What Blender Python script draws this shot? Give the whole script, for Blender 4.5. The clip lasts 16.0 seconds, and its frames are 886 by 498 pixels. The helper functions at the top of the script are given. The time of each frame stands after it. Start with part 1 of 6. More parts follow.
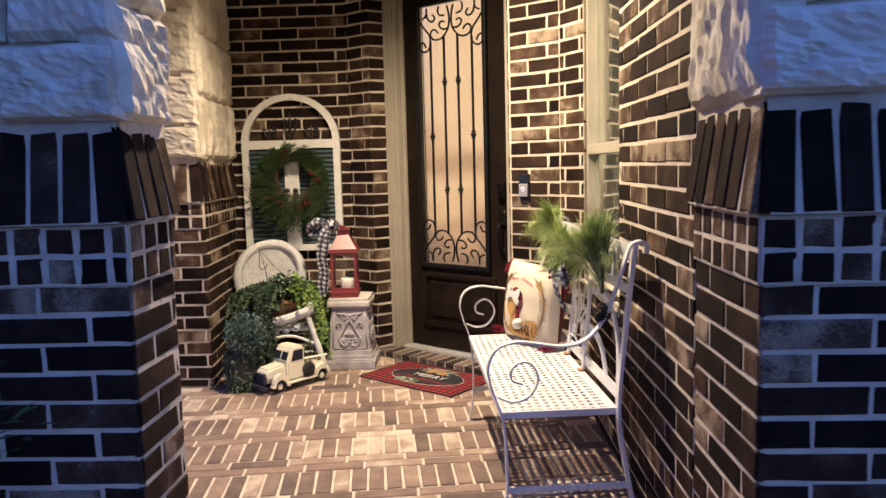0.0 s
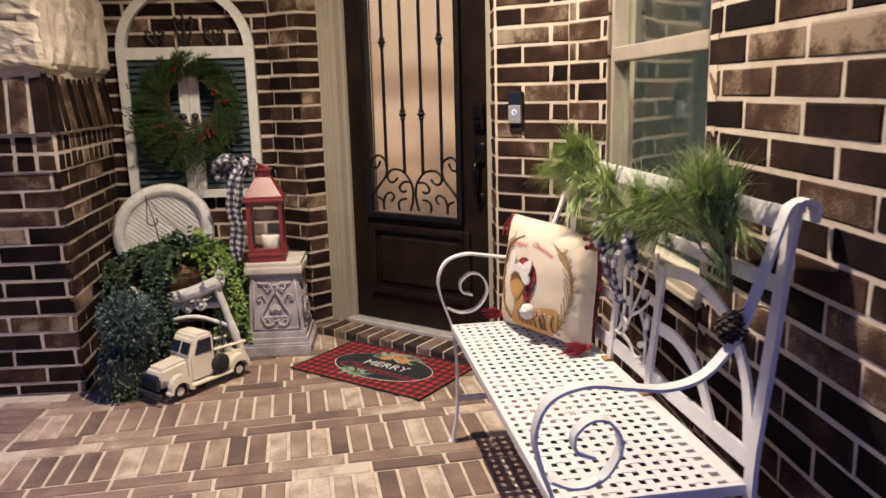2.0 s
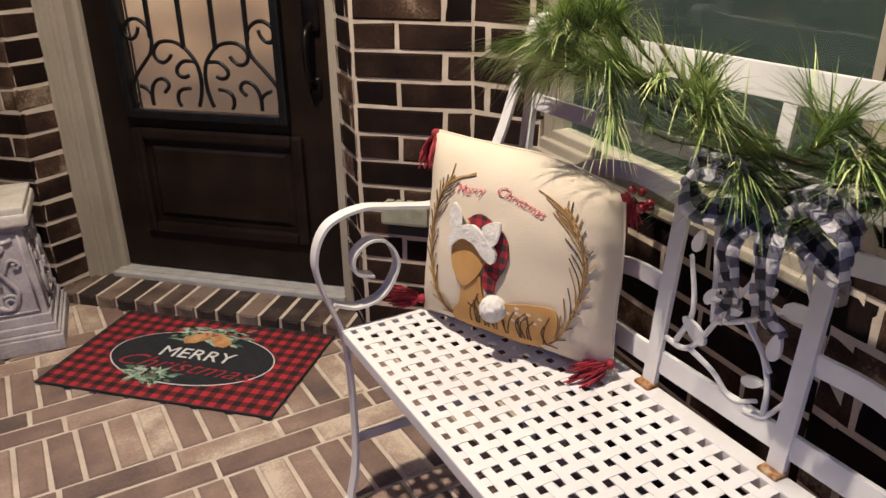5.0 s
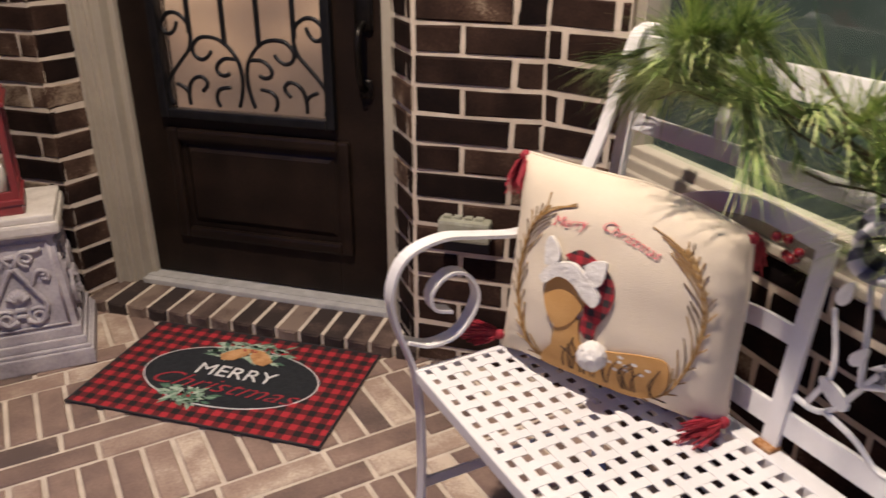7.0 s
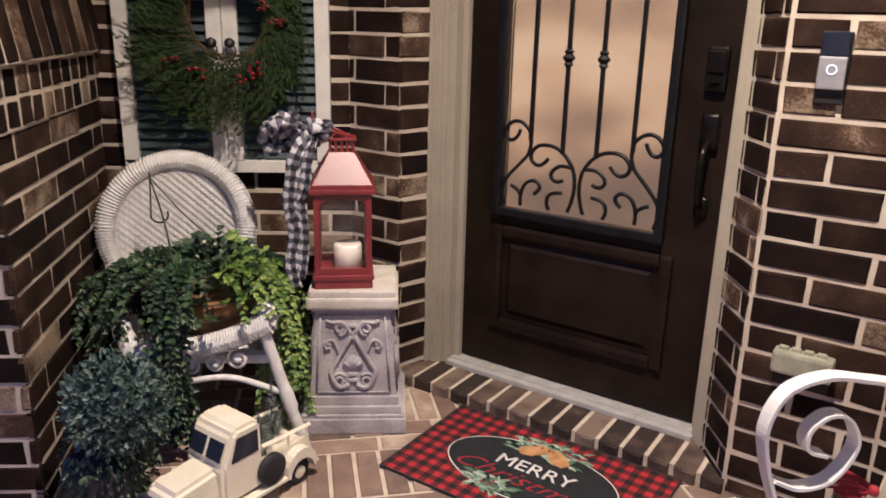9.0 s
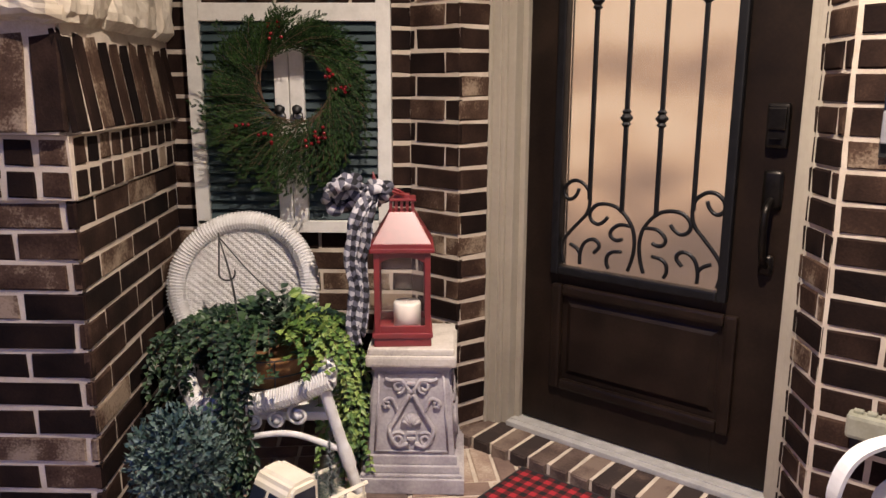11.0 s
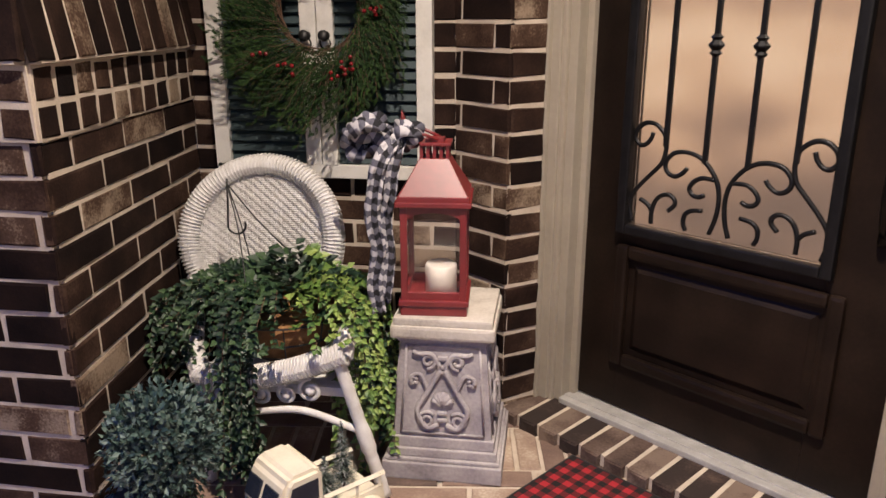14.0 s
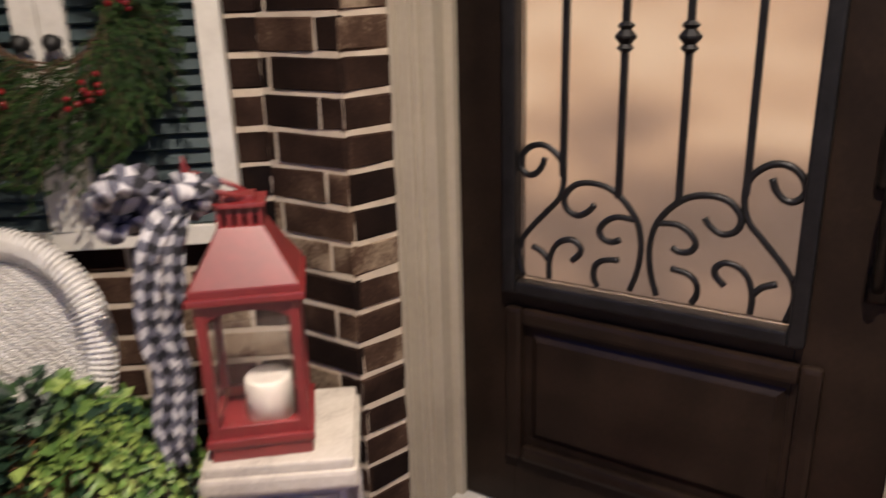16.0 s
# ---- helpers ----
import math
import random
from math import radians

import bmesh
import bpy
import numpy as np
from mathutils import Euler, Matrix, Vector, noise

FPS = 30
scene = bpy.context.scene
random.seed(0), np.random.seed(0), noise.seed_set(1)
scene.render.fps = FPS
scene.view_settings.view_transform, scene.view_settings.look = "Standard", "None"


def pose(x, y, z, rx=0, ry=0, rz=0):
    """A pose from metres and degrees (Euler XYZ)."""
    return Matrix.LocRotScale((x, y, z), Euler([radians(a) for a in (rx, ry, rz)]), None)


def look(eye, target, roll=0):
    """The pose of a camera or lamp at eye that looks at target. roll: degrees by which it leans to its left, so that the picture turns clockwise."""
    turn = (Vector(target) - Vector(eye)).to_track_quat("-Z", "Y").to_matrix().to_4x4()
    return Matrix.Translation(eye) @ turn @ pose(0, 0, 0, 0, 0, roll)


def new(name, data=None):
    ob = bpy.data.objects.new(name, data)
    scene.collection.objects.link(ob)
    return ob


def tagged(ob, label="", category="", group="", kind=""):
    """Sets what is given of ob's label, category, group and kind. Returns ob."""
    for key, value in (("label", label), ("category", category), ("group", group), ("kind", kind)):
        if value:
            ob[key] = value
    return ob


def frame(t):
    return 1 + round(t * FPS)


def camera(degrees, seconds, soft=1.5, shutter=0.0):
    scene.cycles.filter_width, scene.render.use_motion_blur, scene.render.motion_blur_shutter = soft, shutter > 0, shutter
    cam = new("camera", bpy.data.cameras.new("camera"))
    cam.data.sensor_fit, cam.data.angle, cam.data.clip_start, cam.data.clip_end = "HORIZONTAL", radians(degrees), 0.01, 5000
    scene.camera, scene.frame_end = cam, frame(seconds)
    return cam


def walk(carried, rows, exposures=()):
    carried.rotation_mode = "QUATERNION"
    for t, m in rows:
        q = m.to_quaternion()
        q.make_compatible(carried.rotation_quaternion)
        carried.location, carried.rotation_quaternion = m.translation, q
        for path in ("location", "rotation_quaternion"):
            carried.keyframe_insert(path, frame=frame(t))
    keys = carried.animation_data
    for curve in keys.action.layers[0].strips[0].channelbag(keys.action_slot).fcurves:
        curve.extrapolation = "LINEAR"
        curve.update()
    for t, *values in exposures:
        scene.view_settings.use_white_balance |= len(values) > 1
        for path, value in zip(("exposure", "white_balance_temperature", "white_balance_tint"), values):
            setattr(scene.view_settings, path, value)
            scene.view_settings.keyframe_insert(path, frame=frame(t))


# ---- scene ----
cam = camera(60.7, 16.0, soft=1.5, shutter=0.4)
PATH = [
    (0, (0.367, 0.049, 1.345), (0.293, 2.036, 1.123), -1.1),
    (0.5, (0.291, 0.375, 1.313), (0.255, 2.36, 1.071), -0.8),
    (1, (0.241, 0.663, 1.316), (0.256, 2.644, 1.039), -0.8),
    (1.5, (0.245, 0.989, 1.309), (0.3, 2.964, 0.994), -0.9),
    (2, (0.163, 1.296, 1.286), (0.284, 3.251, 0.878), -1.1),
    (2.5, (0.103, 1.575, 1.258), (0.306, 3.503, 0.766), -1.0),
    (3, (0.113, 1.858, 1.249), (0.393, 3.756, 0.686), -1.1),
    (3.5, (0.1, 2.043, 1.226), (0.486, 3.891, 0.568), -1.5),
    (4, (0.009, 2.273, 1.233), (0.542, 4.054, 0.497), -1.5),
    (6.5, (0.001, 2.697, 1.231), (0.79, 4.355, 0.438), 0.8),
    (7, (-0.069, 2.767, 1.251), (0.632, 4.454, 0.438), 0.7),
    (7.5, (-0.186, 2.804, 1.254), (0.397, 4.548, 0.468), 1.2),
    (8, (-0.258, 2.83, 1.261), (0.153, 4.641, 0.519), 1.5),
    (8.5, (-0.333, 2.816, 1.262), (-0.061, 4.682, 0.596), 1.9),
    (9, (-0.333, 2.798, 1.275), (-0.2, 4.708, 0.697), 1.8),
    (9.5, (-0.336, 2.781, 1.278), (-0.27, 4.718, 0.784), 1.9),
    (10, (-0.315, 2.774, 1.266), (-0.305, 4.73, 0.845), 1.6),
    (12.5, (-0.313, 2.824, 1.275), (-0.378, 4.773, 0.83), 0.3),
    (13, (-0.299, 2.891, 1.267), (-0.408, 4.823, 0.762), 0.8),
    (13.5, (-0.229, 3.043, 1.253), (-0.433, 4.957, 0.708), 0.7),
    (14, (-0.194, 3.151, 1.246), (-0.461, 5.042, 0.653), 0.3),
    (14.5, (-0.209, 3.261, 1.231), (-0.518, 5.136, 0.608), -0.8),
    (15, (-0.33, 3.422, 1.244), (-0.547, 5.306, 0.609), -1.2),
    (15.5, (-0.364, 3.565, 1.232), (-0.405, 5.462, 0.601), -1.2),
    (16, (-0.257, 3.813, 1.244), (-0.089, 5.706, 0.621), -1.3),
]
EXPOSURES = [(0.0, 0.30, 7500, 4), (0.8, 0.12, 7350, 6), (2.0, -0.12, 6650, 6), (3.5, -0.38, 6400, 3), (6.5, -0.43, 6400, 8), (8.5, -0.35, 6350, 12), (9.2, 0.04, 6350, 11), (12.5, 0.10, 6400, 10), (16.0, 0.04, 6450, 9)]

# the porch floor falls slightly: level the path against the upright edges
LEVEL = Matrix.Translation((0, 4.8, 0)) @ Matrix.Rotation(radians(0.4), 4, "Y") @ Matrix.Translation((0, -4.8, 0))
walk(cam, [(t, LEVEL @ look(eye, target, roll)) for t, eye, target, roll in PATH], EXPOSURES)

# ---------------------------------------------------------------- light
world = bpy.data.worlds.new("dusk")
scene.world = world
world.use_nodes = True
wn = world.node_tree.nodes
sky = wn.new("ShaderNodeTexSky")
sky.sky_type, sky.sun_disc = "NISHITA", False
sky.sun_elevation, sky.sun_rotation = radians(-2.5), radians(90)
wn["Background"].inputs[1].default_value = 11.0
sky.ozone_density = 4.0
blue = wn.new("ShaderNodeVectorMath")                 # deep blue hour
blue.operation = "MULTIPLY"
blue.inputs[1].default_value = (0.66, 1.0, 1.06)
world.node_tree.links.new(sky.outputs[0], blue.inputs[0])
world.node_tree.links.new(blue.outputs[0], wn["Background"].inputs[0])

CEILING = 3.05
bulb_data = bpy.data.lights.new("porch_bulb", "SPOT")      # recessed downlight, tipped towards the bench
bulb_data.spot_size, bulb_data.spot_blend = radians(158), 1.0
bulb_data.shadow_soft_size = 0.035
bulb_data.energy, bulb_data.color = 560, (1.0, 0.83, 0.70)
bulb = new("porch_bulb", bulb_data)
bulb.matrix_basis = look((-0.10, 3.74, CEILING - 0.07), (0.24, 3.40, 0.0))


# ---------------------------------------------------------------- helpers
def part(name, bm, material, parent=None, label="", smooth=False, kind=""):
    """Links a bmesh as one mesh object."""
    me = bpy.data.meshes.new(name)
    bm.to_mesh(me)
    bm.free()
    if smooth:
        for p in me.polygons:
            p.use_smooth = True
    for m in material if isinstance(material, (list, tuple)) else (material,):
        me.materials.append(m)
    ob = new(name, me)
    if parent:
        ob.parent = parent
    return tagged(ob, label=label, kind=kind)


def thing(name, m, label, category, group="", kind=""):
    ob = new(name)
    ob.empty_display_size = 0.05
    ob.matrix_basis = m
    return tagged(ob, label, category, group, kind)


def box(bm, c, s, rot=None, bevel=0.0, taper=None):
    """A box of size s at c; taper scales its top in x and y."""
    r = bmesh.ops.create_cube(bm, size=1.0)
    vs = r["verts"]
    for v in vs:
        if taper and v.co.z > 0:
            v.co.x *= taper[0]
            v.co.y *= taper[1]
        v.co = Vector((v.co.x * s[0], v.co.y * s[1], v.co.z * s[2]))
    if bevel:
        es = list({e for v in vs for e in v.link_edges})
        g = bmesh.ops.bevel(bm, geom=es, offset=bevel, segments=2, affect="EDGES", profile=0.6)
        vs = list({v for f in g["faces"] for v in f.verts} | {v for v in vs if v.is_valid})
    for v in vs:
        v.co = (rot @ v.co if rot else v.co) + Vector(c)
    return vs


def sweep(bm, pts, r, seg=8, flat=None, closed=False, up=None):
    """A tube (or a flat bar, flat=(w, h)) along a line of points; r a number or a list."""
    pts = [Vector(p) for p in pts]
    n = len(pts)
    if flat:
        w, h = flat[0] / 2, flat[1] / 2
        ring = [(-w, -h), (w, -h), (w, h), (-w, h)]
    else:
        ring = [(math.cos(2 * math.pi * k / seg), math.sin(2 * math.pi * k / seg)) for k in range(seg)]
    rings = []
    nrm = None
    for i, p in enumerate(pts):
        a = pts[(i - 1) % n] if (i or closed) else p
        b = pts[(i + 1) % n] if (i < n - 1 or closed) else p
        d = (b - a).normalized()
        if up is not None:
            nrm = Vector(up) - d * d.dot(Vector(up))
        elif nrm is None:
            nrm = d.orthogonal()
        else:
            nrm = nrm - d * d.dot(nrm)
        if nrm.length < 1e-6:
            nrm = d.orthogonal()
        nrm = nrm.normalized()
        bi = d.cross(nrm)
        q = 1.0 if flat else (r[i] if isinstance(r, (list, tuple)) else r)
        rings.append([bm.verts.new(p + (nrm * x + bi * y) * q) for x, y in ring])
    m = len(ring)
    for i in range(n if closed else n - 1):
        A, B = rings[i], rings[(i + 1) % n]
        for k in range(m):
            bm.faces.new((A[k], A[(k + 1) % m], B[(k + 1) % m], B[k]))
    if not closed:
        bm.faces.new(list(reversed(rings[0])))
        bm.faces.new(rings[-1])
    return rings


def lathe(bm, prof, seg=24, c=(0, 0, 0)):
    rings = []
    for rr, z in prof:
        rings.append([bm.verts.new((c[0] + rr * math.cos(2 * math.pi * k / seg), c[1] + rr * math.sin(2 * math.pi * k / seg), c[2] + z)) for k in range(seg)])
    for A, B in zip(rings, rings[1:]):
        for k in range(seg):
            bm.faces.new((A[k], A[(k + 1) % seg], B[(k + 1) % seg], B[k]))
    bm.faces.new(list(reversed(rings[0])))
    bm.faces.new(rings[-1])


def prism(bm, outline, z0, z1):
    """A plan outline raised from z0 to z1."""
    lo = [bm.verts.new((x, y, z0)) for x, y in outline]
    hi = [bm.verts.new((x, y, z1)) for x, y in outline]
    n = len(outline)
    for k in range(n):
        bm.faces.new((lo[k], lo[(k + 1) % n], hi[(k + 1) % n], hi[k]))
    bm.faces.new(list(reversed(lo)))
    bm.faces.new(hi)


def plate(bm, outline, y0, y1):
    """An outline in x, z made thick along y."""
    lo = [bm.verts.new((x, y0, z)) for x, z in outline]
    hi = [bm.verts.new((x, y1, z)) for x, z in outline]
    n = len(outline)
    for k in range(n):
        bm.faces.new((lo[k], lo[(k + 1) % n], hi[(k + 1) % n], hi[k]))
    bm.faces.new(list(reversed(lo)))
    bm.faces.new(hi)
    bmesh.ops.recalc_face_normals(bm, faces=bm.faces)


def spiral(c, r0, r1, a0, a1, n=24):
    """Points of a spiral in a plane, as (u, v)."""
    return [(c[0] + (r0 + (r1 - r0) * k / n) * math.cos(radians(a0 + (a1 - a0) * k / n)),
             c[1] + (r0 + (r1 - r0) * k / n) * math.sin(radians(a0 + (a1 - a0) * k / n))) for k in range(n + 1)]


def bezier(p, n=16):
    """Points along a Catmull-Rom line through p."""
    p = [Vector(q) for q in p]
    q = [2 * p[0] - p[1]] + p + [2 * p[-1] - p[-2]]
    out = []
    for i in range(1, len(q) - 2):
        for k in range(n):
            t = k / n
            out.append(0.5 * (2 * q[i] + (q[i + 1] - q[i - 1]) * t + (2 * q[i - 1] - 5 * q[i] + 4 * q[i + 1] - q[i + 2]) * t * t
                              + (3 * q[i] - q[i - 1] - 3 * q[i + 1] + q[i + 2]) * t ** 3))
    out.append(p[-1])
    return out


# ---------------------------------------------------------------- materials
def material(name, colors, scale=8.0, rough=0.6, bump=0.2, fine=120.0, metallic=0.0, per_object=0.0, hue_per_object=0.0, spec=0.5, detail=6.0, stops=None, per_island=0.0):
    """Base colour from two noises through a ramp, bump from both; per_object varies alike pieces."""
    m = bpy.data.materials.new(name)
    m.use_nodes = True
    nt, N = m.node_tree, m.node_tree.nodes
    L = nt.links.new
    bs = N["Principled BSDF"]
    co = N.new("ShaderNodeTexCoord")
    src = co.outputs["Object"]
    if per_object:
        oi = N.new("ShaderNodeObjectInfo")
        add = N.new("ShaderNodeVectorMath")
        mul = N.new("ShaderNodeVectorMath")
        mul.operation = "SCALE"
        mul.inputs[0].default_value = (17.0, 31.0, 23.0)
        L(oi.outputs["Random"], mul.inputs["Scale"])
        L(src, add.inputs[0])
        L(mul.outputs[0], add.inputs[1])
        src = add.outputs[0]
    big = N.new("ShaderNodeTexNoise")
    big.inputs["Scale"].default_value, big.inputs["Detail"].default_value = scale, detail
    small = N.new("ShaderNodeTexNoise")
    small.inputs["Scale"].default_value, small.inputs["Detail"].default_value = fine, 3.0
    L(src, big.inputs["Vector"])
    L(src, small.inputs["Vector"])
    mix = N.new("ShaderNodeMath")
    mix.operation = "MULTIPLY_ADD"
    mix.inputs[1].default_value = 0.3
    L(small.outputs["Fac"], mix.inputs[0])
    sc = N.new("ShaderNodeMath")
    sc.operation = "MULTIPLY_ADD"
    sc.inputs[1].default_value, sc.inputs[2].default_value = 0.85, -0.07
    L(big.outputs["Fac"], sc.inputs[0])
    L(sc.outputs[0], mix.inputs[2])
    fac = mix.outputs[0]
    if per_object or per_island:
        rnd = oi.outputs["Random"] if per_object else N.new("ShaderNodeNewGeometry").outputs["Random Per Island"]
        sh = N.new("ShaderNodeMath")
        sh.operation = "MULTIPLY_ADD"
        sh.inputs[1].default_value = per_object or per_island
        sh.inputs[2].default_value = -(per_object or per_island) / 2
        L(rnd, sh.inputs[0])
        ad = N.new("ShaderNodeMath")
        L(fac, ad.inputs[0])
        L(sh.outputs[0], ad.inputs[1])
        fac = ad.outputs[0]
    ramp = N.new("ShaderNodeValToRGB")
    els = ramp.color_ramp.elements
    stops = stops or [0.3 + 0.4 * k / max(1, len(colors) - 1) for k in range(len(colors))]
    while len(els) < len(colors):
        els.new(0.5)
    for e, c, s in zip(els, colors, stops):
        e.position, e.color = s, (*c, 1)
    L(fac, ramp.inputs[0])
    L(ramp.outputs[0], bs.inputs["Base Color"])
    bs.inputs["Roughness"].default_value = rough
    bs.inputs["Metallic"].default_value = metallic
    bs.inputs["Specular IOR Level"].default_value = spec
    if bump:
        bp = N.new("ShaderNodeBump")
        bp.inputs["Strength"].default_value, bp.inputs["Distance"].default_value = bump, 0.004
        L(mix.outputs[0], bp.inputs["Height"])
        L(bp.outputs[0], bs.inputs["Normal"])
    return m


M_BRICK = material("brown_brick", [(0.007, 0.0046, 0.0045), (0.017, 0.0098, 0.0078), (0.036, 0.0205, 0.0152), (0.080, 0.049, 0.034), (0.28, 0.215, 0.155)], scale=9, rough=0.85, bump=0.7, fine=160,
                   per_object=0.66, stops=[0.12, 0.37, 0.60, 0.76, 0.91], spec=0.08)
M_PAVER = material("paver_brick", [(0.105, 0.075, 0.064), (0.18, 0.122, 0.098), (0.26, 0.18, 0.14), (0.35, 0.26, 0.20), (0.55, 0.46, 0.36)], scale=8, rough=0.8, bump=0.5, fine=140,
                   per_object=0.66, stops=[0.10, 0.35, 0.58, 0.74, 0.9], spec=0.3)
M_MORTAR = material("mortar", [(0.43, 0.36, 0.285), (0.62, 0.54, 0.44)], scale=14, rough=0.95, bump=0.8, fine=220)
M_STONE = material("limestone", [(0.44, 0.38, 0.29), (0.64, 0.57, 0.46), (0.75, 0.69, 0.58)], scale=7, rough=0.9, bump=1.0, fine=60, per_object=0.3)
M_TRIM = material("trim_paint", [(0.31, 0.275, 0.22), (0.39, 0.35, 0.28)], scale=5, rough=0.5, bump=0.05, fine=60)
M_DOOR = material("walnut_door", [(0.0060, 0.0037, 0.0028), (0.012, 0.0074, 0.0052), (0.021, 0.0128, 0.0088)], scale=6, rough=0.40, bump=0.12, fine=90, spec=0.20)
# for unseen surfaces, kept dark so little lamp light bounces back
M_CEIL = material("low_bounce_dark", [(0.055, 0.048, 0.040), (0.08, 0.070, 0.058)], scale=3, rough=0.8, bump=0.1)
M_GROUND = material("dark_ground", [(0.03, 0.04, 0.02), (0.06, 0.07, 0.035)], scale=20, rough=0.95, bump=0.6)


def glow(name, colors, strength, scale, rise=0.0):
    """A plain backdrop behind glass that gives off its own light."""
    m = bpy.data.materials.new(name)
    m.use_nodes = True
    N, L = m.node_tree.nodes, m.node_tree.links.new
    N.remove(N["Principled BSDF"])
    em = N.new("ShaderNodeEmission")
    co, no, ra = N.new("ShaderNodeTexCoord"), N.new("ShaderNodeTexNoise"), N.new("ShaderNodeValToRGB")
    mp = N.new("ShaderNodeMapping")
    mp.inputs["Scale"].default_value = scale
    no.inputs["Scale"].default_value, no.inputs["Detail"].default_value = 1.0, 3.0
    L(co.outputs["Object"], mp.inputs[0])
    L(mp.outputs[0], no.inputs["Vector"])
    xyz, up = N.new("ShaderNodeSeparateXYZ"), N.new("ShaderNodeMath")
    up.operation = "MULTIPLY_ADD"                     # painted brighter with height, in place of real light indoors
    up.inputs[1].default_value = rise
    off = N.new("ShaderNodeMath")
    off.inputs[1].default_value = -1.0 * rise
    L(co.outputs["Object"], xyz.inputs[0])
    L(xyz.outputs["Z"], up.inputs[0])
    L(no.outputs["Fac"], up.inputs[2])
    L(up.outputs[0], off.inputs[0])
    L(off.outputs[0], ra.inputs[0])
    els = ra.color_ramp.elements
    while len(els) < len(colors):
        els.new(0.5)
    for k, (e, c) in enumerate(zip(els, colors)):
        e.position, e.color = 0.32 + 0.36 * k / (len(colors) - 1), (*c, 1)
    L(ra.outputs[0], em.inputs[0])
    em.inputs[1].default_value = strength
    L(em.outputs[0], N["Material Output"].inputs[0])
    return m


M_HALL = glow("hall_glow", [(0.26, 0.175, 0.135), (0.46, 0.29, 0.205), (0.84, 0.53, 0.34), (1.0, 0.70, 0.48)], 0.78, (1.6, 1.6, 4.5), rise=0.30)
M_ROOM = glow("room_glow", [(0.06, 0.066, 0.054), (0.09, 0.098, 0.082)], 1.0, (0.6, 0.6, 2.0))


def glass(name, rough, tint=(1, 1, 1), wave=0.0):
    m = bpy.data.materials.new(name)
    m.use_nodes = True
    b = m.node_tree.nodes["Principled BSDF"]
    b.inputs["Base Color"].default_value = (*tint, 1)
    b.inputs["Transmission Weight"].default_value = 1.0
    b.inputs["Roughness"].default_value = rough
    b.inputs["IOR"].default_value = 1.45
    return m


M_FROST = glass("obscure_glass", 0.22, (1.0, 0.95, 0.9))
M_GLASS = glass("window_glass", 0.05, (0.80, 0.90, 0.84))

# ---------------------------------------------------------------- plan
COURSE, BRICK_L, BRICK_H = 0.0785, 0.262, 0.0680
O = Vector((-0.065, 5.443))                      # door slab, foot of its hinge edge
U, V = Vector((0.788, -0.616)), Vector((-0.616, -0.788))   # along the door wall, and out from it


def diag(s, d):
    p = O + U * s + V * d
    return (p.x, p.y)


FACE = 0.22
A, B, C, D = diag(-0.355, FACE), diag(-0.137, FACE), diag(1.036, FACE), diag(1.387, FACE)
BACK = A[1]
W0, W1 = (1.0, 4.235), (1.01, 3.30)              # the window opening in the side wall
PIER = (-1.25, 4.60)                             # corner of the pier beside the wicker chair
SIDE = (-1.335, BACK)
BAND = 1.15                                      # foot of the soldier course there
NEAR_L, NEAR_R = -0.515, 1.03                    # the entrance between two stone-topped piers
NEAR_Y0, NEAR_YR, NEAR_Y1, NEAR_BAND = 1.97, 1.77, 2.26, 1.21


def wall(name, outline, z0, z1, label):
    bm = bmesh.new()
    prism(bm, outline, z0, z1)
    bmesh.ops.recalc_face_normals(bm, faces=bm.faces)
    return tagged(part(name, bm, M_MORTAR), label, "wall", kind="structure")


def off(p, q, d):
    """p moved d behind the face that runs from p to q."""
    t = (Vector(q) - Vector(p)).normalized()
    return Vector((p[0], p[1])) + Vector((-t.y, t.x)) * d


def panel(name, p, q, z0, z1, label, t=0.12, face=0.0012):
    """A stretch of wall between p and q seen from its right-hand side, its mortar set back from the brick faces."""
    a, b, c, d = off(p, q, face), Vector(q) + (off(p, q, face) - Vector(p)), Vector(q) + (off(p, q, t) - Vector(p)), off(p, q, t)
    return wall(name, [tuple(a), tuple(b), tuple(c), tuple(d)], z0, z1, label)


BR = "dark brown brick laid in running bond with tan mortar"
w_back = panel("wall_north", SIDE, A, 0, CEILING, BR)
w_dl = panel("wall_north_east_1", A, B, 0, CEILING, BR, t=0.1)
w_rl = panel("wall_reveal_1", B, diag(-0.088, 0.06), 0, CEILING, BR, t=0.1)
w_rr = panel("wall_reveal_2", diag(0.922, 0.06), C, 0, CEILING, BR, t=0.1)
w_dr = panel("wall_north_east_2", C, D, 0, CEILING, BR, t=0.1)
w_cn = panel("wall_corner", D, W0, 0, CEILING, BR, t=0.1)
w_wl = panel("wall_east_1", W0, W1, 0, 0.66, BR)
w_wh = panel("wall_east_2", W0, W1, 2.35, CEILING, BR)
w_r = panel("wall_east_3", W1, (NEAR_R - 0.005, NEAR_Y1), 0, CEILING, BR)
w_wr = panel("wall_window_reveal", (W1[0] + 0.115, W1[1]), W1, 0.0, CEILING, BR, t=0.05)
w_pier_f = panel("pier_west_front", (PIER[0] - 0.42, PIER[1]), (PIER[0] - 0.008, PIER[1]), 0, CEILING, "dark brown brick pier with pale stone above", t=0.03)
w_pier_s = panel("pier_west_side", (PIER[0] - 0.002, PIER[1] + 0.016), SIDE, 0, CEILING, "dark brown brick pier with pale stone above", t=0.08)
w_nl_f = panel("pier_south_west_front", (NEAR_L - 1.2, NEAR_Y0), (NEAR_L - 0.008, NEAR_Y0), 0, CEILING, "brick pier with rough limestone above", t=0.1)
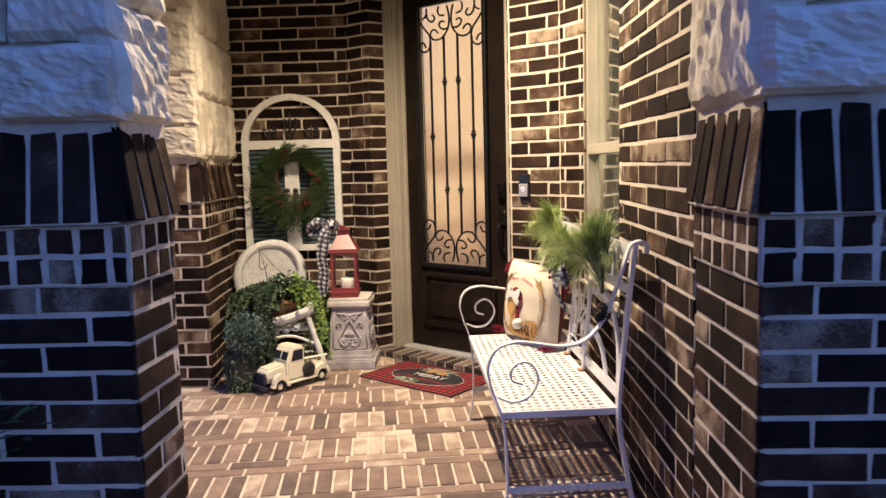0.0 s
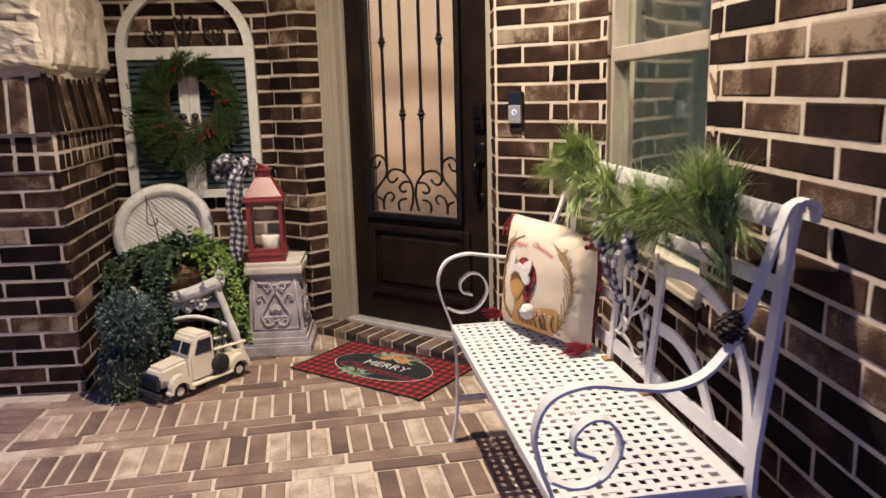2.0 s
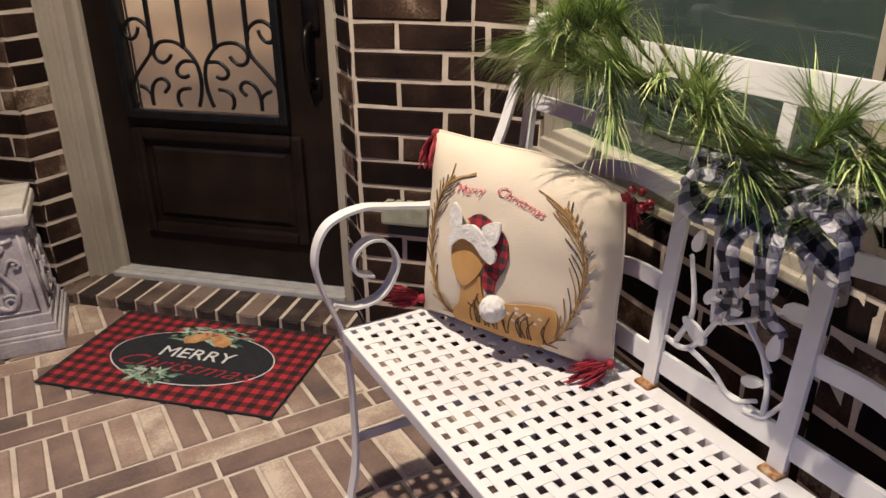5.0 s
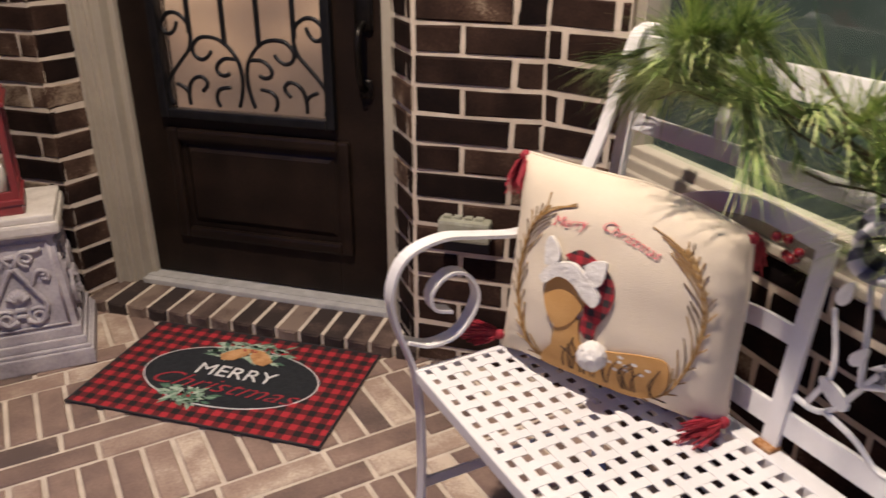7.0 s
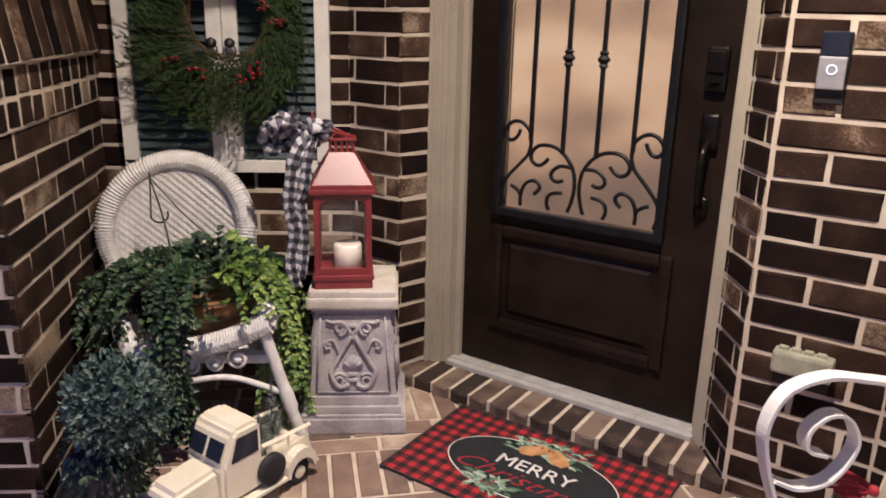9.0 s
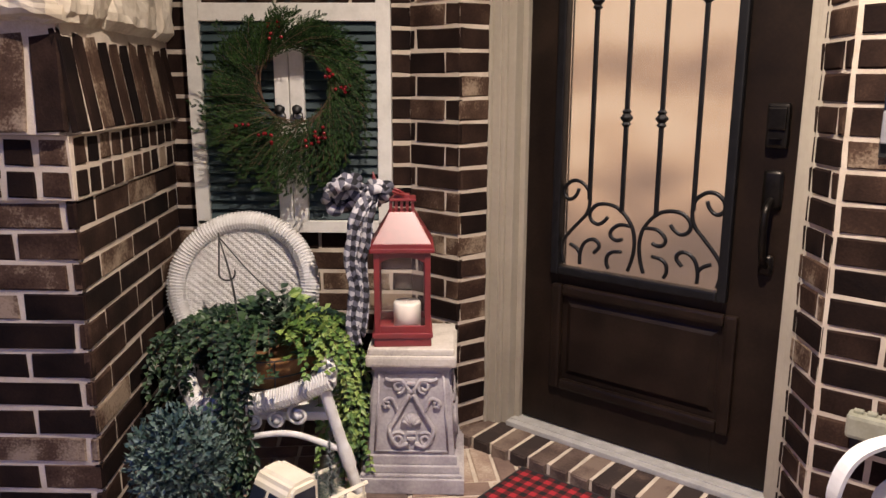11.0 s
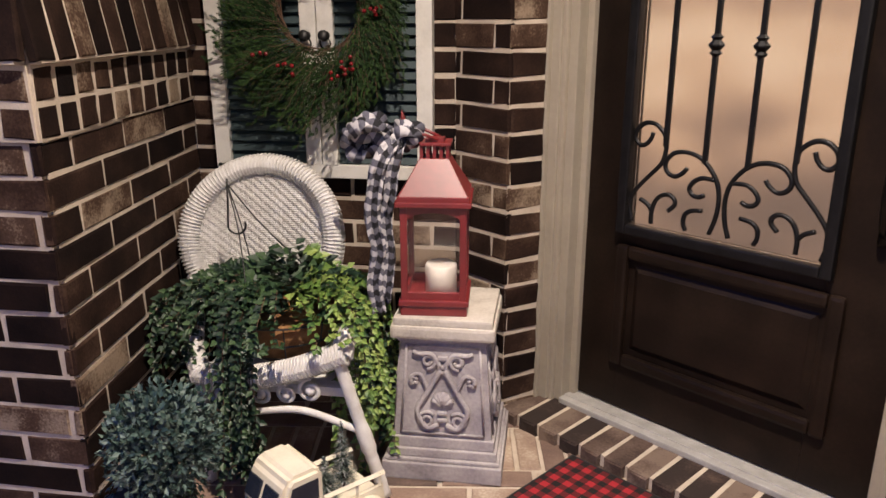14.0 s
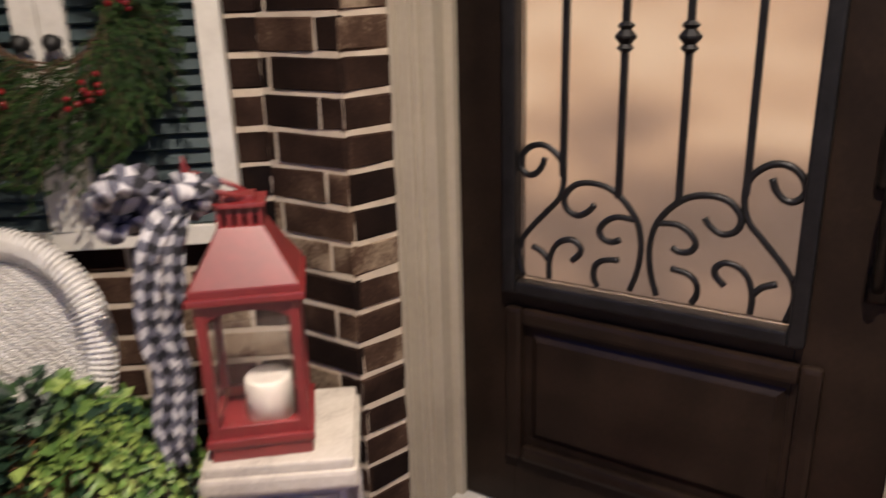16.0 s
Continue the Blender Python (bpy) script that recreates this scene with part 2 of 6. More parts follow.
w_nl_s = panel("pier_south_west_side", (NEAR_L, NEAR_Y0 + 0.012), (NEAR_L, NEAR_Y1 - 0.008), 0, CEILING, "brick pier with rough limestone above", t=0.1)
w_nl_b = panel("pier_south_west_back", (NEAR_L, NEAR_Y1), (NEAR_L - 1.2, NEAR_Y1), 0, CEILING, "brick pier with rough limestone above", t=0.1)
w_nr_f = panel("pier_south_east_front", (NEAR_R + 0.008, NEAR_YR), (NEAR_R + 1.2, NEAR_YR), 0, CEILING, "brick pier with rough limestone above", t=0.1)
w_nr_s = panel("pier_south_east_side", (NEAR_R, NEAR_Y1), (NEAR_R, NEAR_YR + 0.012), 0, CEILING, "brick pier with rough limestone above", t=0.1)


def slab(name, outline, z0, z1, mat, label, category):
    bm = bmesh.new()
    prism(bm, outline, z0, z1)
    bmesh.ops.recalc_face_normals(bm, faces=bm.faces)
    return tagged(part(name, bm, mat), label, category, kind="structure")


slab("ground", [(-60, -60), (60, -60), (60, 60), (-60, 60)], -0.40, -0.16, M_GROUND, "dark lawn and soil round the porch", "ground")
floor = slab("floor", [(-1.75, 0.9), (2.4, 0.9), (2.4, 6.2), (-1.75, 6.2)], -0.155, -0.006, M_MORTAR, "brick paved porch floor with sandy joints", "floor")
# ceiling stays out of view, added to shut out the sky
slab("ceiling", [(-1.9, 1.9), (2.6, 1.9), (2.6, 6.3), (-1.9, 6.3)], CEILING, CEILING + 0.15, M_CEIL, "unseen dark porch ceiling that shuts out the sky", "ceiling")
# two added beams, hung low and unseen to keep sky light off the porch
slab("sky_block_south", [(NEAR_L - 0.1, NEAR_Y0 + 0.01), (NEAR_R + 0.1, NEAR_Y0 + 0.01), (NEAR_R + 0.1, NEAR_Y1 - 0.01), (NEAR_L - 0.1, NEAR_Y1 - 0.01)], 2.15, CEILING, M_CEIL, "unseen beam added low over the entrance to cut sky light", "beam")
slab("sky_block_west", [(-1.72, NEAR_Y1), (-1.46, NEAR_Y1), (-1.46, PIER[1] + 0.1), (-1.72, PIER[1] + 0.1)], 2.2, CEILING, M_CEIL, "unseen beam added low over the open side to cut sky light", "beam")
slab("house_core", [(1.75, 2.3), (2.6, 2.3), (2.6, 6.2), (1.75, 6.2)], 0, CEILING, M_CEIL, "inner wall of the house", "wall")

# ---------------------------------------------------------------- front door
door_m = Matrix(((U.x, -V.x, 0, O.x), (U.y, -V.y, 0, O.y), (0, 0, 1, 0), (0, 0, 0, 1)))   # local x along the door, y into the house
DOOR_W, DOOR_Z0, DOOR_Z1 = 0.885, 0.062, 2.52
GX0, GX1, GZ0, GZ1 = 0.138, 0.710, 0.652, 2.416
door = tagged(thing("door_1", door_m, "tall dark walnut front door with iron grille over obscure glass, closed", "door"), kind="structure")


def frame_bars(bm, x0, x1, z0, z1, w, y0, y1, bevel=0.004):
    yc, yt = (y0 + y1) / 2, abs(y1 - y0)
    box(bm, (x0 + w / 2, yc, (z0 + z1) / 2), (w, yt, z1 - z0), bevel=bevel)
    box(bm, (x1 - w / 2, yc, (z0 + z1) / 2), (w, yt, z1 - z0), bevel=bevel)
    box(bm, ((x0 + x1) / 2, yc, z0 + w / 2), (x1 - x0 - 2 * w, yt, w), bevel=bevel)
    box(bm, ((x0 + x1) / 2, yc, z1 - w / 2), (x1 - x0 - 2 * w, yt, w), bevel=bevel)


bm = bmesh.new()
box(bm, (GX0 / 2, 0.025, (DOOR_Z0 + DOOR_Z1) / 2), (GX0, 0.05, DOOR_Z1 - DOOR_Z0), bevel=0.002)
box(bm, ((GX1 + DOOR_W) / 2, 0.025, (DOOR_Z0 + DOOR_Z1) / 2), (DOOR_W - GX1, 0.05, DOOR_Z1 - DOOR_Z0), bevel=0.002)
box(bm, ((GX0 + GX1) / 2, 0.025, (DOOR_Z0 + GZ0) / 2), (GX1 - GX0, 0.05, GZ0 - DOOR_Z0))
box(bm, ((GX0 + GX1) / 2, 0.025, (DOOR_Z1 + GZ1) / 2), (GX1 - GX0, 0.05, DOOR_Z1 - GZ1))
part("slab", bm, M_DOOR, door)
bm = bmesh.new()
frame_bars(bm, 0.122, 0.765, 0.212, 0.598, 0.040, -0.022, 0.002, bevel=0.011)
part("panel_moulding", bm, M_DOOR, door)
bm = bmesh.new()
box(bm, (0.4435, 0.002, 0.405), (0.575, 0.026, 0.318), bevel=0.002)
r0 = [v for v in bm.verts if v.co.y < 0]
bmesh.ops.scale(bm, vec=(0.86, 1, 0.74), verts=r0, space=Matrix.Translation((-0.4435, 0, -0.405)))
part("raised_panel", bm, M_DOOR, door)
bm = bmesh.new()
box(bm, (0.424, 0.03, (GZ0 + GZ1) / 2), (GX1 - GX0 - 0.004, 0.006, GZ1 - GZ0 - 0.004))
pane = part("glass_pane", bm, M_FROST, door, "obscure glass lit warm from indoors")
pane.visible_shadow = False
M_IRON = material("black_iron", [(0.008, 0.008, 0.009), (0.02, 0.02, 0.022)], scale=20, rough=0.45, bump=0.2, metallic=0.6)
grille = thing("grille", Matrix.Identity(4), "", "")
grille.parent = door
for key in ("label", "category"):
    if key in grille:
        del grille[key]
bm = bmesh.new()
frame_bars(bm, GX0 - 0.018, GX1 + 0.018, GZ0 - 0.018, GZ1 + 0.018, 0.03, -0.03, 0.0, bevel=0.006)
part("iron_frame", bm, M_IRON, grille)
BARS = (0.248, 0.366, 0.483, 0.601)
MID = 1.534
for k, x in enumerate(BARS):
    inner = k in (1, 2)
    zz = (0.868, 2.20) if inner else (0.90, 2.168)
    bm = bmesh.new()
    box(bm, (x, -0.004, (zz[0] + zz[1]) / 2), (0.013, 0.013, zz[1] - zz[0]), bevel=0.002)
    for z in ((1.173, 1.895) if inner else (MID,)):
        prof = [(0.008, -0.028), (0.017, -0.02), (0.011, -0.013), (0.021, -0.002), (0.021, 0.002), (0.011, 0.013), (0.017, 0.02), (0.008, 0.028)]
        lathe(bm, prof, 8, (x, -0.004, z))
    part("bar", bm, M_IRON, grille)


def scroll(pts, flipx, flipz):
    return [(0.849 - x if flipx else x, -0.004, 2 * MID - z if flipz else z) for x, z in pts]


CURLS = [
    [(0.452, 0.680), (0.441, 0.712), (0.434, 0.750), (0.434, 0.788), (0.444, 0.826), (0.470, 0.862), (0.500, 0.884), (0.535, 0.892), (0.570, 0.887), (0.593, 0.866), (0.597, 0.845), (0.586, 0.828), (0.565, 0.822), (0.544, 0.834), (0.532, 0.849)],
    [(0.449, 0.828), (0.485, 0.829), (0.509, 0.815), (0.520, 0.796), (0.511, 0.780), (0.492, 0.776), (0.476, 0.783)],
    [(0.477, 0.740), (0.508, 0.735), (0.526, 0.720), (0.529, 0.695), (0.520, 0.676)],
    [(0.690, 0.672), (0.700, 0.715), (0.694, 0.750), (0.672, 0.782), (0.636, 0.822), (0.609, 0.853), (0.599, 0.893), (0.605, 0.930), (0.627, 0.953), (0.650, 0.961), (0.673, 0.956), (0.692, 0.938), (0.697, 0.914), (0.682, 0.897), (0.664, 0.899), (0.649, 0.915), (0.642, 0.934)],
    [(0.628, 0.676), (0.629, 0.708), (0.620, 0.742), (0.602, 0.762), (0.578, 0.768), (0.561, 0.757), (0.560, 0.741), (0.578, 0.722)],
    [(0.629, 0.714), (0.644, 0.731), (0.668, 0.742)],
]
for fz in (False, True):
    for fx in (False, True):
        for c in CURLS:
            bm = bmesh.new()
            sweep(bm, bezier([Vector(p) for p in scroll(c, fx, fz)], 5), 0.0068, 6)
            part("scroll", bm, M_IRON, grille, smooth=True)
M_BRONZE = material("dark_bronze", [(0.012, 0.010, 0.009), (0.03, 0.026, 0.022)], scale=30, rough=0.35, bump=0.1, metallic=0.8)
bm = bmesh.new()
box(bm, (0.826, -0.012, 1.165), (0.062, 0.024, 0.125), bevel=0.01)
box(bm, (0.826, -0.026, 1.185), (0.05, 0.012, 0.06), bevel=0.004)
lathe(bm, [(0.0, 0.0), (0.016, 0.0), (0.016, 0.002)], 16, (0.826, -0.026, 1.128))
part("keypad_lock", bm, M_BRONZE, door, "black keypad deadbolt")
bm = bmesh.new()
box(bm, (0.826, -0.008, 0.985), (0.055, 0.016, 0.11), bevel=0.012)
box(bm, (0.826, -0.008, 0.765), (0.04, 0.016, 0.06), bevel=0.01)
sweep(bm, bezier([(0.826, -0.012, 0.955), (0.826, -0.055, 0.93), (0.826, -0.062, 0.86), (0.826, -0.045, 0.79), (0.826, -0.012, 0.765)], 6), 0.011, 8)
part("handle", bm, M_BRONZE, door, "curved bronze pull handle", smooth=True)

# jambs, casing, threshold and step
trim = tagged(thing("trim_1", door_m, "cream painted door casing with stepped mouldings", "door trim"), kind="structure")
for x0, x1, sgn in ((-0.112, 0.0, -1), (DOOR_W, 0.958, 1)):
    bm = bmesh.new()
    edge = 0.0 if sgn < 0 else DOOR_W
    outer = x0 if sgn < 0 else x1
    w = abs(outer - edge)
    for a, b, y0, y1 in ((0.0, 0.2 * w, -0.02, 0.07), (0.18 * w, 0.45 * w, -0.062, 0.07), (0.44 * w, 0.58 * w, -0.078, 0.07), (0.57 * w, 0.85 * w, -0.088, 0.07), (0.83 * w, w, -0.105, 0.07)):
        xa, xb = edge + sgn * a, edge + sgn * b
        box(bm, ((xa + xb) / 2, (y0 + y1) / 2, 1.31), (abs(xb - xa), y1 - y0, 2.55), bevel=0.004)
    part("jamb", bm, M_TRIM, trim)
bm = bmesh.new()
box(bm, (0.449, 0.0, 2.60), (1.173, 0.2, 0.14), bevel=0.006)
part("head_casing", bm, M_TRIM, trim)
M_ALU = material("aluminium_sill", [(0.34, 0.33, 0.31), (0.48, 0.47, 0.45)], scale=20, rough=0.45, metallic=0.05, bump=0.1)
bm = bmesh.new()
box(bm, (0.4425, -0.012, 0.046), (0.925, 0.13, 0.020), bevel=0.004)
box(bm, (0.4425, -0.045, 0.057), (0.92, 0.012, 0.006), bevel=0.002)
tagged(part("threshold", bm, M_ALU), "worn aluminium door threshold", "threshold", kind="structure").matrix_basis = door_m
bm = bmesh.new()
box(bm, (0.449, -0.088, 0.0180), (1.2, 0.286, 0.036))
step = tagged(part("door_step", bm, M_MORTAR), "low brick step below the front door", "step", kind="structure")
step.matrix_basis = door_m
# a glowing sheet in place of the lit hall behind the obscure glass, and the wall above the door
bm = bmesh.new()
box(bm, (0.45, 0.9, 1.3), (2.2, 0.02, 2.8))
tagged(part("backdrop_hall", bm, M_HALL), "warm glowing backdrop in place of the hall behind the door", "backdrop", kind="structure").matrix_basis = door_m
bm = bmesh.new()
box(bm, (0.449, 0.06, (2.67 + CEILING) / 2), (1.173, 0.36, CEILING - 2.67))
tagged(part("wall_over_door", bm, M_MORTAR), BR, "wall", kind="structure").matrix_basis = door_m

# ---------------------------------------------------------------- window in the side wall
window = tagged(thing("window_1", pose(1.052, 3.77, 0), "cream sash window with dark panes", "window"), kind="structure")
bm = bmesh.new()
for y in (-0.47, 0.465):
    box(bm, (0, y, 1.52), (0.07, 0.05, 1.70), bevel=0.005)
box(bm, (0, 0, 2.345), (0.07, 0.985, 0.05), bevel=0.005)
part("window_frame", bm, M_TRIM, window)
bm = bmesh.new()
box(bm, (-0.012, 0, 1.402), (0.05, 0.89, 0.052), bevel=0.005)
part("meeting_rail", bm, M_TRIM, window)
bm = bmesh.new()
box(bm, (0, 0, 0.725), (0.06, 0.89, 0.03), bevel=0.005)
box(bm, (-0.012, 0, 0.703), (0.075, 0.985, 0.03), bevel=0.005)
box(bm, (-0.022, 0, 0.682), (0.085, 0.985, 0.02), bevel=0.004)
part("window_sill", bm, M_TRIM, window)
for z0, z1, x in ((0.735, 1.38, 0.004), (1.425, 2.325, 0.02)):
    bm = bmesh.new()
    box(bm, (x, 0, (z0 + z1) / 2), (0.006, 0.89, z1 - z0))
    g = part("pane", bm, M_GLASS, window)
    g.visible_shadow = False
# this panel glows by itself to lighten the panes from behind
bm = bmesh.new()
box(bm, (0.0, 0, 1.5), (0.02, 1.02, 1.75))
tagged(part("backdrop_room", bm, M_ROOM), "faintly glowing backdrop in place of the room behind the window", "backdrop", kind="structure").matrix_basis = pose(1.135, 3.77, 0)

# ---------------------------------------------------------------- materials of the things
M_WHITE = material("worn_white_paint", [(0.10, 0.08, 0.06), (0.62, 0.60, 0.55), (0.74, 0.72, 0.67)], scale=16, rough=0.6, bump=0.4, fine=90, stops=[0.22, 0.31, 0.6])
M_METALW = material("white_painted_metal", [(0.36, 0.21, 0.12), (0.62, 0.61, 0.60), (0.70, 0.69, 0.68)], scale=7, rough=0.42, bump=0.12, fine=70, stops=[0.13, 0.22, 0.6])
M_TEAL = material("teal_louvre", [(0.018, 0.036, 0.042), (0.034, 0.06, 0.066)], scale=12, rough=0.6, bump=0.2)
M_WICKER = material("white_wicker", [(0.58, 0.56, 0.53), (0.76, 0.75, 0.73)], scale=30, rough=0.6, bump=0.5, fine=300)
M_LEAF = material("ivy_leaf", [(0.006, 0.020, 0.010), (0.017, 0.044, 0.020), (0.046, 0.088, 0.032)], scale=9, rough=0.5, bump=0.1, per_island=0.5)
# lit copy of the ivy green, lamp light put into the leaf colour
M_LEAF_LIT = material("lit_ivy_leaf", [(0.05, 0.11, 0.025), (0.13, 0.22, 0.045), (0.24, 0.32, 0.08)], scale=9, rough=0.5, bump=0.1, per_island=0.5)
M_BOX = material("grey_green_leaf", [(0.018, 0.042, 0.038), (0.042, 0.082, 0.070), (0.12, 0.17, 0.145)], scale=14, rough=0.6, bump=0.1, per_island=0.6)
M_PINE = material("pine_needle", [(0.08, 0.15, 0.04), (0.27, 0.39, 0.11), (0.56, 0.62, 0.28)], scale=8, rough=0.5, bump=0.0, per_island=0.6)
M_CEDAR = material("cedar_spray", [(0.0045, 0.014, 0.0035), (0.012, 0.033, 0.008), (0.034, 0.070, 0.016)], scale=9, spec=0.15, rough=0.6, bump=0.0, per_island=0.5)
M_TWIG = material("brown_twig", [(0.06, 0.03, 0.018), (0.12, 0.07, 0.04)], scale=30, rough=0.8, bump=0.5)
M_COIR = material("coir_liner", [(0.09, 0.04, 0.015), (0.20, 0.095, 0.035), (0.28, 0.15, 0.06)], scale=22, rough=0.95, bump=1.0, fine=260)
M_RED = material("red_lacquer", [(0.13, 0.008, 0.010), (0.21, 0.014, 0.016)], scale=8, rough=0.42, bump=0.08, fine=60, spec=1.0)
M_CAST = material("grey_cast_stone", [(0.22, 0.20, 0.21), (0.36, 0.33, 0.34), (0.50, 0.47, 0.46)], scale=9, rough=0.85, bump=0.5, fine=110)
M_CASTTOP = material("pale_cast_stone", [(0.34, 0.30, 0.26), (0.52, 0.48, 0.42), (0.62, 0.58, 0.52)], scale=11, rough=0.85, bump=0.6, fine=110)
M_WAX = material("white_wax", [(0.50, 0.47, 0.42), (0.60, 0.57, 0.52)], scale=6, rough=0.5, bump=0.05)
M_BERRY = material("red_berry", [(0.12, 0.005, 0.008), (0.20, 0.010, 0.013)], scale=20, rough=0.25, bump=0.0)
M_CREAM = material("cream_enamel", [(0.20, 0.13, 0.08), (0.66, 0.60, 0.47), (0.76, 0.71, 0.58)], scale=12, rough=0.35, bump=0.1, stops=[0.17, 0.26, 0.6])
M_BLACK = material("black_rubber", [(0.010, 0.010, 0.011), (0.022, 0.022, 0.024)], scale=20, rough=0.7, bump=0.2)
M_CHROME = material("dull_chrome", [(0.35, 0.35, 0.37), (0.5, 0.5, 0.52)], scale=20, rough=0.3, bump=0.05, metallic=0.9)
M_DARKGLASS = material("dark_glass", [(0.012, 0.016, 0.03), (0.02, 0.026, 0.045)], scale=6, rough=0.1, bump=0.0)
M_BLKW = material("black_wire", [(0.008, 0.008, 0.008), (0.016, 0.016, 0.016)], scale=20, rough=0.5, bump=0.1)
M_CLEAR = glass("lantern_glass", 0.03)


def plaid(name, dark, mid, light, cell, axes=(0, 1), rough=0.9):
    """Buffalo check: two sets of stripes multiplied."""
    m = bpy.data.materials.new(name)
    m.use_nodes = True
    N, L = m.node_tree.nodes, m.node_tree.links.new
    bs = N["Principled BSDF"]
    uv = N.new("ShaderNodeTexCoord")
    sep = N.new("ShaderNodeSeparateXYZ")
    L(uv.outputs["UV" if axes == "uv" else "Object"], sep.inputs[0])
    ax = (0, 1) if axes == "uv" else axes
    st = []
    for a in ax:
        d = N.new("ShaderNodeMath")
        d.operation = "DIVIDE"
        d.inputs[1].default_value = cell * 2
        L(sep.outputs[a], d.inputs[0])
        f = N.new("ShaderNodeMath")
        f.operation = "FRACT"
        L(d.outputs[0], f.inputs[0])
        g = N.new("ShaderNodeMath")
        g.operation = "GREATER_THAN"
        g.inputs[1].default_value = 0.5
        L(f.outputs[0], g.inputs[0])
        st.append(g)
    s = N.new("ShaderNodeMath")
    L(st[0].outputs[0], s.inputs[0])
    L(st[1].outputs[0], s.inputs[1])
    h = N.new("ShaderNodeMath")
    h.operation = "MULTIPLY"
    h.inputs[1].default_value = 0.5
    L(s.outputs[0], h.inputs[0])
    no = N.new("ShaderNodeTexNoise")
    no.inputs["Scale"].default_value = 260.0
    L(uv.outputs["Object"], no.inputs["Vector"])
    ad = N.new("ShaderNodeMath")
    ad.operation = "MULTIPLY_ADD"
    ad.inputs[1].default_value = 0.16
    L(no.outputs["Fac"], ad.inputs[0])
    L(h.outputs[0], ad.inputs[2])
    ra = N.new("ShaderNodeValToRGB")
    els = ra.color_ramp.elements
    els.new(0.5)
    for e, (p, c) in zip(els, ((0.12, light), (0.58, mid), (1.0, dark))):
        e.position, e.color = p, (*c, 1)
    L(ad.outputs[0], ra.inputs[0])
    L(ra.outputs[0], bs.inputs["Base Color"])
    bp = N.new("ShaderNodeBump")
    bp.inputs["Strength"].default_value, bp.inputs["Distance"].default_value = 0.5, 0.002
    L(no.outputs["Fac"], bp.inputs["Height"])
    L(bp.outputs[0], bs.inputs["Normal"])
    bs.inputs["Roughness"].default_value = rough
    return m


M_CHECK = plaid("red_black_check", (0.007, 0.006, 0.006), (0.10, 0.008, 0.010), (0.36, 0.016, 0.024), 0.0225)
M_GINGHAM = plaid("black_white_check", (0.010, 0.010, 0.014), (0.10, 0.10, 0.13), (0.50, 0.49, 0.51), 0.016, "uv")
M_TARTAN = plaid("red_tartan", (0.025, 0.02, 0.022), (0.18, 0.014, 0.02), (0.38, 0.02, 0.03), 0.012, (0, 2))


def cloud(name, faces, verts, mat, parent, label="", kind=""):
    """One mesh from many small loose pieces."""
    me = bpy.data.meshes.new(name)
    me.from_pydata(verts, [], faces)
    me.materials.append(mat)
    ob = new(name, me)
    ob.parent = parent
    return tagged(ob, label=label, kind=kind)


def leaf(vs, fs, p, d, n, l, w):
    """A folded pointed leaf from p along d."""
    d = Vector(d).normalized()
    s = d.cross(Vector(n))
    s = s.normalized() if s.length > 1e-5 else d.orthogonal().normalized()
    up = s.cross(d).normalized()
    k = len(vs)
    vs += [tuple(p), tuple(p + d * l * 0.45 + s * w * 0.5 + up * w * 0.16), tuple(p + d * l - up * w * 0.15), tuple(p + d * l * 0.45 - s * w * 0.5 + up * w * 0.16), tuple(p + d * l * 0.5 - up * w * 0.04)]
    fs += [(k, k + 1, k + 4), (k + 1, k + 2, k + 4), (k + 2, k + 3, k + 4), (k + 3, k, k + 4)]


def needle(vs, fs, p, d, l, w):
    d = Vector(d).normalized()
    s = d.cross(Vector((0.3, 0.2, 1))).normalized() * w
    sag = Vector((0, 0, -l * 0.12))
    k = len(vs)
    vs += [tuple(p - s), tuple(p + s), tuple(p + d * l * 0.55 + s * 0.8), tuple(p + d * l * 0.55 - s * 0.8), tuple(p + d * l + sag)]
    fs += [(k, k + 1, k + 2, k + 3), (k + 3, k + 2, k + 4)]


def ribbon(bm, pts, w, side, uvscale=1.0, ripple=0.0, seed=0):
    """A cloth band along pts, w wide across side, with UVs in metres."""
    r = random.Random(seed)
    uv = bm.loops.layers.uv.verify()
    pts = [Vector(p) for p in pts]
    rows, dist = [], 0.0
    n = 6
    for i, p in enumerate(pts):
        if i:
            dist += (p - pts[i - 1]).length
        d = (pts[min(i + 1, len(pts) - 1)] - pts[max(i - 1, 0)]).normalized()
        s = Vector(side) - d * d.dot(Vector(side))
        s.normalize()
        nn = d.cross(s)
        rows.append([(bm.verts.new(p + s * w * (k / n - 0.5) + nn * ripple * math.sin(k * 2.1 + i * 0.5 + seed)), w * k / n, dist) for k in range(n + 1)])
    for A_, B_ in zip(rows, rows[1:]):
        for k in range(n):
            q = (A_[k], A_[k + 1], B_[k + 1], B_[k])
            f = bm.faces.new([x[0] for x in q])
            f.smooth = True
            for lp, x in zip(f.loops, q):
                lp[uv].uv = (x[1] * uvscale, x[2] * uvscale)


def cloth(name, bm, mat, parent, label=""):
    ob = part(name, bm, mat, parent, label, smooth=True)
    so = ob.modifiers.new("thick", "SOLIDIFY")
    so.thickness = 0.0015
    return ob


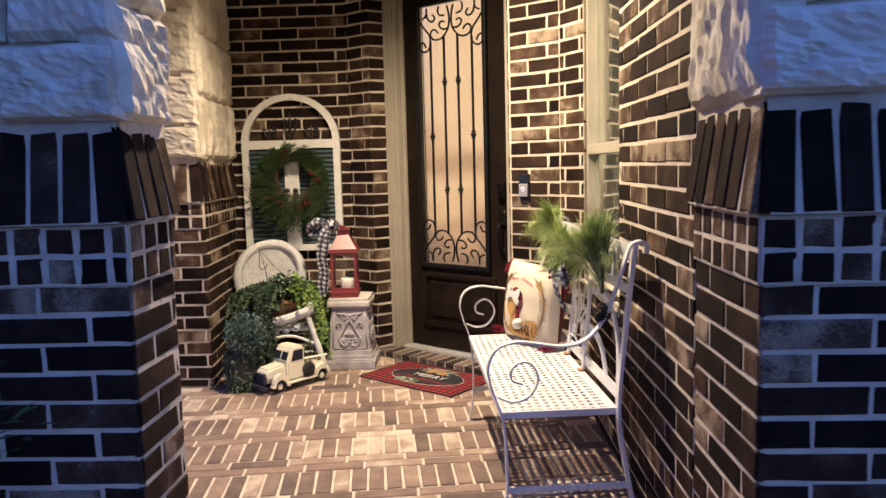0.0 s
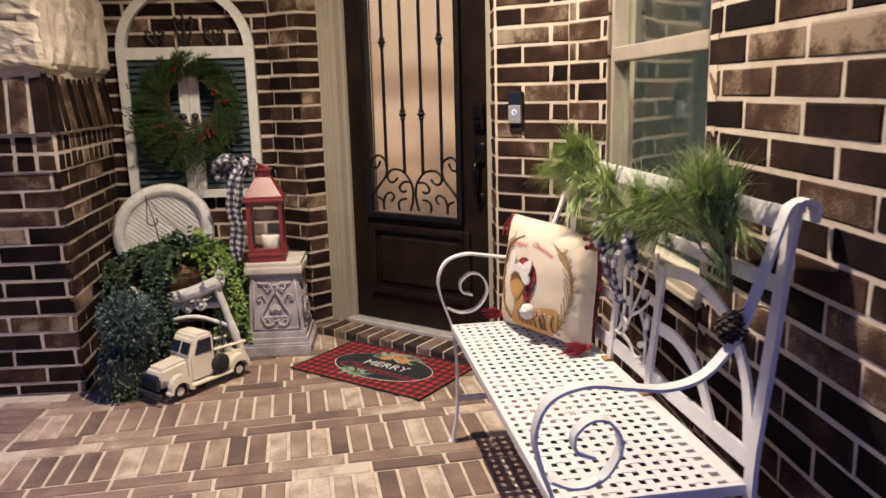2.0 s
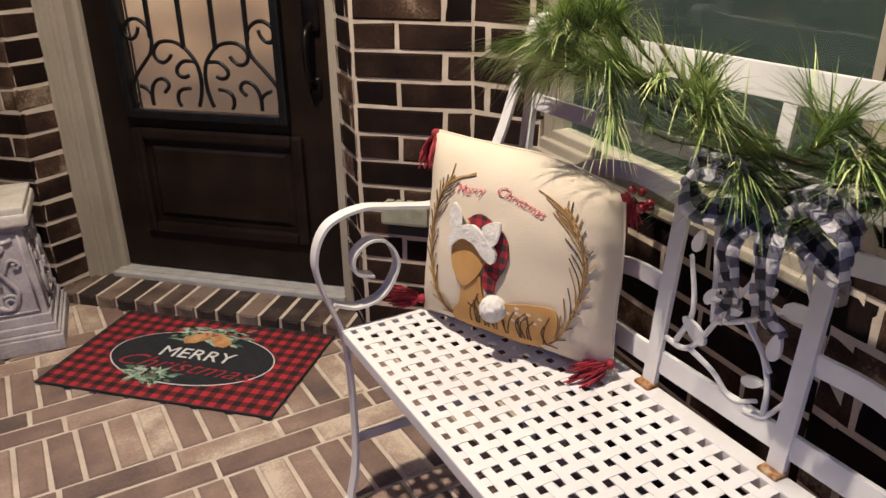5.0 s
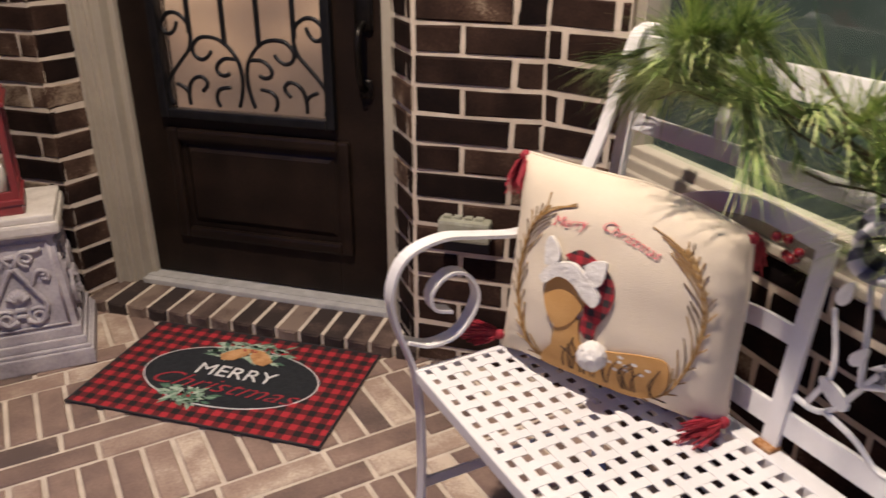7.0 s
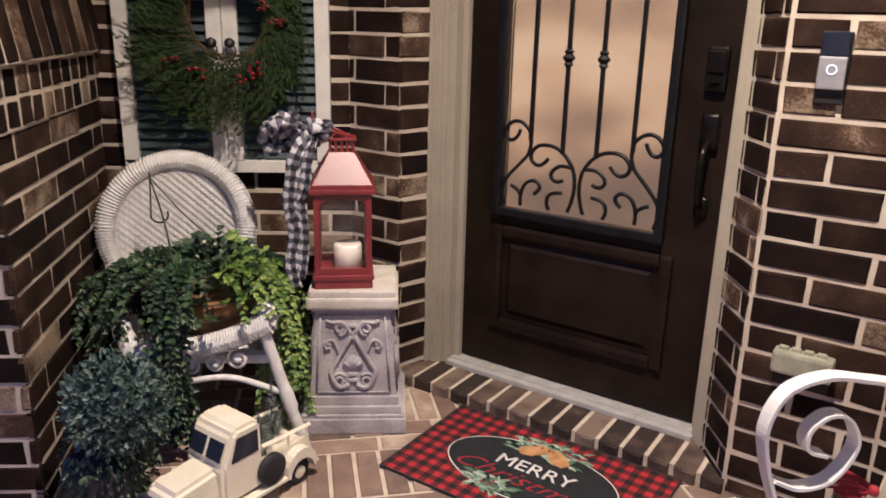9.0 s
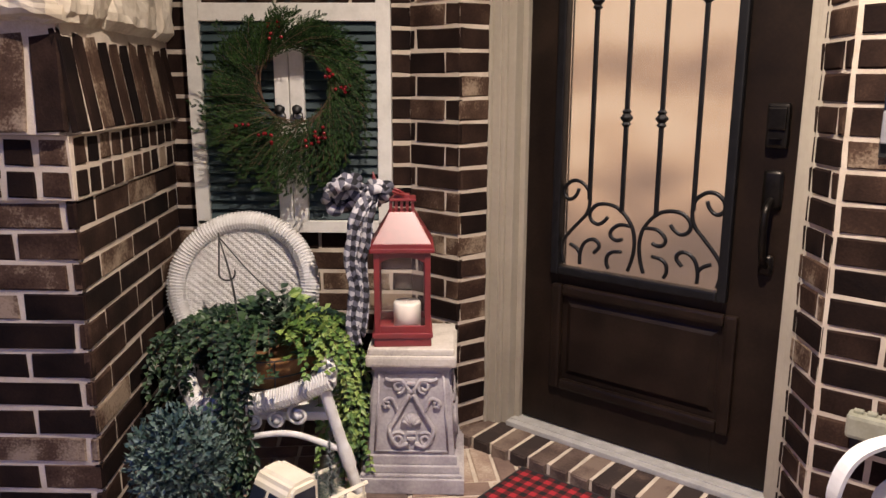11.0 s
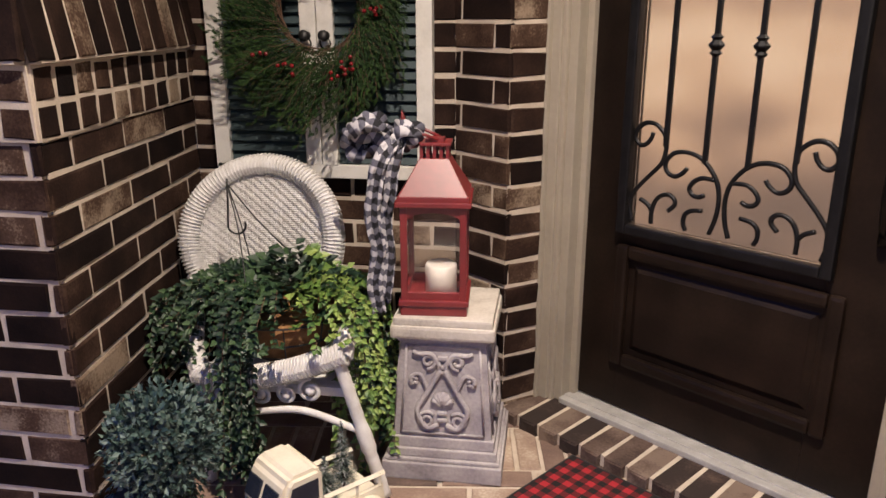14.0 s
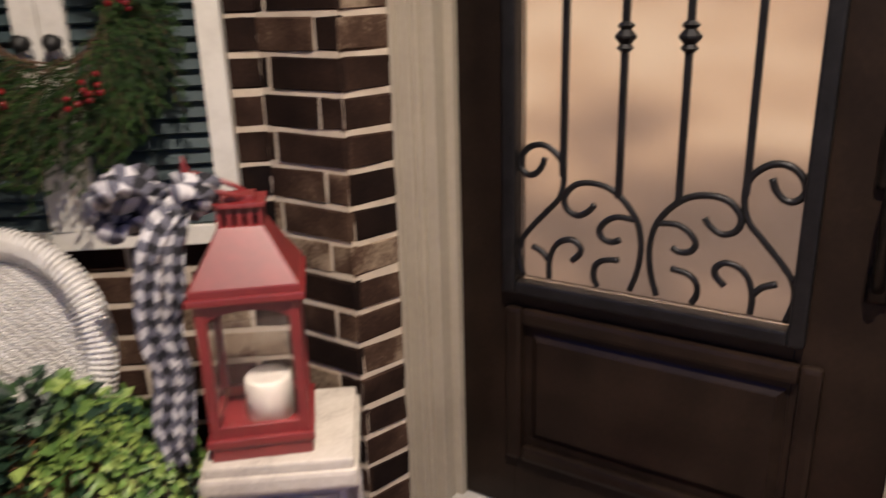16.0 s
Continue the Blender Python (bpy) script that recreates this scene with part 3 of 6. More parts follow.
def words(text, size, shear=0.0, bold=0.0):
    """The built-in font's letters as a flat mesh centred on the origin, in x and y."""
    cu = bpy.data.curves.new("letters", "FONT")
    cu.body, cu.size, cu.shear, cu.offset = text, size, shear, bold
    cu.align_x, cu.align_y = "CENTER", "CENTER"
    cu.extrude = 0.0006
    cu.resolution_u = 3
    ob = bpy.data.objects.new("letters", cu)
    scene.collection.objects.link(ob)
    bpy.context.view_layer.update()
    me = bpy.data.meshes.new_from_object(ob.evaluated_get(bpy.context.evaluated_depsgraph_get()))
    bm = bmesh.new()
    bm.from_mesh(me)
    bpy.data.objects.remove(ob)
    bpy.data.curves.remove(cu)
    bpy.data.meshes.remove(me)
    return bm


# ---------------------------------------------------------------- arched shutter on the wall
SX = -0.897
shutter = thing("arched_shutter", pose(SX, 5.44, 0.752), "distressed white arched shutter frame with teal louvres on the brick wall", "wall decor")
HALF, SPR = 0.352, 0.775                          # half width, spring of the arch above the foot
bm = bmesh.new()
n = 28
outer = [(-HALF, 0.03)] + [(HALF * math.cos(math.pi - math.pi * k / n), SPR + (HALF - 0.01) * math.sin(math.pi * k / n)) for k in range(n + 1)] + [(HALF, 0.03)]
ri = HALF - 0.048
inner = [(-ri, 0.03)] + [(ri * math.cos(math.pi - math.pi * k / n), SPR + (ri - 0.006) * math.sin(math.pi * k / n)) for k in range(n + 1)] + [(ri, 0.03)]
lo = [[bm.verts.new((x, y, z)) for x, z in o] for y, o in ((0.0, outer), (0.0, inner), (0.042, outer), (0.042, inner))]
for k in range(len(outer) - 1):
    for a, b in ((0, 1), (1, 3), (3, 2), (2, 0)):
        bm.faces.new((lo[a][k], lo[a][k + 1], lo[b][k + 1], lo[b][k]))
for e in (0, -1):
    bm.faces.new([lo[q][e] for q in (0, 1, 3, 2)])
bmesh.ops.recalc_face_normals(bm, faces=bm.faces)
part("arched_frame", bm, M_WHITE, shutter)
bm = bmesh.new()
box(bm, (0, 0.021, 0.762), (2 * ri, 0.040, 0.060), bevel=0.003)
part("transom", bm, M_WHITE, shutter)
bm = bmesh.new()
box(bm, (0, 0.021, 0.022), (2 * HALF, 0.042, 0.044), bevel=0.003)
part("bottom_rail", bm, M_WHITE, shutter)
for sx in (-1, 1):
    leafy = thing("shutter_leaf", pose(sx * 0.155, 0.0, 0.0), "", "")
    leafy.parent = shutter
    for key in ("label", "category"):
        if key in leafy:
            del leafy[key]
    bm = bmesh.new()
    box(bm, (-sx * 0.1285, 0.012, 0.388), (0.050, 0.030, 0.69), bevel=0.003)
    part("stile", bm, M_WHITE, leafy)
    bm = bmesh.new()
    for k in range(21):
        box(bm, (sx * 0.022, 0.018, 0.062 + k * 0.0325), (0.248, 0.008, 0.034), rot=Matrix.Rotation(radians(-32), 3, "X"))
    part("louvres", bm, M_TEAL, leafy)
    bm = bmesh.new()
    lathe(bm, [(0.0, 0.0), (0.013, 0.0), (0.013, 0.004), (0.006, 0.008), (0.006, 0.016), (0.015, 0.022), (0.017, 0.030), (0.010, 0.037), (0.0, 0.038)], 16)
    bmesh.ops.rotate(bm, matrix=Matrix.Rotation(radians(90), 3, "X"), verts=bm.verts)
    bmesh.ops.translate(bm, vec=(-sx * 0.125, -0.003, 0.437), verts=bm.verts)
    part("knob", bm, M_BLKW, leafy, "round black knob", smooth=True)
    bm = bmesh.new()
    ring = [(-sx * 0.125 + 0.016 * math.cos(a * math.pi / 8), -0.014 - 0.004 * math.sin(a * math.pi / 8), 0.415 + 0.016 * math.sin(a * math.pi / 8)) for a in range(16)]
    sweep(bm, ring, 0.0025, 6, closed=True)
    part("ring_pull", bm, M_BLKW, leafy, smooth=True)
for x, h in ((-0.15, 0.11), (0.0, 0.2), (0.15, 0.11)):
    bm = bmesh.new()
    sweep(bm, [(x, 0.02, 0.79), (x, 0.02, 0.79 + h)], [0.012, 0.004], 6)
    for s in (-1, 1):
        sweep(bm, bezier([(x, 0.02, 0.80), (x + s * 0.035, 0.02, 0.80 + h * 0.35), (x + s * 0.045, 0.02, 0.80 + h * 0.7), (x + s * 0.02, 0.02, 0.80 + h * 0.6)], 5), 0.007, 6)
    part("iron_scroll", bm, M_BLKW, shutter, "dark iron lily scroll")

# ---------------------------------------------------------------- wreath
wreath = thing("wreath", pose(-0.862, 5.372, 1.272), "dark green feathery cedar wreath with red berries on the shutter", "wreath")
r = random.Random(21)
bm = bmesh.new()
for j in range(7):
    ph = j * 1.7
    pts = [((0.128 + 0.010 * math.sin(3 * a + ph)) * math.cos(a), 0.010 * math.cos(5 * a + ph), (0.130 + 0.010 * math.sin(2 * a + ph)) * math.sin(a)) for a in [2 * math.pi * k / 40 for k in range(40)]]
    sweep(bm, pts, 0.0022, 5, closed=True)
part("vine_ring", bm, M_TWIG, wreath, "woven brown twig ring")
vs, fs = [], []
stems = bmesh.new()
for k in range(300):
    a = 2 * math.pi * k / 300 + r.uniform(-0.06, 0.06)
    R = r.uniform(0.108, 0.178)
    base = Vector((R * math.cos(a), r.uniform(-0.03, 0.0), R * math.sin(a)))
    out = Vector((math.cos(a), 0, math.sin(a)))
    tan = Vector((math.sin(a), 0, -math.cos(a)))      # the sprays lie round the ring one way
    low = max(0.0, -math.sin(a))
    d = (out * r.uniform(0.30, 0.75) + tan * r.uniform(0.7, 1.0) + Vector((0, r.uniform(-0.30, 0.08), -0.25))).normalized()
    L_ = r.uniform(0.10, 0.18) * (1 + 0.35 * low) * (1.25 if k % 11 == 0 else 1.0)
    lim = (0.30 + 0.04 * low) * (1.1 if k % 11 == 0 else r.uniform(0.88, 1.0))
    tip = base + d * L_
    if tip.length > lim:
        tip = tip * (lim / tip.length)
        d, L_ = (tip - base).normalized(), (tip - base).length
    bend = Vector((0, 0, -0.03 - 0.02 * low))
    side = d.cross(Vector((r.uniform(-0.4, 0.4), 1, r.uniform(-0.4, 0.4)))).normalized()
    sweep(stems, [base, base + d * L_ * 0.5 + bend * 0.25, base + d * L_ + bend], [0.0012, 0.0010, 0.0006], 4)
    n = 13
    for i in range(n):
        t = (i + 0.5) / n
        p = base + d * L_ * t + bend * t * t
        s = 1 if i % 2 else -1
        bd = (d * 1.0 + side * s * r.uniform(0.45, 0.75) + Vector((0, r.uniform(-0.3, 0.15), -0.1))).normalized()
        bl = r.uniform(0.030, 0.052) * (1 - t * 0.55)
        for q in range(7):
            pp = p + bd * bl * q / 6
            w_ = side * s * (1 if q % 2 else -1) * 0.45
            leaf(vs, fs, pp, bd + w_, (0, -1, 0.1), 0.013 - 0.0007 * q, 0.0036)
cloud("cedar_foliage", fs, vs, M_CEDAR, wreath)
part("stem_tangle", stems, M_TWIG, wreath, kind="stuff")
for cx, cz, cnt in ((-0.060, 0.195, 5), (-0.05, 0.165, 3), (0.120, 0.030, 6), (0.170, -0.005, 6), (-0.170, -0.120, 3), (-0.095, -0.175, 8), (0.095, -0.155, 7), (0.060, -0.190, 5)):
    for k in range(cnt):
        bm = bmesh.new()
        bmesh.ops.create_icosphere(bm, subdivisions=2, radius=0.0064, matrix=Matrix.Translation((cx + r.uniform(-0.025, 0.025), -0.052 + r.uniform(-0.012, 0.006), cz + r.uniform(-0.02, 0.02))))
        part("berry", bm, M_BERRY, wreath, smooth=True)

# ---------------------------------------------------------------- cast pedestal
ped = thing("pedestal", pose(-0.452, 5.128, 0), "weathered grey cast-stone pedestal with relief scrolls", "pedestal")
for w, z0, z1 in ((0.336, 0.0, 0.052), (0.322, 0.052, 0.064), (0.306, 0.064, 0.090), (0.290, 0.09, 0.122)):
    bm = bmesh.new()
    box(bm, (0, 0, (z0 + z1) / 2), (w, w, z1 - z0), bevel=0.004)
    part("plinth" if z0 == 0 else "plinth_moulding", bm, M_CAST, ped)
bm = bmesh.new()
box(bm, (0, 0, 0.262), (0.276, 0.276, 0.29), bevel=0.003, taper=(0.845, 0.845))
part("body", bm, M_CAST, ped)
bm = bmesh.new()
box(bm, (0, 0, 0.410), (0.250, 0.250, 0.016), bevel=0.003)
part("neck", bm, M_CAST, ped)
bm = bmesh.new()
box(bm, (0, 0, 0.434), (0.284, 0.284, 0.038), bevel=0.009)
part("cap_moulding", bm, M_CASTTOP, ped, "pale rounded moulding")
bm = bmesh.new()
box(bm, (0, 0, 0.462), (0.270, 0.270, 0.024), bevel=0.006)
part("cap", bm, M_CASTTOP, ped, "pale worn top slab")
for turn in (0, 90, 270):
    face = Matrix.Rotation(radians(turn), 4, "Z") @ Matrix.Translation((0, -0.1275, 0.262)) @ Matrix.Rotation(radians(-4.2), 4, "X")
    bm = bmesh.new()
    for x, w0 in ((-1, 1), (1, 1)):
        sweep(bm, [(x * 0.116, -0.002, -0.128), (x * 0.100, -0.002, 0.128)], 0.0045, 4)
    sweep(bm, [(-0.116, -0.002, -0.128), (0.116, -0.002, -0.128)], 0.0045, 4)
    sweep(bm, [(-0.100, -0.002, 0.128), (0.100, -0.002, 0.128)], 0.0045, 4)
    for s in (-1, 1):
        for c in ([spiral((0.045, -0.088), 0.008, 0.026, 0, 500, 26)], [spiral((0.040, 0.085), 0.007, 0.022, 180, 640, 24)]):
            sweep(bm, [(s * u, -0.005, v) for u, v in c[0]], 0.0055, 6)
        sweep(bm, bezier([(s * 0.005, -0.006, 0.062), (s * 0.022, -0.006, 0.03), (s * 0.05, -0.006, -0.02), (s * 0.07, -0.006, -0.06), (s * 0.045, -0.006, -0.108), (s * 0.01, -0.006, -0.1)], 6), 0.008, 6)
        sweep(bm, bezier([(s * 0.005, -0.006, 0.07), (s * 0.03, -0.006, 0.105), (s * 0.065, -0.006, 0.105), (s * 0.082, -0.006, 0.112)], 5), 0.0065, 6)
        sweep(bm, bezier([(s * 0.04, -0.006, 0.0), (s * 0.06, -0.006, 0.045), (s * 0.085, -0.006, 0.04), (s * 0.088, -0.006, 0.022)], 5), 0.006, 6)
        for k in range(5):
            bmesh.ops.create_icosphere(bm, subdivisions=1, radius=0.0075, matrix=Matrix.Translation((s * (0.08 + 0.008 * math.cos(k * 1.3)), -0.005, 0.028 + 0.01 * math.sin(k * 1.3))))
    for k in range(7):
        a = radians(-60 + 20 * k)
        sweep(bm, [(0, -0.007, -0.045), (0.032 * math.sin(a), -0.010, -0.045 + 0.045 * math.cos(a))], [0.004, 0.008], 6)
    for z in (-0.085, -0.065, 0.055, 0.07, 0.095):
        box(bm, (0, -0.004, z), (0.028, 0.014, 0.012), bevel=0.003)
    bmesh.ops.transform(bm, matrix=face, verts=bm.verts)
    part("relief", bm, M_CAST, ped, "raised scrolls and shell", smooth=True)

# ---------------------------------------------------------------- lantern and candle
LT = 0.474
lantern = thing("lantern", pose(-0.485, 5.105, LT) @ Matrix.Rotation(radians(4), 4, "Z"), "red metal lantern with glass sides on the pedestal", "lantern")
bm = bmesh.new()
box(bm, (0, 0, 0.014), (0.178, 0.178, 0.028), bevel=0.003)
box(bm, (0, 0, 0.036), (0.188, 0.188, 0.016), bevel=0.003)
part("base", bm, M_RED, lantern)
for sx in (-1, 1):
    for sy in (-1, 1):
        bm = bmesh.new()
        box(bm, (sx * 0.078, sy * 0.078, 0.172), (0.018, 0.018, 0.258), bevel=0.002)
        part("post", bm, M_RED, lantern)
for k in range(4):
    rot = Matrix.Rotation(radians(90 * k), 4, "Z")
    bm = bmesh.new()
    box(bm, (0, -0.078, 0.054), (0.14, 0.012, 0.022), bevel=0.002)
    bmesh.ops.transform(bm, matrix=rot, verts=bm.verts)
    part("side_rail", bm, M_RED, lantern)
    bm = bmesh.new()
    arch = [(-0.07, 0.30), (-0.07, 0.262)] + [(0.07 * math.cos(math.pi - math.pi * q / 10), 0.262 + 0.022 * math.sin(math.pi * q / 10)) for q in range(1, 10)] + [(0.07, 0.262), (0.07, 0.30)]
    plate(bm, arch, -0.084, -0.072)
    bmesh.ops.transform(bm, matrix=rot, verts=bm.verts)
    side = part("side_frame", bm, M_RED, lantern)
    bm = bmesh.new()
    box(bm, (0, -0.0775, 0.165), (0.14, 0.002, 0.2))
    bmesh.ops.transform(bm, matrix=rot, verts=bm.verts)
    part("glass", bm, M_CLEAR, side, "clear glass pane").visible_shadow = False
bm = bmesh.new()
box(bm, (0, 0, 0.307), (0.198, 0.198, 0.014), bevel=0.003)
part("eave", bm, M_RED, lantern)
bm = bmesh.new()
box(bm, (0, 0, 0.320), (0.186, 0.186, 0.014), bevel=0.002)
part("roof_ledge", bm, M_RED, lantern)
bm = bmesh.new()
box(bm, (0, 0, 0.372), (0.182, 0.182, 0.092), taper=(0.42, 0.42), bevel=0.002)
part("roof", bm, M_RED, lantern)
bm = bmesh.new()
for sx in (-1, 1):
    for q in range(5):
        box(bm, (sx * 0.034, -0.034 + q * 0.017, 0.434), (0.005, 0.009, 0.034))
        box(bm, (-0.034 + q * 0.017, sx * 0.034, 0.434), (0.009, 0.005, 0.034))
box(bm, (0, 0, 0.455), (0.088, 0.088, 0.008), bevel=0.002)
box(bm, (0, 0, 0.463), (0.05, 0.05, 0.01), bevel=0.002)
part("vent_cap", bm, M_RED, lantern)
bm = bmesh.new()
ring = [(-0.035 + 0.052 * math.cos(2 * math.pi * k / 24), 0.038 * math.sin(2 * math.pi * k / 24), 0.484 - 0.022 * math.cos(2 * math.pi * k / 24)) for k in range(24)]
sweep(bm, ring, 0.0045, 8, closed=True)
part("handle_ring", bm, M_RED, lantern, smooth=True)
bm = bmesh.new()
sweep(bm, [(-0.082, 0, 0.495), (-0.084, 0, 0.512), (-0.086, 0, 0.528), (-0.087, 0, 0.538)], [0.005, 0.008, 0.004, 0.001], 8)
part("finial", bm, M_RED, lantern, smooth=True)
bm = bmesh.new()
lathe(bm, [(0.0, 0.0), (0.043, 0.0), (0.044, 0.09), (0.04, 0.097), (0.03, 0.094), (0.0, 0.092)], 28)
sweep(bm, [(0, 0, 0.09), (0.001, 0, 0.102)], 0.0015, 5)
candle = tagged(part("candle", bm, M_WAX, smooth=True), "white pillar candle standing inside the lantern", "candle")
candle.matrix_basis = pose(-0.470, 5.10, LT + 0.028)

# bow on the lantern
bow = thing("ribbon_bow", pose(-0.60, 5.06, 0.93), "black and white gingham ribbon bow tied to the lantern", "ribbon")
for k, pts in enumerate(([(0.02, 0, 0.0), (-0.05, -0.03, 0.045), (-0.115, -0.03, 0.04), (-0.13, -0.01, 0.0), (-0.09, 0.0, -0.035), (-0.03, 0.0, -0.01), (0.02, 0, 0)],
                         [(0.02, 0.01, 0.0), (-0.02, -0.05, 0.055), (-0.07, -0.055, 0.07), (-0.10, -0.03, 0.045), (-0.05, 0.0, 0.02), (0.02, 0.01, 0.0)],
                         [(0.0, 0.02, 0.02), (0.04, -0.03, 0.05), (0.08, -0.02, 0.03), (0.06, 0.01, 0.0), (0.02, 0.01, 0.0)])):
    bm = bmesh.new()
    ribbon(bm, bezier([Vector(p) * 0.84 + Vector((0.006, 0, 0.004)) for p in pts], 6), 0.055, (0.3, 1, 0.5), ripple=0.019, seed=k)
    cloth("loop", bm, M_GINGHAM, bow)
for k, pts in enumerate(([(0.03, -0.03, 0.02), (-0.005, -0.075, -0.03), (-0.022, -0.08, -0.10), (-0.030, -0.078, -0.18), (-0.018, -0.07, -0.27), (-0.032, -0.072, -0.36), (-0.022, -0.07, -0.445)],
                         [(0.04, -0.02, 0.02), (0.026, -0.06, -0.03), (0.012, -0.06, -0.12), (-0.002, -0.05, -0.20), (0.004, -0.05, -0.30), (-0.012, -0.052, -0.42)])):
    bm = bmesh.new()
    ribbon(bm, bezier([Vector(p) for p in pts], 9), 0.040 - 0.006 * k, (1, 0.25, 0), ripple=0.013, seed=k + 5)
    cloth("tail", bm, M_GINGHAM, bow)

# ---------------------------------------------------------------- wicker chair
CX = -0.943
chair = thing("wicker_chair", pose(CX, 5.1, 0), "small white wicker armchair with a round woven back", "chair")
BC = Vector((-0.085, 0.155, 0.60))                # centre of the round back
LEAN = Matrix.Rotation(radians(-14), 3, "X")
RB = 0.255


def on_back(u, v, d=0.0):
    return BC + LEAN @ Vector((u, 0.05 * (u * u) / (RB * RB) * -1.2 + d, v))


bm = bmesh.new()
pts = [on_back((RB - 0.03) * math.cos(a), (RB - 0.03) * math.sin(a)) for a in [radians(-62 + 304 * k / 60) for k in range(61)]]
sweep(bm, pts, [0.028 + 0.002 * (k % 2) for k in range(61)], 10)
part("rolled_rim", bm, M_WICKER, chair, "thick rolled wicker rim", smooth=True)
for k in range(112):                                # strands wound round the rim
    a = radians(-62 + 304 * (k + 0.5) / 112)
    c = on_back((RB - 0.03) * math.cos(a), (RB - 0.03) * math.sin(a))
    e = (LEAN @ Vector((math.cos(a), 0, math.sin(a)))).normalized()
    t = (LEAN @ Vector((-math.sin(a), 0, math.cos(a)))).normalized()
    g = e.cross(t).normalized()
    if k == 0:
        bm = bmesh.new()
    sweep(bm, [c + (e * math.cos(q * math.pi / 5) + g * math.sin(q * math.pi / 5)) * 0.0315 + t * 0.0009 * q for q in range(10)], 0.0030, 4, closed=True)
part("rim_binding", bm, M_WICKER, chair, kind="stuff")
bm = bmesh.new()
rin = RB - 0.045
for k in range(64):                                # close horizontal weave
    v = -0.19 + 0.006 * k
    if abs(v) >= rin:
        continue
    w = math.sqrt(rin * rin - v * v)
    n = max(8, int(2 * w / 0.0075))
    pts = [on_back(-w + 2 * w * i / n, v, 0.0032 * math.cos((-w + 2 * w * i / n) * 2 * math.pi / 0.030 + k * math.pi / 2)) for i in range(n + 1)]
    sweep(bm, pts, 0.0029, 5)
part("woven_panel", bm, M_WICKER, chair, "close diagonal wicker weave", kind="stuff")
bm = bmesh.new()
for k in range(27):                                # stakes standing behind the weave
    u = -0.195 + 0.015 * k
    h = math.sqrt(max(0.0004, rin * rin - u * u))
    sweep(bm, [on_back(u, -min(h, 0.19)), on_back(u, 0.0), on_back(u, h)], 0.0024, 5)
part("stake_backing", bm, M_WICKER, chair, kind="stuff")


def wound(name, pts, rad, label):
    """A cane core bound close with strands."""
    bm = bmesh.new()
    sweep(bm, pts, rad, 10)
    core = part(name, bm, M_WICKER, chair, label, smooth=True)
    bm = bmesh.new()
    length = sum((pts[i + 1] - pts[i]).length for i in range(len(pts) - 1))
    n = int(length / 0.0085)
    for k in range(n):
        f = (k + 0.5) / n * (len(pts) - 1)
        i = min(int(f), len(pts) - 2)
        c = pts[i].lerp(pts[i + 1], f - i)
        t = (pts[i + 1] - pts[i]).normalized()
        e = t.cross(Vector((0.2, 0.1, 1))).normalized()
        g = t.cross(e)
        sweep(bm, [c + (e * math.cos(q * math.pi / 5) + g * math.sin(q * math.pi / 5)) * (rad + 0.001) + t * 0.0010 * q for q in range(10)], 0.0040, 4, closed=True)
    part("binding", bm, M_WICKER, core, kind="stuff")


for s in (-1, 1):
    bm = bmesh.new()
    x1 = 0.285 if s > 0 else -0.09
    front = Vector((0.25, -0.235, 0.415))
    pts = bezier([on_back(s * 0.20, -0.12), Vector((s * 0.24 + 0.02, 0.04, 0.48)), front + Vector((0.0, 0.06, 0.03)), front], 8)
    if s < 0:
        pts = bezier([on_back(-0.20, -0.12), Vector((-0.27, 0.05, 0.47)), Vector((-0.20, -0.14, 0.38)), Vector((-0.14, -0.235, 0.345))], 8)
    wound("arm", pts, 0.025, "wrapped wicker arm")
bm = bmesh.new()
pts = bezier([Vector((-0.155, -0.23, 0.338)), Vector((-0.02, -0.25, 0.343)), Vector((0.12, -0.25, 0.372)), Vector((0.258, -0.235, 0.424))], 10)
wound("front_roll", pts, 0.029, "wrapped wicker roll")
for p0, p1 in (((0.240, -0.235, 0.40), (0.352, -0.225, 0.0)), ((-0.142, -0.23, 0.33), (-0.150, -0.215, 0.0)), ((-0.25, 0.12, 0.45), (-0.27, 0.2, 0.0)), ((0.17, 0.12, 0.45), (0.19, 0.2, 0.0))):
    bm = bmesh.new()
    a, b = Vector(p0), Vector(p1)
    pts = [a.lerp(b, k / 24) for k in range(25)]
    sweep(bm, pts, [0.017 + (0.004 if 11 < k < 16 else 0.0) + 0.001 * (k % 2) for k in range(25)], 10)
    part("leg", bm, M_WICKER, chair, "wrapped cane leg", smooth=True)
bm = bmesh.new()
sweep(bm, bezier([Vector((-0.14, -0.23, 0.20)), Vector((0.0, -0.245, 0.24)), Vector((0.14, -0.245, 0.255)), Vector((0.285, -0.23, 0.20))], 10), 0.010, 8)
part("front_stretcher", bm, M_WICKER, chair, smooth=True)
for c, rr in (((0.03, 0.295), 0.032), ((0.165, 0.315), 0.034), ((0.10, 0.30), 0.026), ((-0.085, 0.285), 0.030)):
    bm = bmesh.new()
    sweep(bm, [(u, -0.245, v) for u, v in spiral(c, rr, 0.012, 90, 520, 24)], 0.006, 6)
    bmesh.ops.create_icosphere(bm, subdivisions=2, radius=0.013, matrix=Matrix.Translation((c[0], -0.248, c[1])))
    part("curl", bm, M_WICKER, chair, smooth=True)
bm = bmesh.new()
box(bm, (0.05, -0.02, 0.30), (0.44, 0.40, 0.03), bevel=0.012)
part("seat", bm, M_WICKER, chair)

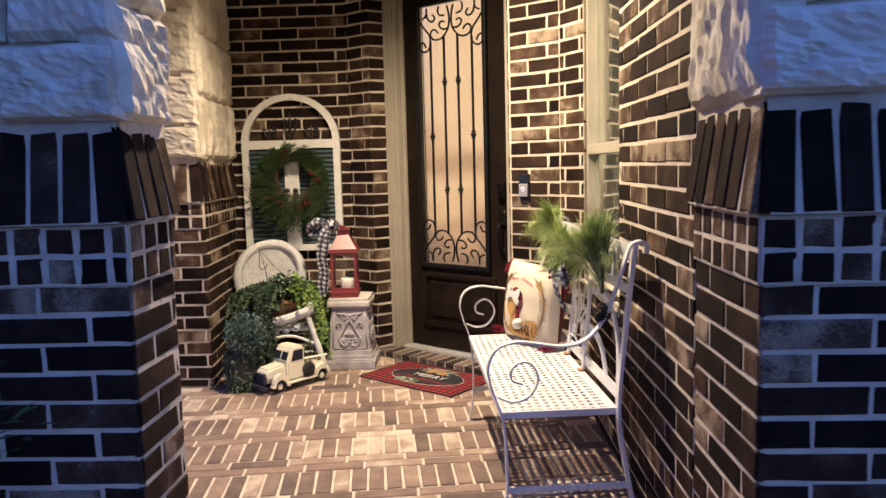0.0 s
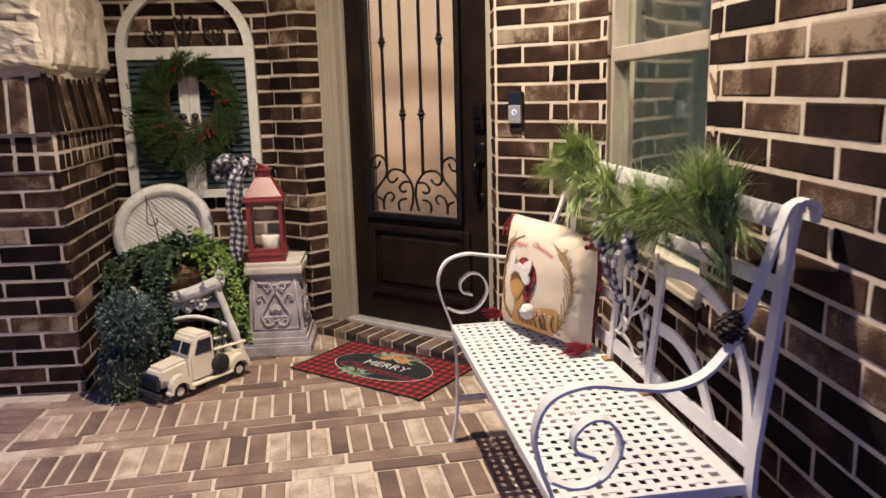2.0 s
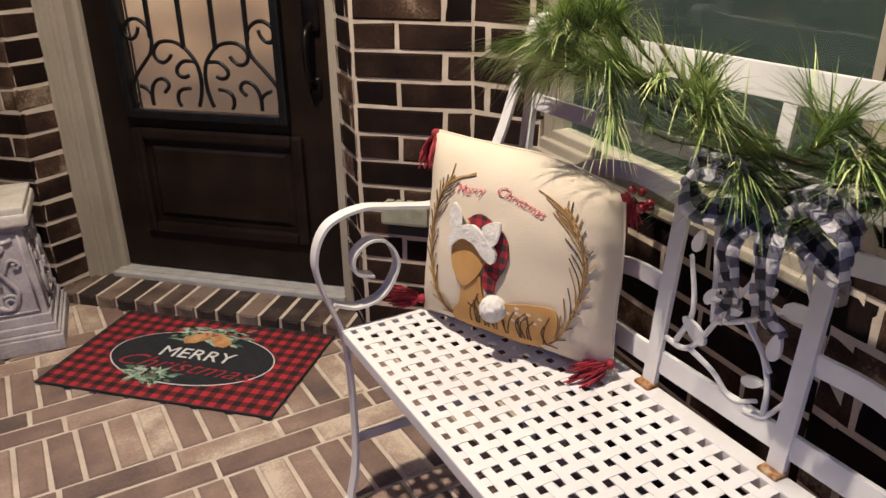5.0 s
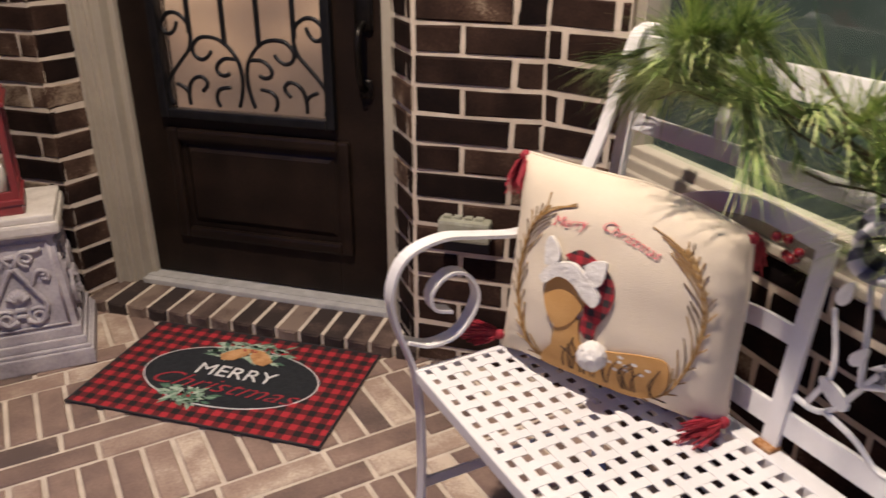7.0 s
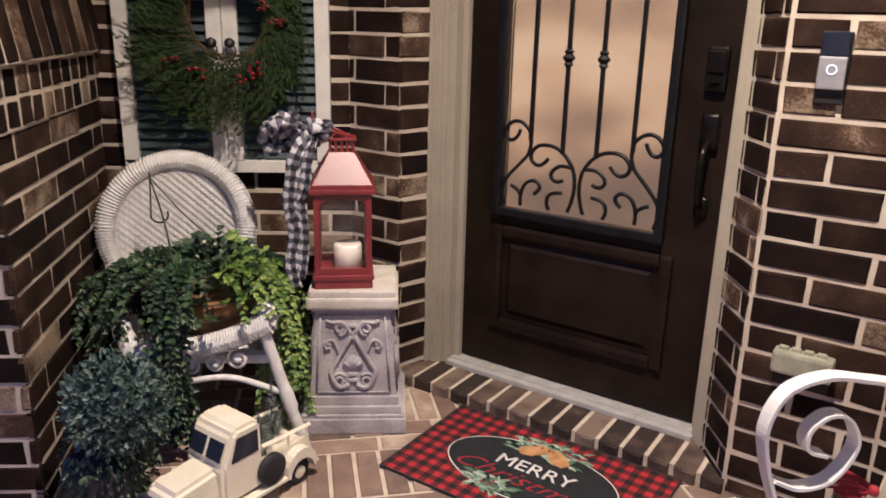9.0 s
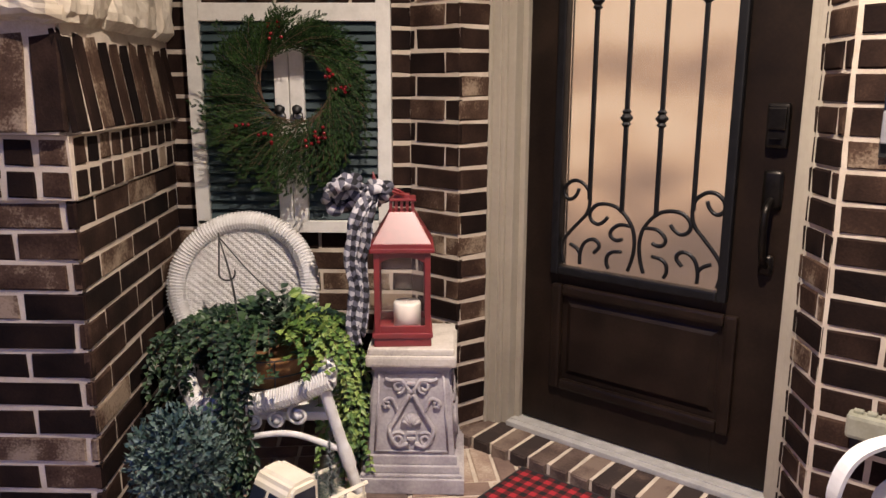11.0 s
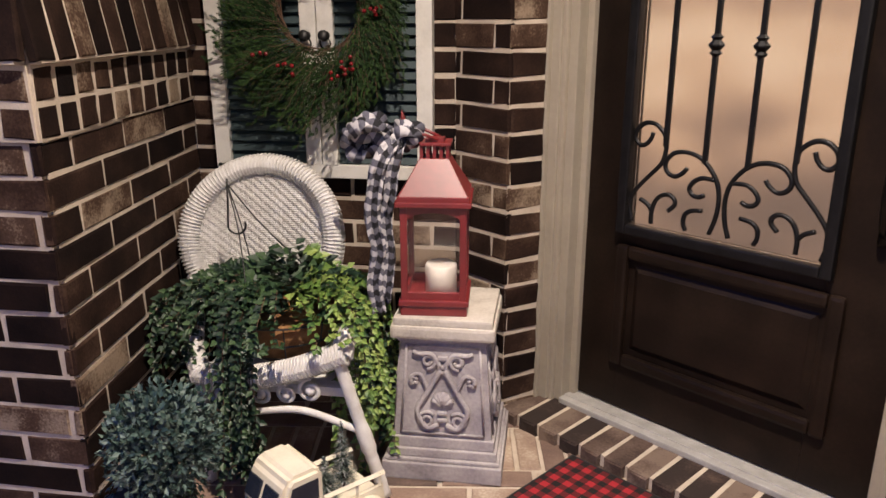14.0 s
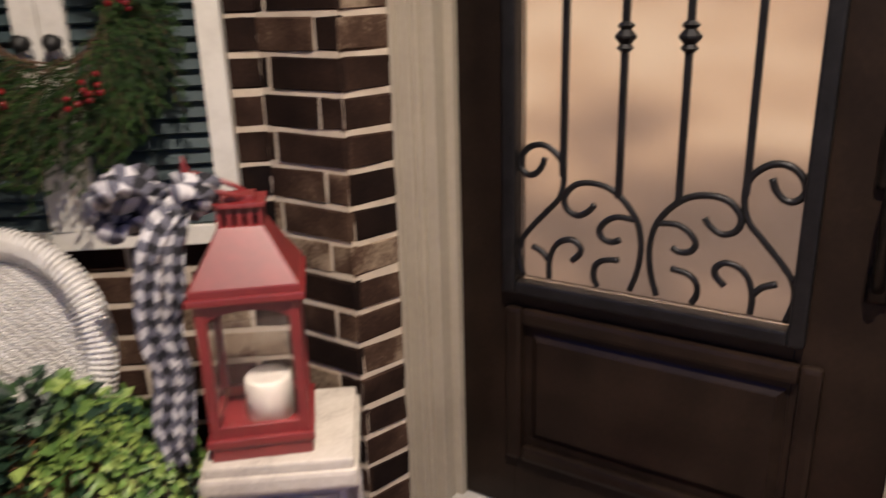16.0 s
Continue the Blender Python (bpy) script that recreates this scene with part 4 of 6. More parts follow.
# ---------------------------------------------------------------- hanging basket on the chair
basket = thing("planter_basket", pose(-0.895, 5.02, 0.335), "coir-lined hanging basket with trailing ivy set on the chair", "plant")
bm = bmesh.new()
lathe(bm, [(0.0, 0.0), (0.06, 0.0), (0.11, 0.035), (0.15, 0.09), (0.165, 0.145), (0.155, 0.15), (0.13, 0.12), (0.0, 0.11)], 30)
for v in bm.verts:
    q = 1 + 0.05 * noise.noise(v.co * 22)
    v.co.x *= q
    v.co.y *= q
part("coir_liner", bm, M_COIR, basket, "shaggy brown coir liner", smooth=True)
bm = bmesh.new()
for z, rr in ((0.145, 0.17), (0.09, 0.157), (0.04, 0.12)):
    sweep(bm, [(rr * math.cos(2 * math.pi * k / 36), rr * math.sin(2 * math.pi * k / 36), z) for k in range(36)], 0.0025, 5, closed=True)
for k in range(10):
    a = 2 * math.pi * k / 10
    sweep(bm, [(rr * math.cos(a), rr * math.sin(a), z) for rr, z in ((0.17, 0.145), (0.157, 0.09), (0.12, 0.04), (0.06, 0.0))], 0.002, 5)
part("wire_frame", bm, M_BLKW, basket)
bm = bmesh.new()
top = Vector((-0.155, 0.04, 0.475))
for a in (0.3, 2.4, 4.5):
    sweep(bm, bezier([Vector((0.165 * math.cos(a), 0.165 * math.sin(a), 0.145)), top * 0.6 + Vector((0.05 * math.cos(a), 0.05 * math.sin(a), 0.06)), top], 8), 0.002, 5)
hook = [(top.x + 0.02 + u, top.y - 0.01, top.z - 0.05 + v) for u, v in spiral((0.0, -0.06), 0.025, 0.028, 200, 380, 14)]
sweep(bm, [top + Vector((0, 0, 0.015)), top + Vector((0.0, -0.005, -0.04))] + [Vector(h) for h in hook], 0.003, 6)
part("wire_hanger", bm, M_BLKW, basket, "slack black wire hanger with hook", smooth=True)


def strand(vs, fs, pts, r, l, w, step=0.016):
    """Leaves in pairs down a trailing stem."""
    line = bezier([Vector(p) for p in pts], 10)
    acc, side = 0.0, 1
    for a, b in zip(line, line[1:]):
        acc += (b - a).length
        if acc > step:
            acc = 0.0
            d = (b - a).normalized()
            for s in (1, -1):
                q = Vector((r.uniform(-1, 1), r.uniform(-1.1, 0.2), r.uniform(-0.2, 0.7)))
                q = (q - d * q.dot(d) * 0.6)
                leaf(vs, fs, b, q + d * 0.5, (r.uniform(-0.3, 0.3), -1, 0.7), l * r.uniform(0.7, 1.25), w * r.uniform(0.7, 1.2))


r = random.Random(5)
groups = {"dark": ([], []), "lit": ([], [])}
stems = bmesh.new()
for k in range(112):
    c_ = k % 8
    if c_ < 3:
        a = r.uniform(-0.55, 0.5)                  # falls on the side of the pedestal
    elif c_ < 5:
        a = r.gauss(-1.90, 0.13)                   # one long bunch over the front roll
    elif c_ < 7:
        a = r.uniform(2.5, 3.8)                    # the wall side
    else:
        a = r.uniform(0, 2 * math.pi)
    if a > math.pi:
        a -= 2 * math.pi
    R = 0.15 + r.uniform(-0.03, 0.02)
    st = Vector((R * math.cos(a), R * math.sin(a), 0.145))
    outw = Vector((math.cos(a), math.sin(a), 0))
    fall = r.uniform(0.10, 0.30)
    if math.cos(a) > 0.35:
        fall = r.uniform(0.25, 0.43)
    if abs(a + 1.90) < 0.32:
        fall = r.uniform(0.28, 0.44)
    elif -1.58 < a < -0.55 or -2.45 < a < -2.22:
        fall = r.uniform(0.0, 0.03)               # the liner shows here
    elif math.cos(a) < -0.5:
        fall = r.uniform(0.06, 0.19)
    reach = r.uniform(0.05, 0.12) * (1.3 if math.cos(a) > 0.3 else 2.0 if math.cos(a) < -0.75 else 1.0)
    pts = [Vector((0.3 * st.x, 0.3 * st.y, 0.14)), st * 0.8 + Vector((0, 0, 0.09 + r.uniform(0, 0.04))), st + outw * reach * 0.7 + Vector((0, 0, 0.04)), st + outw * reach + Vector((0, 0, -fall * 0.5)), st + outw * reach * 1.05 + Vector((r.uniform(-0.03, 0.03), r.uniform(-0.02, 0.02), -fall))]
    for p in pts:
        p.z = max(p.z, -0.285)
        p.x = max(p.x, -0.36)
    # painted light: most pedestal-side leaves take the lit colour, the rest the shaded
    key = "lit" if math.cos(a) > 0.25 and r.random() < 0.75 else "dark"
    strand(*groups[key], pts, r, 0.023, 0.0155, 0.012)
    sweep(stems, bezier(pts, 4), 0.0012, 3)
for k in range(520):                               # mound on top
    a, q = r.uniform(0, 2 * math.pi), math.sqrt(r.random()) * 0.17
    h = 0.15 + 0.17 * (1 - (q / 0.17) ** 2) * r.uniform(0.35, 1.0)
    p = Vector((q * math.cos(a) + 0.03, q * math.sin(a), h))
    d = Vector((math.cos(a), math.sin(a) - 0.3, r.uniform(-0.1, 0.9)))
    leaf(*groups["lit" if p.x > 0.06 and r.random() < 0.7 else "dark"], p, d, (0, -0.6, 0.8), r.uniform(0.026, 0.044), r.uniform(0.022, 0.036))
cloud("shaded_ivy", groups["dark"][1], groups["dark"][0], M_LEAF, basket, "trailing leaves in the shaded dark green")
cloud("lit_ivy", groups["lit"][1], groups["lit"][0], M_LEAF_LIT, basket, "trailing leaves in a lit yellow-green on the pedestal side")
part("stem_tangle", stems, M_TWIG, basket, kind="stuff")

# ---------------------------------------------------------------- ball topiary
topiary = thing("topiary_bush", pose(-1.055, 4.53, 0), "grey-green ball topiary over a leafy dark pot on the floor", "plant")
bm = bmesh.new()
lathe(bm, [(0.0, 0.0), (0.075, 0.0), (0.085, 0.06), (0.095, 0.19), (0.088, 0.2), (0.0, 0.19)], 24)
part("pot", bm, M_BLACK, topiary, "dark pot", smooth=True)
vs, fs = [], []
for k in range(2700):
    u, a = r.uniform(-1, 1), r.uniform(0, 2 * math.pi)
    s = math.sqrt(1 - u * u)
    n_ = Vector((s * math.cos(a), s * math.sin(a), u))
    R = 0.110 + r.uniform(-0.05, 0.018)
    leaf(vs, fs, Vector((0.045, 0, 0.345)) + n_ * R, n_ + Vector((r.uniform(-1, 1), r.uniform(-1, 1), r.uniform(-0.6, 0.9))), n_, 0.021, 0.012)
cloud("leaf_ball", fs, vs, M_BOX, topiary, "clipped round head of small leaves")
vs, fs = [], []
for k in range(900):
    a, z = r.uniform(0, 2 * math.pi), r.uniform(0.01, 0.25)
    R = 0.090 + r.uniform(-0.012, 0.016)
    n_ = Vector((math.cos(a), math.sin(a), -0.5))
    leaf(vs, fs, Vector((R * math.cos(a), R * math.sin(a), z)), n_ + Vector((r.uniform(-0.7, 0.7), r.uniform(-0.7, 0.7), -0.5)), (n_.x, n_.y, 0.6), 0.017, 0.010)
cloud("skirt_leaves", fs, vs, M_LEAF, topiary, "small dark leaves trailing to the floor")

# ---------------------------------------------------------------- toy pickup truck
TH = math.atan2(0.77, 0.64)
truck = thing("toy_truck", pose(-0.918, 4.432, 0.003) @ Matrix.Rotation(TH, 4, "Z") @ Matrix.Scale(1.05, 4), "cream vintage toy pickup truck with spare wheel and tiny trees", "toy truck")
# local x runs from the nose to the tail, the near side lies at -y


def shell(pts, y0, y1, mat, name, bevel=0.006, parent=truck, label=""):
    bm = bmesh.new()
    plate(bm, pts, y0, y1)
    bmesh.ops.bevel(bm, geom=list(bm.edges), offset=bevel, segments=2, affect="EDGES")
    return part(name, bm, mat, parent, label, smooth=False)


shell([(0.02, 0.055), (0.012, 0.10), (0.03, 0.138), (0.16, 0.152), (0.165, 0.06)], -0.052, 0.052, M_CREAM, "bonnet", 0.012)
cab = shell([(0.15, 0.05), (0.152, 0.155), (0.185, 0.232), (0.20, 0.245), (0.265, 0.245), (0.278, 0.235), (0.28, 0.05)], -0.074, 0.074, M_CREAM, "cab", 0.010)
shell([(0.27, 0.075), (0.27, 0.10), (0.445, 0.10), (0.45, 0.085), (0.445, 0.06), (0.27, 0.06)], -0.06, 0.06, M_CREAM, "bed_floor", 0.003)
for s in (-1, 1):
    shell([(0.275, 0.055), (0.275, 0.125), (0.445, 0.122), (0.45, 0.06)], s * 0.062 - 0.005, s * 0.062 + 0.005, M_CREAM, "bed_side", 0.003)
    bm = bmesh.new()
    sweep(bm, [(0.28, s * 0.066, 0.158), (0.448, s * 0.066, 0.15)], 0, flat=(0.01, 0.008))
    for x in (0.30, 0.37, 0.435):
        sweep(bm, [(x, s * 0.066, 0.12), (x, s * 0.066, 0.155)], 0, flat=(0.007, 0.007))
    part("stake_rail", bm, M_CREAM, truck)
    bm = bmesh.new()
    prof = [(0.03, 0.045)] + [(0.088 - 0.05 * math.cos(math.pi * k / 10), 0.048 + 0.062 * math.sin(math.pi * k / 10)) for k in range(11)] + [(0.155, 0.03), (0.135, 0.03)] + [(0.088 + 0.04 * math.cos(math.pi * k / 8), 0.036 + 0.04 * math.sin(math.pi * k / 8)) for k in range(9)] + [(0.03, 0.036)]
    plate(bm, prof, s * 0.078 - 0.020, s * 0.078 + 0.010)
    part("front_wing", bm, M_CREAM, truck)
    bm = bmesh.new()
    prof = [(0.34, 0.05)] + [(0.392 - 0.052 * math.cos(math.pi * k / 10), 0.055 + 0.055 * math.sin(math.pi * k / 10)) for k in range(11)] + [(0.455, 0.05)] + [(0.392 + 0.042 * math.cos(math.pi * k / 8), 0.038 + 0.042 * math.sin(math.pi * k / 8)) for k in range(9)] + [(0.34, 0.04)]
    plate(bm, prof, s * 0.078 - 0.018, s * 0.078 + 0.010)
    part("rear_wing", bm, M_CREAM, truck)
    bm = bmesh.new()
    box(bm, (0.24, s * 0.078, 0.042), (0.215, 0.03, 0.010), bevel=0.002)
    part("running_board", bm, M_CREAM, truck)
    for x in (0.088, 0.392):
        bm = bmesh.new()
        lathe(bm, [(0.012, -0.013), (0.030, -0.013), (0.037, -0.008), (0.037, 0.008), (0.030, 0.013), (0.012, 0.013)], 24)
        bmesh.ops.rotate(bm, matrix=Matrix.Rotation(radians(90), 3, "X"), verts=bm.verts)
        bmesh.ops.translate(bm, vec=(x, s * 0.070, 0.035), verts=bm.verts)
        wheel = part("wheel", bm, M_BLACK, truck, "black rubber tyre", smooth=True)
        bm = bmesh.new()
        lathe(bm, [(0.0, -0.0135), (0.008, -0.0135), (0.018, -0.012), (0.02, 0.0), (0.018, 0.012), (0.008, 0.0135), (0.0, 0.0135)], 18)
        bmesh.ops.rotate(bm, matrix=Matrix.Rotation(radians(90), 3, "X"), verts=bm.verts)
        bmesh.ops.translate(bm, vec=(x, s * 0.072, 0.035), verts=bm.verts)
        part("hubcap", bm, M_CREAM, wheel)
    bm = bmesh.new()
    plate(bm, [(0.178, 0.162), (0.198, 0.222), (0.262, 0.222), (0.262, 0.162)], s * 0.0752 - 0.001, s * 0.0752 + 0.001)
    part("side_window", bm, M_DARKGLASS, truck)
    bm = bmesh.new()
    bmesh.ops.create_icosphere(bm, subdivisions=2, radius=0.012, matrix=Matrix.Translation((0.034, s * 0.068, 0.088)))
    part("headlight", bm, M_CHROME, truck, "round chrome headlight", smooth=True)
for y in (-0.033, 0.033):
    bm = bmesh.new()
    box(bm, (0.1635, y, 0.192), (0.004, 0.052, 0.048), rot=Matrix.Rotation(radians(23), 3, "Y"))
    part("windscreen", bm, M_DARKGLASS, truck)
# dark slate with the blue shadow on the truck's nose put into the colour
M_SLATE = material("slate_in_shade", [(0.018, 0.020, 0.034), (0.035, 0.038, 0.055)], scale=20, rough=0.4, bump=0.1)
bm = bmesh.new()
box(bm, (0.011, 0, 0.085), (0.014, 0.106, 0.066), bevel=0.004)
grill = part("grille", bm, M_SLATE, truck, "grille bars in dark slate, blue shade included")
for k in range(5):
    bm = bmesh.new()
    box(bm, (0.003, 0, 0.062 + k * 0.0115), (0.006, 0.108, 0.0055), bevel=0.001)
    part("grille_bar", bm, M_SLATE, grill)
bm = bmesh.new()
box(bm, (-0.004, 0, 0.038), (0.014, 0.175, 0.022), bevel=0.005)
part("bumper", bm, M_SLATE, truck, "bumper in dark slate, blue shade included")
bm = bmesh.new()
lathe(bm, [(0.016, -0.012), (0.034, -0.012), (0.043, -0.006), (0.043, 0.006), (0.034, 0.012), (0.016, 0.012)], 26)
bmesh.ops.rotate(bm, matrix=Matrix.Rotation(radians(90), 3, "X"), verts=bm.verts)
bmesh.ops.translate(bm, vec=(0.295, -0.084, 0.095), verts=bm.verts)
spare = part("spare_wheel", bm, M_BLACK, truck, "black spare tyre on the near side", smooth=True)
bm = bmesh.new()
lathe(bm, [(0.0, -0.014), (0.012, -0.014), (0.022, -0.011), (0.023, 0.005), (0.0, 0.005)], 20)
bmesh.ops.rotate(bm, matrix=Matrix.Rotation(radians(90), 3, "X"), verts=bm.verts)
bmesh.ops.translate(bm, vec=(0.295, -0.086, 0.095), verts=bm.verts)
part("hubcap", bm, M_CREAM, spare, smooth=True)
M_FROSTED = material("frosted_tree", [(0.05, 0.08, 0.06), (0.13, 0.17, 0.15), (0.45, 0.47, 0.47)], scale=40, rough=0.8, bump=0.3, per_island=0.5)
r = random.Random(31)
for k, (x, y, h) in enumerate(((0.318, -0.012, 0.12), (0.385, 0.012, 0.175))):
    tree = thing("toy_tree", pose(x, y, 0.0), "", "")
    tree.matrix_basis = truck.matrix_basis @ pose(x, y, 0.1005)
    tagged(tree, "tiny frosted bottle-brush tree in the truck bed", "toy tree", group="toy trees in the truck")
    bm = bmesh.new()
    sweep(bm, [(0, 0, 0.0), (0, 0, h * 0.9)], [0.004, 0.001], 6)
    part("trunk", bm, M_TWIG, tree)
    vs, fs = [], []
    for q in range(700):
        t = r.random() ** 1.3
        a = r.uniform(0, 2 * math.pi)
        needle(vs, fs, Vector((0, 0, 0.012 + t * (h - 0.012))), (math.cos(a), math.sin(a), 0.35), 0.042 * (1 - t) + 0.005, 0.0013)
    cloud("bristles", fs, vs, M_FROSTED, tree)

# ---------------------------------------------------------------- doormat
mat_m = pose(0.077, 4.722, 0.002) @ Matrix.Rotation(math.atan2(-0.463, 0.601), 4, "Z")
mat = thing("doormat", mat_m, "red and black buffalo-check doormat with a black oval and lettering", "doormat")
MW, MD = 0.762, 0.457
bm = bmesh.new()
box(bm, (0, 0, 0.003), (MW, MD, 0.006), bevel=0.0015)
part("woven_base", bm, M_CHECK, mat)
bm = bmesh.new()
for s in (-1, 1):
    box(bm, (0, s * (MD / 2 - 0.002), 0.0035), (MW + 0.004, 0.006, 0.008), bevel=0.002)
    box(bm, (s * (MW / 2 - 0.002), 0, 0.0035), (0.006, MD + 0.004, 0.008), bevel=0.002)
part("bound_edge", bm, M_BLACK, mat, "black bound edge")
M_MATBLK = material("black_pile", [(0.007, 0.008, 0.010), (0.014, 0.016, 0.019)], scale=60, rough=0.95, bump=0.4)
M_MATWHT = material("white_print", [(0.55, 0.54, 0.52), (0.68, 0.67, 0.64)], scale=60, rough=0.9, bump=0.3)
M_MATRED = material("red_print", [(0.22, 0.012, 0.02), (0.33, 0.02, 0.03)], scale=60, rough=0.9, bump=0.3)
M_MATGRN = material("sage_print", [(0.06, 0.13, 0.08), (0.18, 0.28, 0.19), (0.38, 0.46, 0.36)], scale=40, rough=0.9, bump=0.3, per_island=0.5)
M_MATGOLD = material("bronze_print", [(0.22, 0.10, 0.035), (0.42, 0.21, 0.08), (0.55, 0.32, 0.15)], scale=25, rough=0.9, bump=0.3)


def disc(name, rx, ry, z, mt, label=""):
    bm = bmesh.new()
    prism(bm, [(rx * math.cos(2 * math.pi * k / 64), ry * math.sin(2 * math.pi * k / 64)) for k in range(64)], z - 0.003, z)
    return part(name, bm, mt, mat, label)


disc("oval_outline", 0.272, 0.150, 0.0068, M_MATWHT, "thin white outline")
disc("oval", 0.268, 0.146, 0.0074, M_MATBLK, "plain black oval")
bm = words("MERRY", 0.078)
bmesh.ops.scale(bm, vec=(1.05, 1, 1), verts=bm.verts)
bmesh.ops.translate(bm, vec=(0.01, 0.012, 0.0082), verts=bm.verts)
part("lettering", bm, M_MATWHT, mat, "white capitals")
bm = words("Christmas", 0.104, shear=0.5, bold=-0.0014)
bmesh.ops.scale(bm, vec=(1.08, 0.86, 1), verts=bm.verts)
bmesh.ops.rotate(bm, matrix=Matrix.Rotation(radians(-1), 3, "Z"), verts=bm.verts)
bmesh.ops.translate(bm, vec=(0.0, -0.058, 0.0080), verts=bm.verts)
part("lettering", bm, M_MATRED, mat, "dark red slanted lettering")
r = random.Random(9)
for cx, cy, rad, cnt in ((0.0, 0.13, 0.20, 80), (-0.075, -0.12, 0.13, 46)):
    vs, fs = [], []
    for k in range(cnt):
        a = r.uniform(0, 2 * math.pi)
        p = Vector((cx + r.uniform(-0.5, 0.5) * rad, cy + r.uniform(-0.2, 0.2) * rad, 0.0086))
        leaf(vs, fs, p, (math.cos(a) * 1.6, math.sin(a) * 0.7, 0), (0, 0, 1), r.uniform(0.03, 0.06), r.uniform(0.010, 0.022))
    for k, v in enumerate(vs):
        vs[k] = (v[0], v[1], 0.0085 + 0.0012 * ((k // 5) % 5) / 5)
    cloud("printed_leaves", fs, vs, M_MATGRN, mat, "sage green printed leaves")
for s in (-1, 1):
    bm = bmesh.new()
    o = [(0.0, 0.03), (0.03, 0.028), (0.055, 0.012), (0.075, -0.012), (0.06, -0.032), (0.03, -0.028), (0.004, 0.0)]
    prism(bm, [(s * x * 1.15 + 0.0, 0.108 + y * 1.25) for x, y in (o if s > 0 else reversed(o))], 0.0092, 0.0102)
    bmesh.ops.recalc_face_normals(bm, faces=bm.faces)
    part("printed_bell", bm, M_MATGOLD, mat, "bronze printed bell")
for k in range(12):
    bm = bmesh.new()
    c = (r.uniform(-0.05, 0.05), 0.14 + r.uniform(-0.015, 0.02)) if k < 7 else (-0.075 + r.uniform(-0.02, 0.02), -0.112 + r.uniform(-0.015, 0.015))
    bmesh.ops.create_icosphere(bm, subdivisions=1, radius=0.005, matrix=Matrix.Translation((c[0], c[1], 0.0098)) @ Matrix.Diagonal((1, 1, 0.25, 1)))
    part("printed_berry", bm, M_MATRED, mat)

# ---------------------------------------------------------------- bench
a_ax, b_ax = Vector((0.0915, -0.9958, 0)), Vector((0.9958, 0.0915, 0))
bench_m = Matrix(((b_ax.x, -a_ax.x, 0, 0.352), (b_ax.y, -a_ax.y, 0, 3.912), (0, 0, 1, 0), (0, 0, 0, 1)))
# local x runs back towards the wall, -y along the seat
bench = thing("garden_bench", bench_m, "white painted metal garden bench with lattice seat and scroll arms", "bench")
BL, BD, SEAT = 1.245, 0.425, 0.455


def bar(name, pts, w, t, up=(0, 1, 0), label="", parent=bench):
    """A flat strap; w across up, t thick."""
    bm = bmesh.new()
    sweep(bm, pts, 0, flat=(w, t), up=up)
    return part(name, bm, M_METALW, parent, label)


bm = bmesh.new()
for x0, x1, y0, y1 in ((0, BD, 0.0, -0.014), (0, BD, -BL + 0.014, -BL), (0, 0.016, -0.014, -BL + 0.014), (BD - 0.036, BD, -0.014, -BL + 0.014)):
    box(bm, ((x0 + x1) / 2, (y0 + y1) / 2, SEAT - 0.010), (abs(x1 - x0), abs(y1 - y0), 0.026), bevel=0.003)
part("seat_frame", bm, M_METALW, bench)
PITCH = 0.0322
nx, ny = 11, 33
lat = part("lattice", (lambda b: (box(b, (0.006, -BL / 2, SEAT - 0.016), (0.008, BL - 0.03, 0.012)), b)[1])(bmesh.new()), M_METALW, bench, "woven flat straps")
cross = [0.0205 + PITCH * (k + 0.5) for k in range(nx)]
runs = [-(0.02 + (BL - 0.04) * (k + 0.5) / ny) for k in range(ny)]
for j, y in enumerate(runs):
    bm = bmesh.new()
    pts = [(0.012, y, SEAT)] + [(x, y, SEAT + (0.0009 if (i + j) % 2 else -0.0009)) for i, x in enumerate(cross)] + [(BD - 0.034, y, SEAT)]
    sweep(bm, pts, 0, flat=(0.0195, 0.0016), up=(0, 1, 0))
    part("strap", bm, M_METALW, lat)
for i, x in enumerate(cross):
    bm = bmesh.new()
    pts = [(x, -0.01, SEAT)] + [(x, y, SEAT + (-0.0009 if (i + j) % 2 else 0.0009)) for j, y in enumerate(runs)] + [(x, -BL + 0.01, SEAT)]
    sweep(bm, pts, 0, flat=(0.0175, 0.0016), up=(1, 0, 0))
    part("strap", bm, M_METALW, lat)
